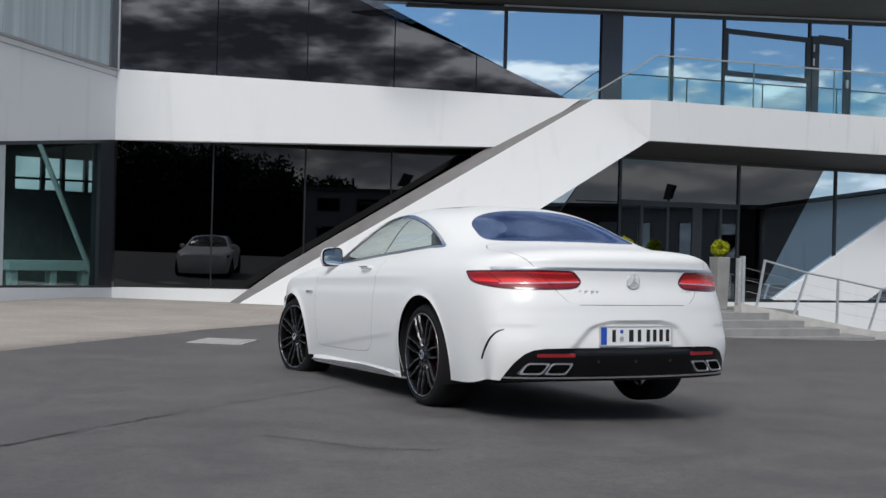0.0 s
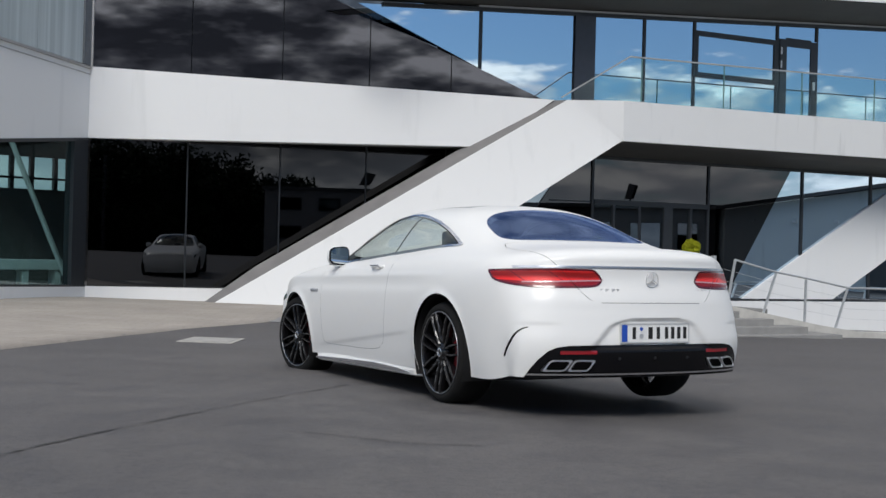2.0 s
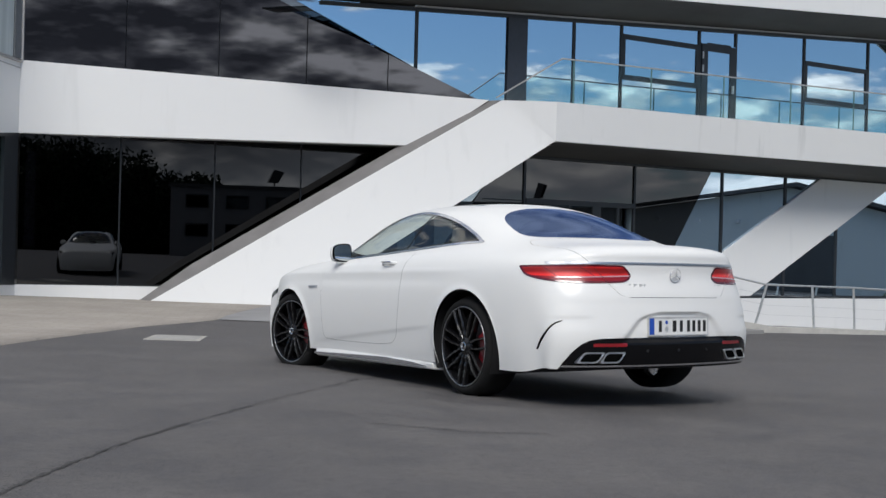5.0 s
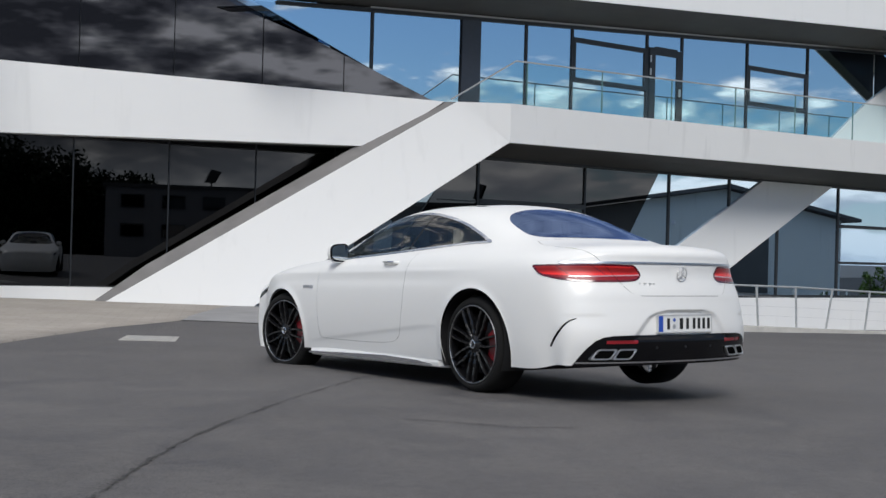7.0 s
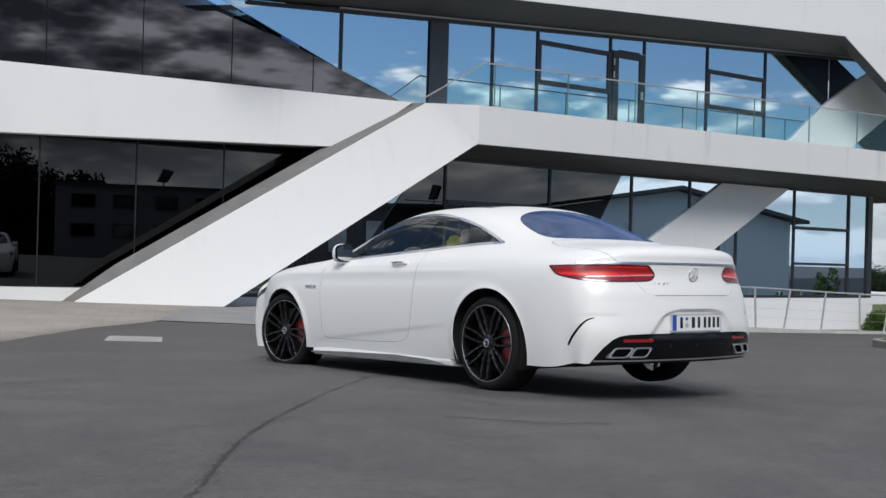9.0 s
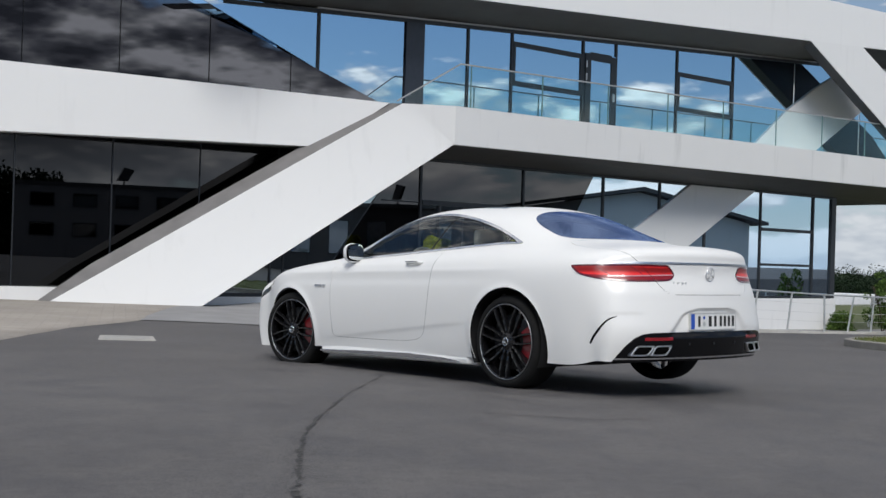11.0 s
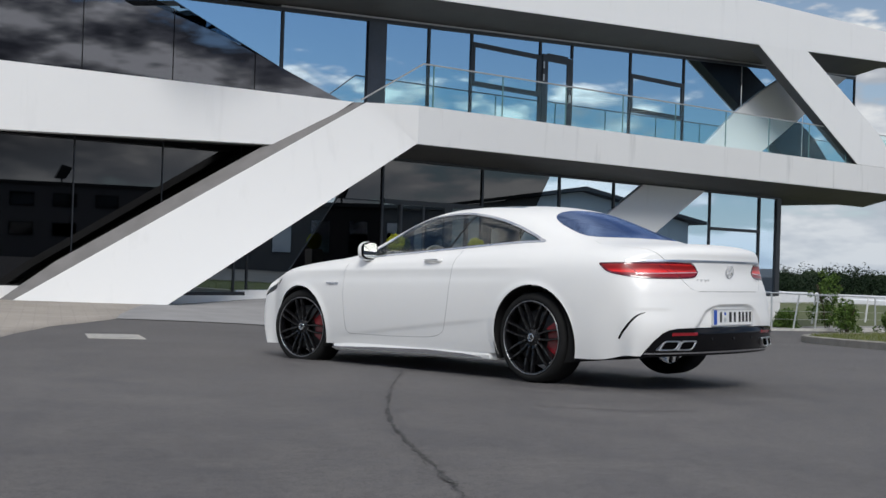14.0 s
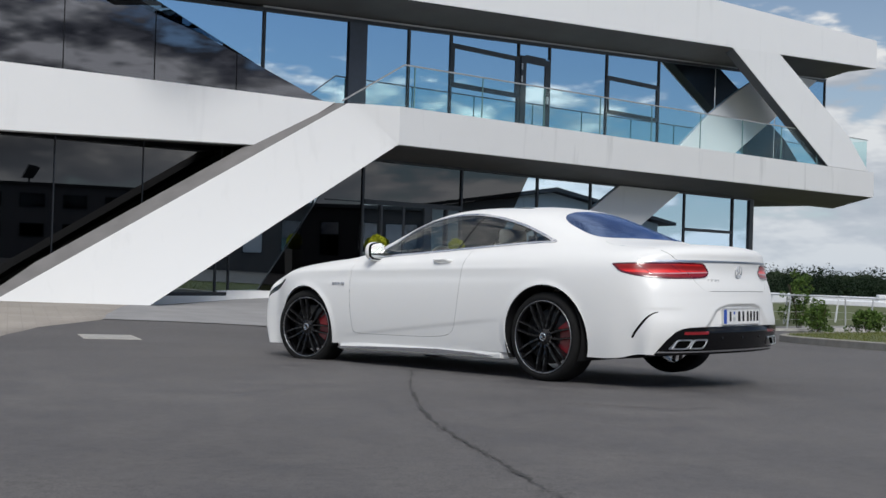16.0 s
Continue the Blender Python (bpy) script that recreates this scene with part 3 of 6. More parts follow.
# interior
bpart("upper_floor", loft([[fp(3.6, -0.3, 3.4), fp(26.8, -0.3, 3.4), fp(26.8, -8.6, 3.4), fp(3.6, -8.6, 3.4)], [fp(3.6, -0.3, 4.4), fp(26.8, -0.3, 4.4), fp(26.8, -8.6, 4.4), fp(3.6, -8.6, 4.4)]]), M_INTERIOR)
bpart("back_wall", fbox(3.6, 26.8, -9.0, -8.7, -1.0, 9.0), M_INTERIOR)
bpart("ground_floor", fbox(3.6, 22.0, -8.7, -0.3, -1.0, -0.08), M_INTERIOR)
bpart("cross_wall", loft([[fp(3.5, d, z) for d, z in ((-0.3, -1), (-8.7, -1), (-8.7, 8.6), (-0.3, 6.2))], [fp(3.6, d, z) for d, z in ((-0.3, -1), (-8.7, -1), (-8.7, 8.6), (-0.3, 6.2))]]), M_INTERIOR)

# west wing: band and dark glazing on its own line
WA, WB = Vector((-7.15, 24.70, 0)), Vector((2.70, 25.64, 0))
WD = (WB - WA).normalized()
WN = Vector((WD.y, -WD.x, 0))


def wp(u, d, z):
    p = WA + WD * u + WN * d
    return (p.x, p.y, z)


def wprism(pts, d0, d1):
    return loft([[wp(u, d0, z) for u, z in pts], [wp(u, d1, z) for u, z in pts]])


bpart("wall_band", wprism([(0, 3.25), (8.6, 3.375), (10.2, 4.50), (0, 4.78)], 0.0, -0.35), M_WHITE, "white rendered wall band")
TL = radians(15.0)
LA, LD, LN = Vector((-7.15, 24.80, 0)), Vector((math.cos(TL), math.sin(TL), 0)), Vector((math.sin(TL), -math.cos(TL), 0))


def lprism(pts, d0, d1):
    return loft([[tuple(LA + LD * u + LN * d)[:2] + (z,) for u, z in pts] for d in (d0, d1)])


edges = [0.0, 2.08, 4.13, 6.12, 8.05, 8.9]
for a, b in zip(edges, edges[1:]):
    bpart("pane", lprism([(a + 0.02, 0.06), (b - 0.02, 0.06), (b - 0.02, 3.46), (a + 0.02, 3.46)], 0.0, -0.02), M_GLASS_DARK)
    bpart("mullion", lprism([(b - 0.012, 0.06), (b + 0.012, 0.06), (b + 0.012, 3.46), (b - 0.012, 3.46)], 0.02, -0.1), M_FRAME)
bpart("band_soffit", loft([[wp(0.02, -0.02, 3.262), wp(8.2, -0.02, 3.38), wp(8.4, -2.0, 3.44), wp(0.0, -0.4, 3.262)], [wp(0.02, -0.02, 3.34), wp(8.2, -0.02, 3.46), wp(8.4, -2.0, 3.5), wp(0.0, -0.4, 3.34)]]), M_SOFFIT)
bpart("plinth_top", loft([[wp(0.0, -0.02, 0.03), wp(9.0, -0.02, 0.03), wp(9.0, -2.2, 0.03), wp(0.0, -0.5, 0.03)], [wp(0.0, -0.02, 0.055), wp(9.0, -0.02, 0.055), wp(9.0, -2.2, 0.055), wp(0.0, -0.5, 0.055)]]), M_FRAME)
bpart("plinth", wprism([(0, -0.9), (9.0, -0.9), (9.0, 0.06), (0, 0.06)], 0.02, -0.3), M_WHITE)
# upper dark glazing with its raked end
def rake(u):
    return 4.50 + (9.95 - u) * 0.424
for a, b in ((0.05, 2.13), (2.13, 4.09), (4.09, 6.0), (6.0, 7.83), (7.83, 9.93)):
    zb0, zb1 = 4.78 - 0.0285 * a, 4.78 - 0.0285 * b
    t0, t1 = min(8.9, rake(a)), min(8.9, rake(b))
    bpart("pane", wprism([(a + 0.012, zb0), (b - 0.012, zb1), (b - 0.012, max(t1, zb1 + 0.01)), (a + 0.01, t0)], -0.02, -0.04), M_GLASS_SMOKE)
bpart("pane", wprism([(2.5, rake(2.5) + 0.01), (7.5, rake(7.5) + 0.01), (7.5, 7.0), (2.5, 8.3)], -0.05, -0.07), M_GLASS_BLUE)
bpart("back_panel", wprism([(0.0, 4.5), (9.9, 4.4), (9.9, 4.52), (0.0, 8.7)], -0.09, -0.12), M_FRAME)
bpart("corner_trim", wprism([(-0.02, 4.78), (0.06, 4.78), (0.06, 9.0), (-0.02, 9.0)], 0.03, -0.1), M_TRIM)

# west side wall, running towards the forecourt
XA, XD, XN = Vector((-7.15, 24.70, 0)), Vector((-0.8, -0.6, 0)), Vector((0.6, -0.8, 0))


def xp(u, d, z):
    p = XA + XD * u + XN * d
    return (p.x, p.y, z)


def xprism(pts, d0, d1):
    return loft([[xp(u, d0, z) for u, z in pts], [xp(u, d1, z) for u, z in pts]])


YD, YN = Vector((-0.2425, -0.9701, 0)), Vector((0.9701, -0.2425, 0))


def yprism(pts, d0, d1):
    """A slab on the east-facing side wall: outline (u, z) along it towards the forecourt."""
    return loft([[tuple(XA + YD * u + YN * d)[:2] + (z,) for u, z in pts] for d in (d0, d1)])


bpart("side_wall", yprism([(0, 3.25), (6.0, 2.61), (6.0, 4.75), (0, 4.72)], 0.0, -0.3), M_WHITE, "white rendered side wall turned from the sun")
for a, b in ((0.32, 2.05), (2.06, 4.0), (4.01, 6.0)):
    bpart("frosted_pane", yprism([(a, 4.80), (b, 4.81), (b, 9.0), (a, 9.0)], 0.0, -0.03), M_FROST, "frosted glass with faint vertical ribs")
bpart("mullion", yprism([(0.02, 4.80), (0.30, 4.80), (0.30, 9.0), (0.02, 9.0)], 0.03, -0.15), M_FROSTPOST, "grey metal corner mullion")
bpart("sill_trim", yprism([(0, 4.722), (6.0, 4.752), (6.0, 4.80), (0, 4.775)], 0.05, -0.1), M_TRIM)
bpart("sill_bead", yprism([(0, 4.60), (6.0, 4.63), (6.0, 4.65), (0, 4.62)], 0.012, -0.05), M_TRIM)
for a, b in ((0.553, 3.83), (4.014, 6.0)):
    bpart("pane", yprism([(a, 0.09 + 0.026 * a), (b, 0.09 + 0.026 * b), (b, 3.20 - 0.107 * b), (a, 3.20 - 0.107 * a)], -0.08, -0.1), M_GLASS_CLEAR)
bpart("corner_post", yprism([(0, 0.06), (0.553, 0.075), (0.553, 3.19), (0, 3.25)], 0.0, -0.2), M_FRAME)
bpart("mullion", yprism([(3.83, 0.15), (4.014, 0.15), (4.014, 2.80), (3.83, 2.82)], 0.0, -0.15), M_PALE)
bpart("head_rail", yprism([(0, 3.18), (6.0, 2.54), (6.0, 2.61), (0, 3.25)], 0.02, -0.2), M_FRAME)
bpart("sill_rail", yprism([(0, 0.05), (6.0, 0.206), (6.0, 0.246), (0, 0.09)], 0.02, -0.2), M_FRAME)
bpart("plinth", yprism([(0, -0.9), (6.0, -0.9), (6.0, 0.204), (0, 0.048)], 0.02, -0.3), M_WHITE)

# the stair flank rising to the balcony
RA, RB, RC, RD = Vector((-4.64, 24.02, -0.42)), Vector((-1.60, 23.80, -0.45)), Vector((4.54, 25.50, 3.60)), Vector((3.27, 25.52, 4.49))
back = Vector((-0.05, 0.30, 0.0))


def flank_sheet(n):
    """Ruled flank from its foot to the balcony front, bending gently at the head."""
    edges_ = [(RA.lerp(RD, j / n), RB.lerp(RC, j / n)) for j in range(n + 1)]
    hi, lo = Vector(fp(4.31, 1.5, 4.506)), Vector(fp(4.31, 1.5, 3.60))
    edges_ += [(RD.lerp(hi, k / 4), RC.lerp(lo, k / 4) + Vector((0.0012, 0.0005, 0.0)) * k) for k in (1, 2, 3, 4)]
    m = 9
    verts, faces = [], []
    for u, v in edges_:
        verts += [u.lerp(v, i / (m - 1)) for i in range(m)]
    for j in range(len(edges_) - 1):
        for i in range(m - 1):
            faces.append((j * m + i, j * m + i + 1, (j + 1) * m + i + 1, (j + 1) * m + i))
    o = len(verts)
    for u, v in edges_:
        verts += [u + back, v + back]
    for j in range(len(edges_) - 1):
        a, b = o + 2 * j, o + 2 * j + 2
        faces.append((a, b, b + 1, a + 1))
    return verts, faces


raw("stair_flank", *flank_sheet(24), M_FLANK, house, "white sloping stair flank", smooth=True)
c0, c1 = RA + Vector((0.02, 0.0, 0.0)), RD
o0, o1 = Vector((-0.18, 0.30, 0.02)), Vector((-0.47, 0.40, 0.02))
bpart("stair_coping", loft([[c0 + back * 0.1, c0.lerp(c1, 0.2) + back * 0.1, c1 + back * 0.1, c1 + o1, c0.lerp(c1, 0.2) + o1, c0 + o0],
                            [p - Vector((0, 0, 0.12)) + back for p in (c0, c0.lerp(c1, 0.2), c1, c1 + o1, c0.lerp(c1, 0.2) + o1, c0 + o0)]]), M_COPING, "grey concrete stair coping")
bpart("stair_back", loft([[c0 + o0 - Vector((0, 0, 0.1)), c1 + o1 - Vector((0, 0, 0.1)), RC + o1 * 0.8, RB + o0], [p + Vector((0.1, -0.1, 0)) for p in (c0 + o0 - Vector((0, 0, 0.1)), c1 + o1 - Vector((0, 0, 0.1)), RC + o1 * 0.8, RB + o0)]]), M_WHITE)
bpart("stair_soffit", loft([[RB + back, RC + back, RC + back + Vector((0, 1.2, 0)), RB + back + Vector((0, 1.2, 0))], [p + Vector((-0.15, 0, 0.2)) for p in (RB + back, RC + back, RC + back + Vector((0, 1.2, 0)), RB + back + Vector((0, 1.2, 0)))]]), M_WHITE)

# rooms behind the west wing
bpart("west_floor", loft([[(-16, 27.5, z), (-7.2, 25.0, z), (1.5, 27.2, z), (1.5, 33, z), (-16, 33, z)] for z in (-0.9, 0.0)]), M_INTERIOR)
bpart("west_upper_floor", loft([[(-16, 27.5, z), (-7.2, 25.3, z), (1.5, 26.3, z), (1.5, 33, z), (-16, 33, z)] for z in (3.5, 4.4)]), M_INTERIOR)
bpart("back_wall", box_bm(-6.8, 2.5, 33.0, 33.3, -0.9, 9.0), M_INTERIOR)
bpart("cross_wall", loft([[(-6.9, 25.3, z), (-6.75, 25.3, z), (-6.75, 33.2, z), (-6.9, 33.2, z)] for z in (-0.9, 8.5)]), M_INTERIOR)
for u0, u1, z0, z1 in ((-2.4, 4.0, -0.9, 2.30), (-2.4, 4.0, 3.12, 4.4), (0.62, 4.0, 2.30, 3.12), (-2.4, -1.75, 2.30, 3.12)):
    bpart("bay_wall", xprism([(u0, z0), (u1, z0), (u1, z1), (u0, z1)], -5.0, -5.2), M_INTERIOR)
for u0 in (-1.15, -0.55, -0.05):
    bpart("bay_mullion", xprism([(u0 - 0.05, 2.30), (u0 + 0.05, 2.30), (u0 + 0.05, 3.12), (u0 - 0.05, 3.12)], -4.95, -5.1), M_FRAME)
bpart("bay_transom", xprism([(-1.75, 2.55), (0.62, 2.55), (0.62, 2.60), (-1.75, 2.60)], -4.95, -5.1), M_FRAME)
bpart("brace", tube_bm([xp(1.42, -0.7, 3.18), xp(0.10, -0.7, 0.10)], 0.055, 10), M_PALE, "pale steel diagonal brace")
bpart("brace_post", tube_bm([xp(0.02, -0.7, 0.0), xp(0.02, -0.7, 3.5)], 0.065, 10), M_PALE)
bench = holder("bench", "long white bench standing inside the glazed bay", "bench")
part("seat_top", softened(xprism([(0.14, 0.38), (1.95, 0.38), (1.95, 0.60), (0.14, 0.60)], -0.75, -1.25), 0.01), M_PALE, bench)
for u0 in (0.22, 0.92, 1.75):
    part("leg", xprism([(u0, 0.0), (u0 + 0.13, 0.0), (u0 + 0.13, 0.38), (u0, 0.38)], -0.8, -1.2), M_PALE, bench)

# ---------------- site: balustrade, stairs, rails, planting, surroundings ----------------
def rail_z(s):
    return 5.54 + 0.0155 * (s - 4.5)


bal = holder("glass_balustrade", "frameless clear glass balustrade with a pale metal cap rail", "balustrade")
joints = [4.55, 4.86, 7.18, 9.54, 11.9, 14.3, 16.82, 19.2, 21.6, 24.0, 25.8, 27.7]
for a, b in zip(joints, joints[1:]):
    part("pane", prism([(a + 0.01, bal_hi(a) + 0.004), (b - 0.01, bal_hi(b) + 0.004), (b - 0.01, rail_z(b)), (a + 0.01, rail_z(a))], 1.37, 1.355), M_RAILGLASS, bal)
part("pane", loft([[fp(3.04, 1.0 + e, 4.53), fp(4.54, 1.355 + e, 4.51), fp(4.54, 1.355 + e, rail_z(4.54))] for e in (0.0, 0.012)]), M_RAILGLASS, bal)
part("cap_rail", loft([[fp(s, dd + d, z) for d, z in ((-0.022, zz), (0.022, zz), (0.022, zz + 0.03), (-0.022, zz + 0.03))] for s, dd, zz in ((2.98, 1.0, 4.52), (4.53, 1.362, 5.525), (27.7, 1.362, rail_z(27.7)))]), M_TRIM, bal)
part("pane", loft([[fp(27.7, d, z) for d, z in ((1.35, 4.72), (-1.5, 4.72), (-1.5, 5.85), (1.35, 5.87))], [fp(27.715, d, z) for d, z in ((1.35, 4.72), (-1.5, 4.72), (-1.5, 5.85), (1.35, 5.87))]]), M_RAILGLASS, bal)
for s in joints[1:-1]:
    part("clamp", fbox(s - 0.012, s + 0.012, 1.35, 1.376, bal_hi(s), rail_z(s)), M_RAILEDGE, bal)

for ob in bal.children:
    if ob.name.startswith("pane"):
        ob.visible_shadow = False

# sloping concrete apron between the forecourt and the plinth
av, af = [], []
for i in range(15):
    u = i / 14
    fx = lerp(-2.60, 3.4, u)
    f_ = Vector((fx, 18.95 - 0.165 * (fx + 2.6), 0))
    b_ = Vector(fp(lerp(-1.75, 3.35, u), 0.135, 0))
    zb = -0.296 + 0.0625 * (lerp(-1.75, 3.35, u) + 1.75)
    for k in range(9):
        q = f_.lerp(b_, k / 8)
        g_ = ground_z(q.x, q.y) + 0.024
        av.append((q.x, q.y, max(g_, lerp(ground_z(f_.x, f_.y) + 0.012, zb, k / 8)) if k else ground_z(q.x, q.y) + 0.012))
for i in range(14):
    for k in range(8):
        a = i * 9 + k
        af.append((a, a + 9, a + 10, a + 1))
tagged(raw("apron", av, af, M_APRON, smooth=True), "pale grey concrete apron rising to the plinth", "pavement", kind="structure")

# terrace, entrance steps, sloping flank wall with rail
terrace = part("terrace", loft([[fp(3.3, 0.13, -1.4), fp(8.2, 0.13, -1.4), fp(8.2, 1.9, -1.4), fp(3.3, 1.9, -1.4)], [fp(3.3, 0.13, -0.16), fp(8.2, 0.13, -0.16), fp(8.2, 1.9, -0.16), fp(3.3, 1.9, -0.16)]]), M_STONE)
tagged(terrace, "grey concrete entrance terrace", "terrace", kind="structure")
steps = holder("entrance_steps", "broad grey concrete entrance steps", "stairs")
for k in range(4):
    z1 = -0.19 - 0.16 * k
    part("step", softened(loft([[fp(3.6, 1.9 + 0.0, z1 - 0.5), fp(7.1 + 0.72 * k, 1.9, z1 - 0.5), fp(7.1 + 0.72 * k, 2.25 + 0.33 * k, z1 - 0.5), fp(3.6, 2.25 + 0.33 * k, z1 - 0.5)], [fp(3.6, 1.9, z1), fp(7.1 + 0.72 * k, 1.9, z1), fp(7.1 + 0.72 * k, 2.25 + 0.33 * k, z1), fp(3.6, 2.25 + 0.33 * k, z1)]]), 0.008), M_STONE, steps)


def cope_z(s):
    return float(np.interp(s, [6.35, 9.5, 10.8, 13.0, 18.7, 32.0], [0.02, -0.52, -0.70, -0.76, -1.0, -1.18]))


ss = [6.35, 7.5, 8.5, 9.5, 10.8, 13.0, 16.0, 18.7, 22.0, 26.0, 32.0]
tagged(part("flank_wall", loft([[fp(s, 1.95, cope_z(s) - 1.2), fp(s, 1.95, cope_z(s)), fp(s, 2.22, cope_z(s)), fp(s, 2.22, cope_z(s) - 1.2)] for s in ss]), M_KERBPALE), "pale concrete ramp edging beside the steps", "wall", kind="structure")
tagged(part("ramp", loft([[fp(s, 0.12, cope_z(s) - 1.2), fp(s, 0.12, cope_z(s) - 0.06), fp(s, 1.95, cope_z(s) - 0.06), fp(s, 1.95, cope_z(s) - 1.2)] for s in ss[2:]]), M_STONE), "grey concrete access ramp along the facade", "ramp", kind="structure")


def hand_z(s):
    return float(np.interp(s, [6.45, 7.07, 8.28, 9.18, 10.49, 13.65, 18.65, 24.0, 32.0], [1.12, 0.985, 0.72, 0.59, 0.375, 0.32, 0.14, 0.02, -0.15]))


rail = holder("handrail", "galvanised steel handrail with leaning posts and wires", "handrail")
part("rail", tube_bm([fp(s, 2.08, hand_z(s)) for s in (7.05, 7.6, 8.28, 9.18, 10.49, 12.0, 13.65, 16.0, 18.65, 21.0, 24.0, 32.0)], 0.024, 8), M_STEEL, rail)
lean_posts = [(7.07, 6.87), (8.28, 7.92), (9.18, 9.17), (10.49, 10.13), (12.1, 12.2), (13.65, 13.72), (15.2, 14.95), (16.85, 16.65), (18.5, 18.55), (20.1, 19.8), (21.26, 21.1), (22.79, 22.9), (25.0, 25.06), (27.1, 26.9), (29.2, 29.2)]
for a, b in lean_posts:
    za, zb = hand_z(a), cope_z(b)
    part("post", loft([[fp(b + u, 2.08 + v, zb) for u, v in ((-0.032, -0.012), (0.032, -0.012), (0.032, 0.012), (-0.032, 0.012))], [fp(a + u, 2.08 + v, za) for u, v in ((-0.032, -0.012), (0.032, -0.012), (0.032, 0.012), (-0.032, 0.012))]]), M_STEEL, rail)
for f in (0.27, 0.5, 0.74):
    part("wire", tube_bm([fp(s, 2.08, lerp(cope_z(s), hand_z(s), f)) for s in (6.5, 7.2, 8.3, 9.2, 10.5, 13.0, 16.0, 18.7, 24.0, 32.0)], 0.004, 5), M_STEEL, rail)
for u in (0.0, 0.10):
    part("end_post", softened(fbox(6.33 + u, 6.41 + u, 2.0, 2.12, 0.0, 1.02 + 0.05 * (u > 0)), 0.006), M_STEEL, rail)
# white sticks planted behind the rail
for s in (22.5, 26.1):
    stick = part("marker_post", loft([[fp(s - 0.12 + u, 1.2 + v, -0.95) for u, v in ((-0.03, -0.02), (0.03, -0.02), (0.03, 0.02), (-0.03, 0.02))], [fp(s + 0.08 + u, 1.2 + v, 0.02) for u, v in ((-0.03, -0.02), (0.03, -0.02), (0.03, 0.02), (-0.03, 0.02))]]), M_LORRY)
    tagged(stick, "white leaning marker post behind the handrail", "marker post", "marker posts")


# clumped foliage: many small leaf cards, bent and turned at random
def leaf_cloud(rng, places, size, per, spread, squash=1.0):
    C = np.repeat(np.array(places, float), per, axis=0)
    n = len(C)
    unit = lambda q: q / np.linalg.norm(q, axis=1, keepdims=True)
    d = unit(rng.normal(size=(n, 3)))
    p = C + d * (spread * rng.uniform(0.55, 1.0, (n, 1))) * np.array([1, 1, squash])
    u = unit(rng.normal(size=(n, 3)))
    w = unit(np.cross(u, rng.normal(size=(n, 3))))
    s = size * rng.uniform(0.6, 1.3, (n, 1))
    q = np.stack([p - u * s, p + w * s * 0.45 + d * s * 0.15, p + u * s, p - w * s * 0.45 + d * s * 0.15], 1).reshape(-1, 3)
    return [tuple(r) for r in q.tolist()], [(4 * i, 4 * i + 1, 4 * i + 2, 4 * i + 3) for i in range(n)]


def shrub(name, label, cat, x, y, w, h, seed, mat=None, n=60):
    rng = np.random.default_rng(seed)
    z = ground_z(x, y) - 0.03
    sh = holder(name, label, cat, at=(x, y, z))
    for k in range(5):
        a = rng.uniform(0, 6.28)
        part("stem", tube_bm([(0.05 * math.cos(a), 0.05 * math.sin(a), 0.0), (0.12 * w * math.cos(a), 0.12 * w * math.sin(a), h * 0.4), (0.33 * w * math.cos(a), 0.33 * w * math.sin(a), h * 0.8)], 0.015, 5), M_BARK, sh)
    pl = []
    for _ in range(n):
        a, r, t = rng.uniform(0, 6.28), math.sqrt(rng.uniform(0, 1)), rng.uniform(0.1, 1)
        rr = 0.5 * w * r * math.sqrt(max(0.05, 1 - (t * 0.9) ** 2)) * rng.uniform(0.7, 1.15)
        pl.append((rr * math.cos(a), rr * math.sin(a), h * t * rng.uniform(0.85, 1.05)))
    raw("foliage", *leaf_cloud(rng, pl, 0.05, 40, 0.13), mat or M_LEAF, sh)
    return sh


def polar(az, dist):
    """A place seen from the end of the walk, by bearing and distance."""
    return (-4.0 + dist * math.sin(radians(az)), -0.2 + dist * math.cos(radians(az)))


for az, dist, w, h, sd in ((38.2, 41, 1.35, 2.0, 1), (39.1, 39.5, 0.8, 1.0, 2), (36.3, 41, 0.9, 0.72, 3), (41.3, 40, 1.3, 0.75, 4), (43.5, 41, 1.4, 0.8, 5), (35.2, 43, 1.1, 0.6, 6)):
    bx, by = polar(az, dist)
    tagged(shrub("shrub", "loose green shrub growing behind the railing", "shrub", bx, by, w, h, sd), group="shrubs behind the railing")

# topiary in a tall planter by the entrance
planter = holder("planter", "tall grey planter with a clipped yellow-green ball", "planter", group="planters by the entrance", at=fp(6.15, 1.65, -0.16))
planter.rotation_euler = (0, 0, TH)
part("pot", softened(loft([[(-0.14, -0.14, 0), (0.14, -0.14, 0), (0.14, 0.14, 0), (-0.14, 0.14, 0)], [(-0.17, -0.17, 1.2), (0.17, -0.17, 1.2), (0.17, 0.17, 1.2), (-0.17, 0.17, 1.2)]]), 0.012), M_STONE, planter)
rng = np.random.default_rng(9)
pts = []
for _ in range(130):
    d = rng.normal(size=3); d /= np.linalg.norm(d)
    pts.append(tuple(np.array([0, 0, 1.40]) + d * 0.165 * rng.uniform(0.7, 1.0)))
raw("topiary_ball", *leaf_cloud(rng, pts, 0.028, 30, 0.06), M_TOPIARY, planter, "clipped yellow-green foliage")
copy_thing(planter, pose(*fp(3.62, 1.65, -0.16), 0, 0, 22.2))

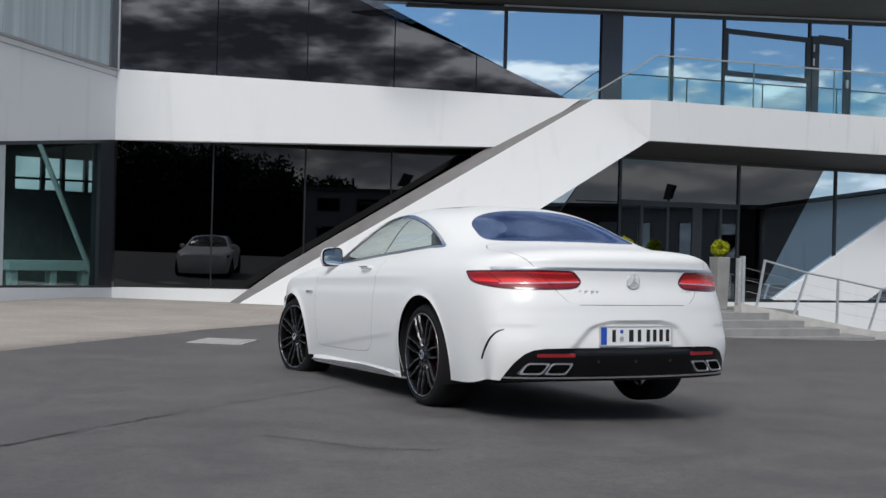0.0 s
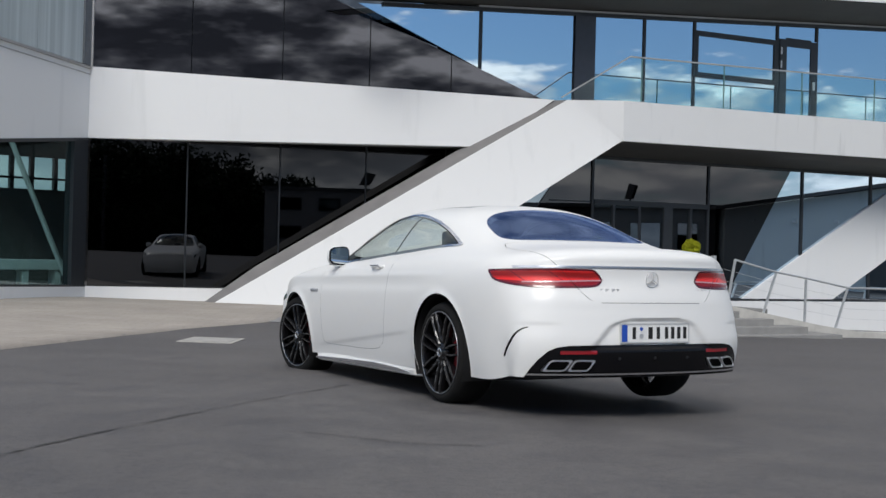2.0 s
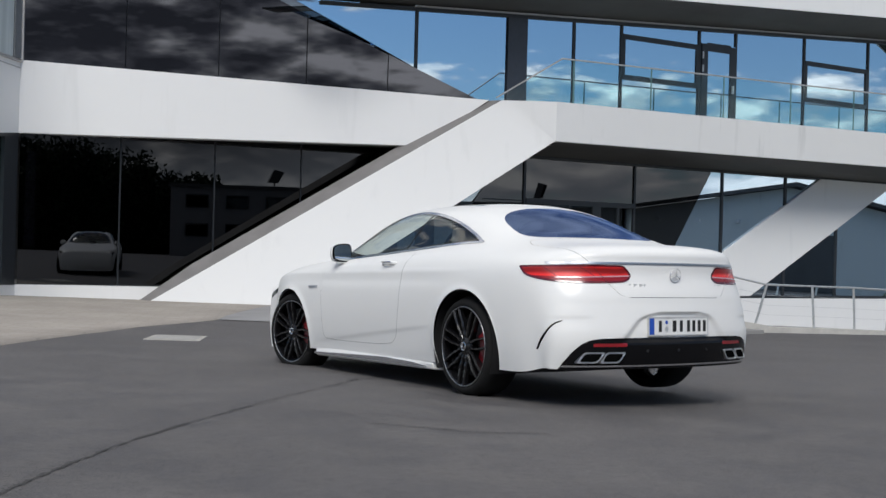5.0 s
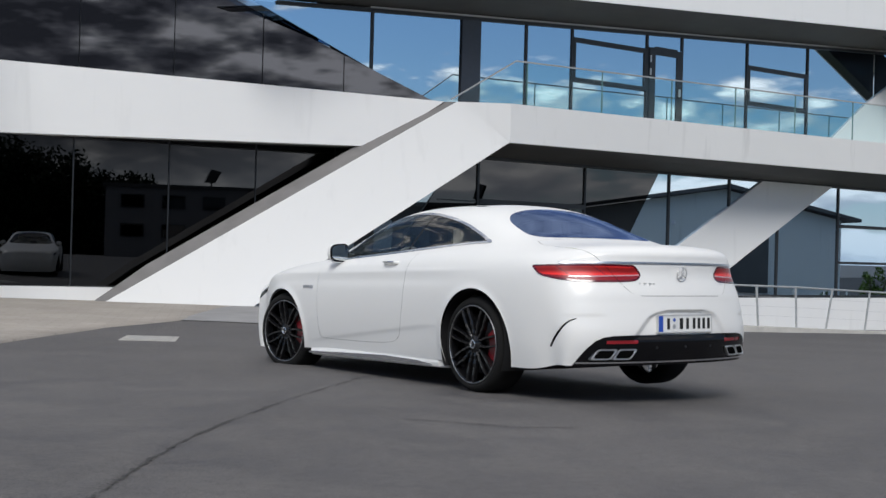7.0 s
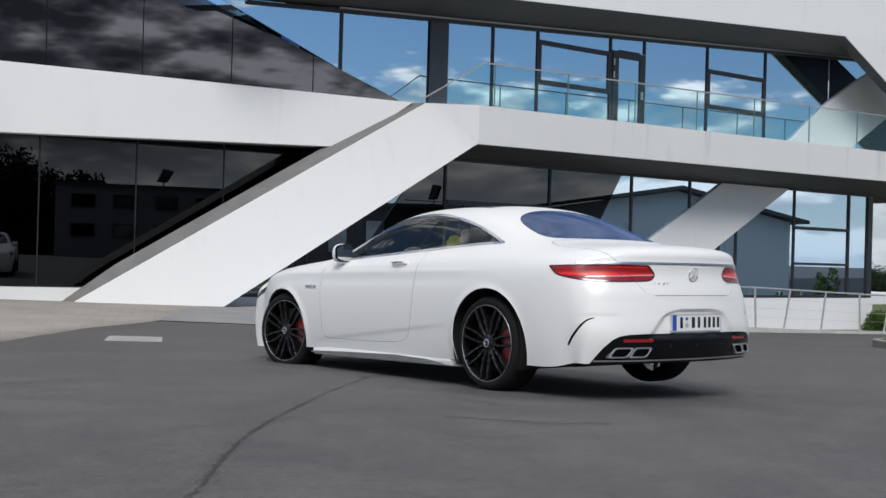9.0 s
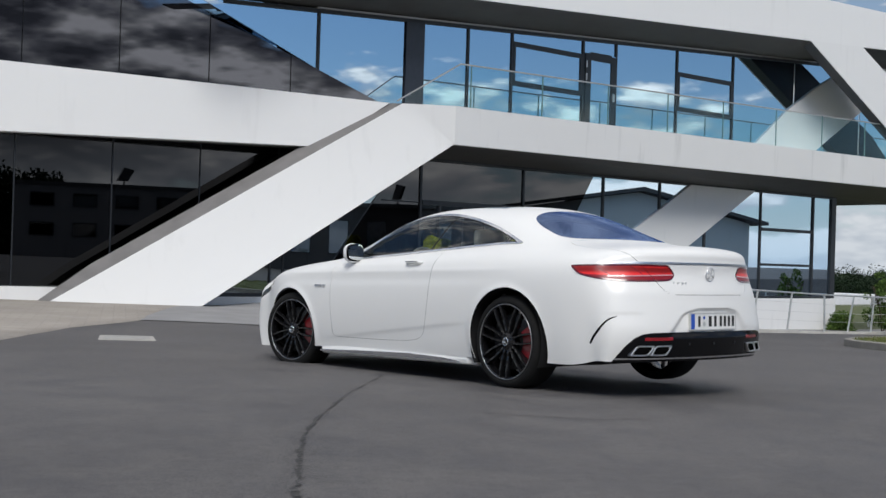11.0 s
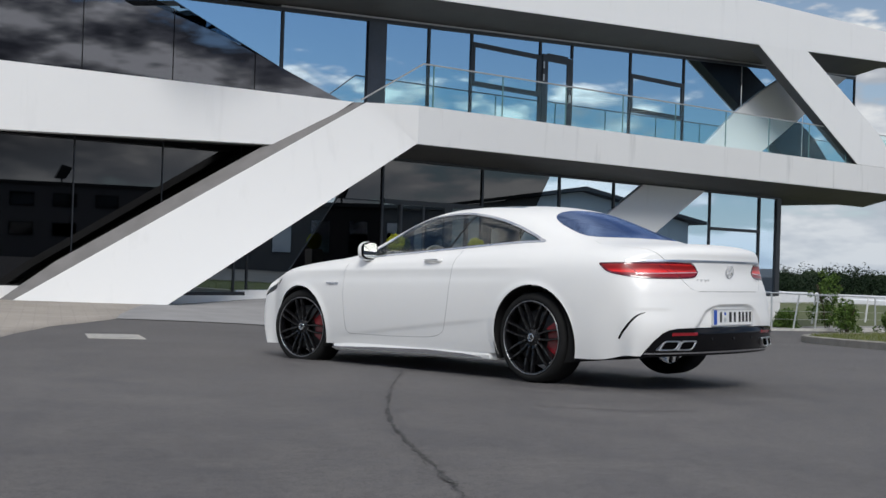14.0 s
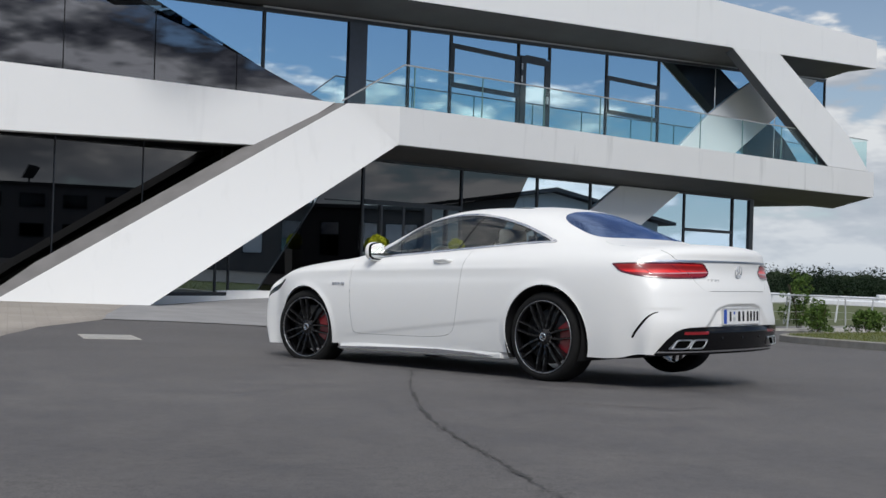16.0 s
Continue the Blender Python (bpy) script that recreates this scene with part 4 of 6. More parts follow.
# kerbed grass island
island = [(9.75, 13.2), (9.95, 15.2), (10.3, 17.4), (10.75, 18.9), (11.6, 20.2), (13.6, 22.0), (18, 25.0), (26, 30.0), (31, 27), (24, 18), (17, 11.5), (12, 10.2), (10.3, 11.2)]
ir = rounded_plain(island, 6)


def inset(poly, d):
    out = []
    m = len(poly)
    for i in range(m):
        a, b = np.array(poly[i - 1]), np.array(poly[(i + 1) % m])
        t = (b - a) / np.linalg.norm(b - a)
        out.append(tuple(np.array(poly[i]) + d * np.array([-t[1], t[0]])))
    return out


area2 = sum(ir[i - 1][0] * ir[i][1] - ir[i][0] * ir[i - 1][1] for i in range(len(ir)))
inw = 0.13 if area2 > 0 else -0.13
ring_o, ring_i = ir, inset(ir, inw)
verts, faces = [], []
m = len(ring_o)
for (xo, yo), (xi, yi) in zip(ring_o, ring_i):
    z = ground_z(xo, yo)
    verts += [(xo, yo, z - 0.1), (xo, yo, z + 0.125), (xo + (xi - xo) * 0.15, yo + (yi - yo) * 0.15, z + 0.14), (xi, yi, z + 0.14), (xi, yi, z - 0.1)]
for i in range(m):
    j = (i + 1) % m
    for k in range(4):
        faces.append((i * 5 + k, j * 5 + k, j * 5 + k + 1, i * 5 + k + 1))
tagged(raw("kerb", verts, faces, M_KERB), "weathered concrete kerb round a grass island", "kerb", kind="structure")
verts = [(x, y, ground_z(x, y) + 0.12) for x, y in ring_i] + [(16.5, 18.0, ground_z(16.5, 18.0) + 0.16)]
faces = [(i, (i + 1) % m, m) for i in range(m)]
tagged(raw("verge", verts, faces, M_SOIL), "dry turf on the kerbed island", "verge", kind="structure")
rng = np.random.default_rng(4)
gv, gf = [], []
poly = np.array(ring_i)
n_b = 0
while n_b < 16000:
    x, y = rng.uniform(9.8, 22), rng.uniform(11, 27)
    if not in_poly(x, y, poly):
        continue
    n_b += 1
    z = ground_z(x, y) + 0.12
    a, h, w = rng.uniform(0, 6.28), rng.uniform(0.03, 0.09), 0.006
    dx, dy = math.cos(a) * w, math.sin(a) * w
    lx, ly = rng.normal(0, 0.02), rng.normal(0, 0.02)
    i = len(gv)
    gv += [(x - dx, y - dy, z), (x + dx, y + dy, z), (x + lx, y + ly, z + h)]
    gf.append((i, i + 1, i + 2))
tagged(raw("grass", gv, gf, M_GRASS), "short dry grass on the kerbed island", "grass", kind="stuff")

# grass bank beyond the railing
bv, bf = [], []
for i, s in enumerate(np.arange(22.4, 60, 1.5)):
    for d in (1.6, -2.0, -6.0, -12.0, -20.0):
        q = fp(s, d, 0)
        bv.append((q[0], q[1], max(ground_z(q[0], q[1]) + 0.02, -1.35 if d < 1.5 else -9)))
for i in range(len(np.arange(22.4, 60, 1.5)) - 1):
    for k in range(4):
        a = i * 5 + k
        bf.append((a, a + 5, a + 6, a + 1))
tagged(raw("bank", bv, bf, M_SOIL, smooth=True), "grassy bank beyond the railing", "bank", kind="structure")

# manhole cover in the forecourt
cx, cy = -2.80, 14.75
mh = holder("manhole_cover", "pale concrete manhole cover set in the asphalt", "manhole cover", at=(cx, cy, 0))
part("frame", loft([[(sx * 0.34, sy * 0.62, ground_z(cx + sx * 0.34, cy + sy * 0.62) + dz) for sx, sy in ((-1, -1), (1, -1), (1, 1), (-1, 1))] for dz in (-0.05, 0.008)]), M_PAVEPALE, mh)
part("lid", loft([[(sx * 0.28, sy * 0.55, ground_z(cx + sx * 0.28, cy + sy * 0.55) + dz) for sx, sy in ((-1, -1), (1, -1), (1, 1), (-1, 1))] for dz in (-0.02, 0.013)]), M_LID, mh)

# asphalt cracks: shallow irregular seams
def seam(name, pts, w, seed, label):
    """A ragged line of missing binder with crumbled edges."""
    rng = np.random.default_rng(seed)
    P = np.array(rounded_plain(pts, 60, closed=False))
    wob = np.cumsum(rng.normal(0, 0.004, len(P)))
    wob -= np.convolve(wob, np.ones(41) / 41, mode="same")
    verts, faces = [], []
    half = w
    for i, p in enumerate(P):
        a, b = P[max(i - 1, 0)], P[min(i + 1, len(P) - 1)]
        t = (b - a) / max(np.linalg.norm(b - a), 1e-6)
        nn = np.array([-t[1], t[0]])
        c = p + nn * wob[i]
        half = min(max(half + rng.normal(0, 0.25) * w, 0.15 * w), 1.9 * w)
        for e in (-1, 1):
            q = c + nn * e * half * rng.uniform(0.6, 1.2)
            verts.append((q[0], q[1], ground_z(q[0], q[1]) + 0.004))
    for i in range(len(P) - 1):
        if rng.uniform() > 0.22:
            faces.append((2 * i, 2 * i + 1, 2 * i + 3, 2 * i + 2))
    for _ in range(len(P) * 2):                      # crumbs beside the line
        p = P[rng.integers(len(P))] + rng.normal(0, 2.6 * w + 0.016, 2)
        r, o = rng.uniform(0.002, 0.006), len(verts)
        for k in range(5):
            g = 6.283 * k / 5
            x, y = p[0] + r * rng.uniform(0.6, 1.3) * math.cos(g), p[1] + r * rng.uniform(0.6, 1.3) * math.sin(g)
            verts.append((x, y, ground_z(x, y) + 0.004))
        faces.append(tuple(range(o, o + 5)))
    tagged(raw(name, verts, faces, M_SEAM), label, "crack", "cracks in the asphalt", kind="structure")


seam("crack", [(-0.80, 8.9), (-0.92, 8.5), (-1.25, 7.6), (-1.55, 6.7), (-1.88, 5.6), (-2.10, 4.7), (-2.22, 4.0), (-2.32, 3.4), (-2.42, 2.8), (-2.5, 2.2)], 0.0075, 1, "dark ragged crack crumbling along its edges in the asphalt")
seam("crack", [(-0.9, 5.9), (-0.6, 5.75), (-0.35, 5.6), (0.0, 5.62)], 0.0022, 3, "short hairline crack in the asphalt")

# ---- surroundings ----
# far woods as joined clumps
def wood(name, label, line, depth, h0, h1, n, seed, size, per, base=None, mat=None):
    rng = np.random.default_rng(seed)
    pl = []
    L = np.array(line, float)
    verts, faces = [], []
    for _ in range(n):
        t = rng.uniform(0, len(L) - 1)
        i = min(int(t), len(L) - 2)
        p = L[i] + (L[i + 1] - L[i]) * (t - i)
        x, y = p[0] + rng.normal(0, depth), p[1] + rng.normal(0, depth)
        hh = p[3] if len(p) > 3 else 1.0
        zb = p[2]
        H = rng.uniform(h0, h1) * hh
        conifer = rng.uniform() < 0.5
        spots = []
        for k in range(12):
            f = rng.uniform(0.05, 1.0)
            rr = H * (0.22 * (1 - f) + 0.02 if conifer else 0.24 * math.sqrt(max(0.03, 1 - (2 * f - 0.9) ** 2 * 0.8)))
            a = rng.uniform(0, 6.28)
            spots.append((x + rr * math.cos(a) * rng.uniform(0.2, 1), y + rr * math.sin(a) * rng.uniform(0.2, 1), zb + H * f))
        v, f_ = leaf_cloud(rng, spots, size, per, H * 0.10)
        o = len(verts)
        verts += v
        faces += [tuple(o + q for q in ff) for ff in f_]
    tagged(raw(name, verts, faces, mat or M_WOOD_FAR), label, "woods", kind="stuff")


far = [(*polar(a, 150), -10.7, 1.0) for a in (30, 34, 38, 42, 46, 50)]
wood("far_wood", "dark mixed wood on the far side of the valley", far, 7, 9.6, 11.6, 460, 11, 0.15, 60)
rv, rf = [], []
ridge_rng = np.random.default_rng(21)
for k in range(301):
    az = 26 + 0.1 * k
    tz = 0.15 + 0.22 * math.sin(k * 0.18) + 0.2 * math.sin(k * 0.46 + 1) + 0.3 * abs(math.sin(k * 0.83)) + ridge_rng.uniform(-0.18, 0.22)
    rv += [(*polar(az, 160), -14.0), (*polar(az, 160), tz), (*polar(az, 190), tz - 0.6)]
for k in range(300):
    rf += [(3 * k, 3 * k + 3, 3 * k + 4, 3 * k + 1), (3 * k + 1, 3 * k + 4, 3 * k + 5, 3 * k + 2)]
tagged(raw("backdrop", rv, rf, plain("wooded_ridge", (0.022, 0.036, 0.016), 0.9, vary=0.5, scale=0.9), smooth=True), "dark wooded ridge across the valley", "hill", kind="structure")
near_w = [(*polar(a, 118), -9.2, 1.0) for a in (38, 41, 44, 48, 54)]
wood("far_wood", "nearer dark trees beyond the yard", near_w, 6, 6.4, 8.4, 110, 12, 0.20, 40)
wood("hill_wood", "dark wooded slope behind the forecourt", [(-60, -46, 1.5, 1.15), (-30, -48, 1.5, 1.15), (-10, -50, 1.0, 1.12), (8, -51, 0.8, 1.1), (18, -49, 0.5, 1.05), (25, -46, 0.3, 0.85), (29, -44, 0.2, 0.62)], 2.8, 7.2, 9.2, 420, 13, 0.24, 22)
hill = rounded_plain([(-64, -50, 8.2), (-30, -52, 8.4), (-10, -54, 8.0), (8, -55, 7.6), (18, -53, 6.8), (25, -50, 4.8), (31, -47, 1.6)], 8, closed=False)
hv, hf = [], []
for k, (hx, hy, hz) in enumerate(hill):
    hz += 0.9 + 0.35 * math.sin(k * 1.7) + 0.3 * math.sin(k * 3.9 + 1)
    hv += [(hx, hy + 4.0, 0.0), (hx, hy, hz), (hx, hy - 8.0, hz - 0.5)]
for k in range(len(hill) - 1):
    hf += [(3 * k, 3 * k + 3, 3 * k + 4, 3 * k + 1), (3 * k + 1, 3 * k + 4, 3 * k + 5, 3 * k + 2)]
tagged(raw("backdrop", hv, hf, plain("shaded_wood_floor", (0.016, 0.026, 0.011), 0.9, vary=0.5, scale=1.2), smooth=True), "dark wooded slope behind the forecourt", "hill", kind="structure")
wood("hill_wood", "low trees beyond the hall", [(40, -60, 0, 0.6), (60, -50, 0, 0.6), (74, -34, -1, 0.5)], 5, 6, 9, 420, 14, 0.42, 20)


def lorry(x, y, ang, w, h):
    z = -4.0
    t = holder("trailer", "white box trailer parked in the yard below", "trailer", group="trailers in the yard", at=(x, y, z))
    t.rotation_euler = (0, 0, ang)
    part("box", softened(box_bm(-w / 2, w / 2, -1.2, 1.2, 0.9, 0.9 + h), 0.04), M_LORRY, t)
    part("chassis", box_bm(-w / 2 + 0.3, w / 2 - 0.3, -0.9, 0.9, 0.55, 0.9), M_FRAME, t)
    for u in (-w / 2 + 0.9, w / 2 - 1.2, w / 2 - 2.2):
        for v in (-1.0, 1.0):
            part("tyre", tube_bm([(u, v - 0.15, 0.45), (u, v + 0.15, 0.45)], 0.45, 14), M_RUBBERY, t)


for az, dd, w, h in ((35.5, 88, 9, 2.3), (37.4, 92, 7, 2.0), (40.2, 90, 8, 2.2), (42.0, 86, 9, 2.0), (44.2, 90, 8, 2.4), (33.2, 94, 9, 2.2)):
    lx, ly = polar(az, dd)
    lorry(lx, ly, radians(-38), w, h)

# grey office block and gabled hall behind and beside the forecourt
blk = holder("office_block", "plain grey two-storey office block with a flat roof", "building", at=(18.3, -24.9, 0.0))
blk.rotation_euler = (0, 0, radians(25.5))
part("wall", box_bm(0, 27, -11, 0, -0.6, 5.0), M_GREYHOUSE, blk)
part("roof_edge", box_bm(-0.2, 27.2, -11.2, 0.2, 5.0, 5.22), M_ROOF, blk)
for k in range(9):
    for z0 in (1.55, 3.55):
        x0 = 1.0 + 2.75 * k
        wdw = part("window", box_bm(x0, x0 + 1.6, 0.0, 0.07, z0, z0 + 0.95), M_FRAME, blk)
        part("pane", box_bm(x0 + 0.08, x0 + 1.52, 0.07, 0.08, z0 + 0.08, z0 + 0.87), M_GLASS_DARK, wdw)
flood = holder("floodlight", "dark tilted floodlight panel on a short roof mast", "floodlight", at=(25.1, -22.6, 5.22))
part("mast", tube_bm([(0, 0, 0), (0, 0, 0.6)], 0.06, 8), M_FRAME, flood)
part("panel", loft([[(-0.55, -0.1, 0.3), (0.25, -0.1, 0.3), (0.25, 0.1, 0.3), (-0.55, 0.1, 0.3)], [(-0.05, -0.1, 1.25), (0.75, -0.1, 1.1), (0.75, 0.1, 1.1), (-0.05, 0.1, 1.25)]]), M_FRAME, flood)

hall = holder("gabled_hall", "low dark hall with a shallow gable roof", "building")
h0, h1 = Vector((43.0, 8.4, 0)), Vector((55.3, 21.4, 0))
hd = (h1 - h0).normalized()
hn = Vector((hd.y, -hd.x, 0))
L = (h1 - h0).length


def hp(u, d, z):
    q = h0 + hd * u + hn * d
    return (q.x, q.y, z)


part("wall", loft([[hp(0, d, -2), hp(L, d, -2), hp(L, d, 3.75), hp(L * 0.56, d, 5.5), hp(0, d, 3.9)] for d in (0, 14)]), render_mat("pale_grey_cladding", (0.58, 0.62, 0.62), 0.05), hall)
part("roof", loft([[hp(-0.8, d, 3.85), hp(L * 0.56, d, 5.55), hp(L + 0.9, d, 3.65), hp(L + 0.9, d, 3.85), hp(L * 0.56, d, 5.8), hp(-0.8, d, 4.05)] for d in (-0.9, 14.5)]), M_ROOF, hall)
for u in (1.5, 4.0, 6.5, 9.0):
    part("wall_light", box_bm(*(sorted((hp(u, -0.15, 0)[0], hp(u, -0.15, 0)[0] + 0.22))), *(sorted((hp(u, -0.15, 0)[1], hp(u, -0.15, 0)[1] + 0.22))), 3.2, 3.4), M_LORRY, hall)
part("hall_door", loft([[hp(8.5, 0.0, -1), hp(13, 0.0, -1), hp(13, 0.0, 2.6), hp(8.5, 0.0, 2.6)], [hp(8.5, -0.06, -1), hp(13, -0.06, -1), hp(13, -0.06, 2.6), hp(8.5, -0.06, 2.6)]]), M_ROOF, hall)

# low dark hall beside the forecourt, with a floodlight on its roof
wing = holder("dark_hall", "low dark flat-roofed hall with tall narrow windows", "building")
wa, wb = Vector((43.5, 7.5, 0)), Vector((31.0, -17.0, 0))
wdir = (wb - wa).normalized()
wout = Vector((wdir.y, -wdir.x, 0))
if wout.x > 0:
    wout = -wout
wlen = (wb - wa).length


def wq(u, d, z):
    q = wa + wdir * u + wout * d
    return (q.x, q.y, z)


def wbox(u0, u1, d0, d1, z0, z1):
    return loft([[wq(u0, d0, z), wq(u1, d0, z), wq(u1, d1, z), wq(u0, d1, z)] for z in (z0, z1)])


part("wall", wbox(0, wlen, -10, 0, -2.0, 3.95), M_DARKHALL, wing)
part("roof_edge", wbox(-0.3, wlen + 0.3, -10.3, 0.35, 3.95, 4.18), M_ROOF, wing)
for k in range(11):
    u0 = 1.0 + 2.4 * k
    wdw = part("window", wbox(u0, u0 + 1.3, 0.0, 0.06, 0.9, 3.1), M_FRAME, wing)
    part("pane", wbox(u0 + 0.07, u0 + 1.23, 0.06, 0.07, 0.97, 3.03), M_GLASS_SMOKE, wdw)
copy_thing(flood, pose(41.0, 3.0, 4.18, 0, 0, 115))

# ---------------- the car ----------------
def paint_mat():
    m, nt, b = nodes_of("white_car_paint")
    n = noise_tex(nt, 900.0, 1)
    r = ramp_of(nt, n.outputs["Fac"], [(0.35, (0.78, 0.775, 0.755)), (0.65, (0.83, 0.825, 0.805))])
    nt.links.new(r.outputs[0], b.inputs["Base Color"])
    b.inputs["Roughness"].default_value = 0.45
    b.inputs["Specular IOR Level"].default_value = 0.15
    b.inputs["Coat Weight"].default_value, b.inputs["Coat Roughness"].default_value = 0.4, 0.2
    return m


def lamp_mat(name, color):
    m, nt, b = nodes_of(name)
    tc = nt.nodes.new("ShaderNodeTexCoord")
    wv = nt.nodes.new("ShaderNodeTexWave")
    wv.inputs["Scale"].default_value, wv.inputs["Distortion"].default_value = 3.2, 1.5
    wv.bands_direction = "Z"
    nt.links.new(tc.outputs["Object"], wv.inputs["Vector"])
    r = ramp_of(nt, wv.outputs["Fac"], [(0.1, tuple(c * 0.30 for c in color)), (0.7, color)])
    nt.links.new(r.outputs[0], b.inputs["Base Color"])
    b.inputs["Roughness"].default_value = 0.3
    b.inputs["Specular IOR Level"].default_value = 0.2
    b.inputs["Coat Weight"].default_value, b.inputs["Coat Roughness"].default_value = 0.25, 0.25
    return m


M_PAINT = paint_mat()
M_GAP = plain("shut_line_black", (0.04, 0.04, 0.04), 0.7)
M_BLACK = plain("gloss_black", (0.005, 0.005, 0.006), 0.07)
M_BLACK.node_tree.nodes["Principled BSDF"].inputs["IOR"].default_value = 1.32
M_PLASTIC = plain("black_plastic", (0.018, 0.018, 0.019), 0.55, bump=0.1, scale=20)
M_RUBBER = plain("tyre_rubber", (0.011, 0.011, 0.011), 0.85, vary=0.15, scale=12, bump=0.2)
M_CHROME = plain("chrome", (0.82, 0.83, 0.85), 0.07, metal=1.0, vary=0.02)
# near-black without sheen: the shade inside the pipes, put into the colour
M_VOID = plain("dark_pipe_hollow", (0.004, 0.004, 0.004), 1.0)
M_VOID.node_tree.nodes["Principled BSDF"].inputs["Specular IOR Level"].default_value = 0.0
M_TIP = plain("brushed_pipe_rim", (0.86, 0.86, 0.87), 0.3, metal=1.0, vary=0.02)
M_SATIN = plain("satin_trim", (0.55, 0.56, 0.60), 0.36, metal=1.0, vary=0.03)
M_BRIGHT = plain("polished_window_trim", (0.80, 0.81, 0.83), 0.2, metal=1.0, vary=0.03)
M_BADGE = plain("pale_badge", (0.62, 0.62, 0.62), 0.3, metal=0.3)
M_RIM = plain("black_alloy", (0.006, 0.006, 0.007), 0.22, metal=0.0, coat=0.25)
M_RIM.node_tree.nodes["Principled BSDF"].inputs["Specular IOR Level"].default_value = 0.4
for _mt in (M_RUBBER, M_PLASTIC):
    _mt.node_tree.nodes["Principled BSDF"].inputs["Specular IOR Level"].default_value = 0.2
M_RIMEDGE = plain("turned_rim_edge", (0.40, 0.40, 0.41), 0.38, metal=1.0)
M_DISC = plain("brake_disc_steel", (0.07, 0.07, 0.07), 0.55, metal=1.0, vary=0.15, scale=30)
M_RED = plain("red_caliper_paint", (0.24, 0.008, 0.014), 0.35, coat=0.4)
M_TAIL = lamp_mat("red_lamp_lens", (0.85, 0.030, 0.030))
M_TAILLOW = lamp_mat("dark_red_lens", (0.26, 0.012, 0.02))
M_TAILEDGE = plain("dark_lamp_edge", (0.10, 0.004, 0.010), 0.2, coat=0.7)
M_TAIL_CLEAR = plain("pale_lamp_strip", (0.55, 0.26, 0.28), 0.2, coat=1.0)
M_REFL = plain("red_reflector", (0.30, 0.008, 0.015), 0.2, coat=1.0)
M_CARGLASS = glass_mat("car_side_glass", (0.80, 0.85, 0.83), (1, 1, 1), 0.03)
M_CARREAR = glass_mat("car_rear_glass", (0.10, 0.13, 0.19), (0.42, 0.58, 1.0), 0.30, rough=0.13)
M_CREAM = plain("cream_leather", (0.62, 0.57, 0.49), 0.5, vary=0.06, bump=0.1, scale=10)
M_CABIN = plain("black_cabin_trim", (0.02, 0.02, 0.02), 0.6)
M_PLATE = plain("plate_white", (0.78, 0.78, 0.76), 0.4)
M_PLATEBLUE = plain("plate_blue", (0.02, 0.08, 0.42), 0.4)
M_INK = plain("plate_black", (0.012, 0.012, 0.012), 0.5)

car = holder("car", "white two-door coupe with black alloy wheels parked on asphalt", "car")

# cage rows from boot lip to nose: columns run from shoulder to centre line (x, y, z)
STATIONS = [-0.66, -0.42, -0.1, 0.25, 0.6, 1, 1.4, 1.75, 2.1, 2.4, 2.7, 3, 3.3]
SHOULDER_Y = [0.826, 0.860, 0.866, 0.876, 0.882, 0.886, 0.889, 0.89, 0.89, 0.89, 0.889, 0.888, 0.874, 0.842, 0.772]
SHOULDER_Z = [0.955, 0.966, 0.976, 0.982, 0.982, 0.978, 0.97, 0.962, 0.954, 0.946, 0.94, 0.928, 0.904, 0.864, 0.785]
BELT_Y = [0.735, 0.765, 0.775, 0.787, 0.792, 0.797, 0.803, 0.807, 0.812, 0.822, 0.828, 0.818, 0.805, 0.785, 0.73]
BELT_Z = [0.995, 1.016, 1.035, 1.052, 1.066, 1.056, 1.042, 1.026, 1.011, 0.997, 0.98, 0.964, 0.938, 0.897, 0.815]
MIDWINDOW_Y = [0.62, 0.655, 0.69, 0.705, 0.716, 0.728, 0.735, 0.742, 0.755, 0.778, 0.782, 0.735, 0.72, 0.695, 0.645]
MIDWINDOW_Z = [1.012, 1.04, 1.068, 1.115, 1.168, 1.188, 1.2, 1.183, 1.125, 1.036, 0.997, 0.98, 0.953, 0.911, 0.828]
RAIL_Y = [0.52, 0.55, 0.575, 0.585, 0.6, 0.608, 0.615, 0.628, 0.655, 0.712, 0.712, 0.625, 0.61, 0.585, 0.54]
RAIL_Z = [1.025, 1.052, 1.088, 1.187, 1.293, 1.343, 1.365, 1.34, 1.232, 1.08, 1.005, 0.99, 0.962, 0.92, 0.838]
ROOF_MID_Y = [0.29, 0.31, 0.32, 0.32, 0.32, 0.33, 0.33, 0.335, 0.36, 0.4, 0.42, 0.35, 0.34, 0.32, 0.3]
ROOF_MID_Z = [1.038, 1.066, 1.1, 1.235, 1.368, 1.411, 1.425, 1.408, 1.328, 1.163, 1.028, 1, 0.973, 0.932, 0.85]
CENTRE_Y = [0, 0, 0, 0, 0, 0, 0, 0, 0, 0, 0, 0, 0, 0, 0]
CENTRE_Z = [1.042, 1.07, 1.103, 1.25, 1.385, 1.426, 1.44, 1.426, 1.352, 1.188, 1.045, 1.005, 0.978, 0.937, 0.855]
BOOT_X = (-0.79, -0.905, -0.995, -1.057, -1.115, -1.138)
LID_X = (-0.66, -0.69, -0.71, -0.73, -0.75, -0.76)
NOSE_X = (3.5, 3.57, 3.62, 3.655, 3.7, 3.715)
COLUMNS = tuple(zip((SHOULDER_Y, BELT_Y, MIDWINDOW_Y, RAIL_Y, ROOF_MID_Y, CENTRE_Y), (SHOULDER_Z, BELT_Z, MIDWINDOW_Z, RAIL_Z, ROOF_MID_Z, CENTRE_Z)))
TOPROWS = []
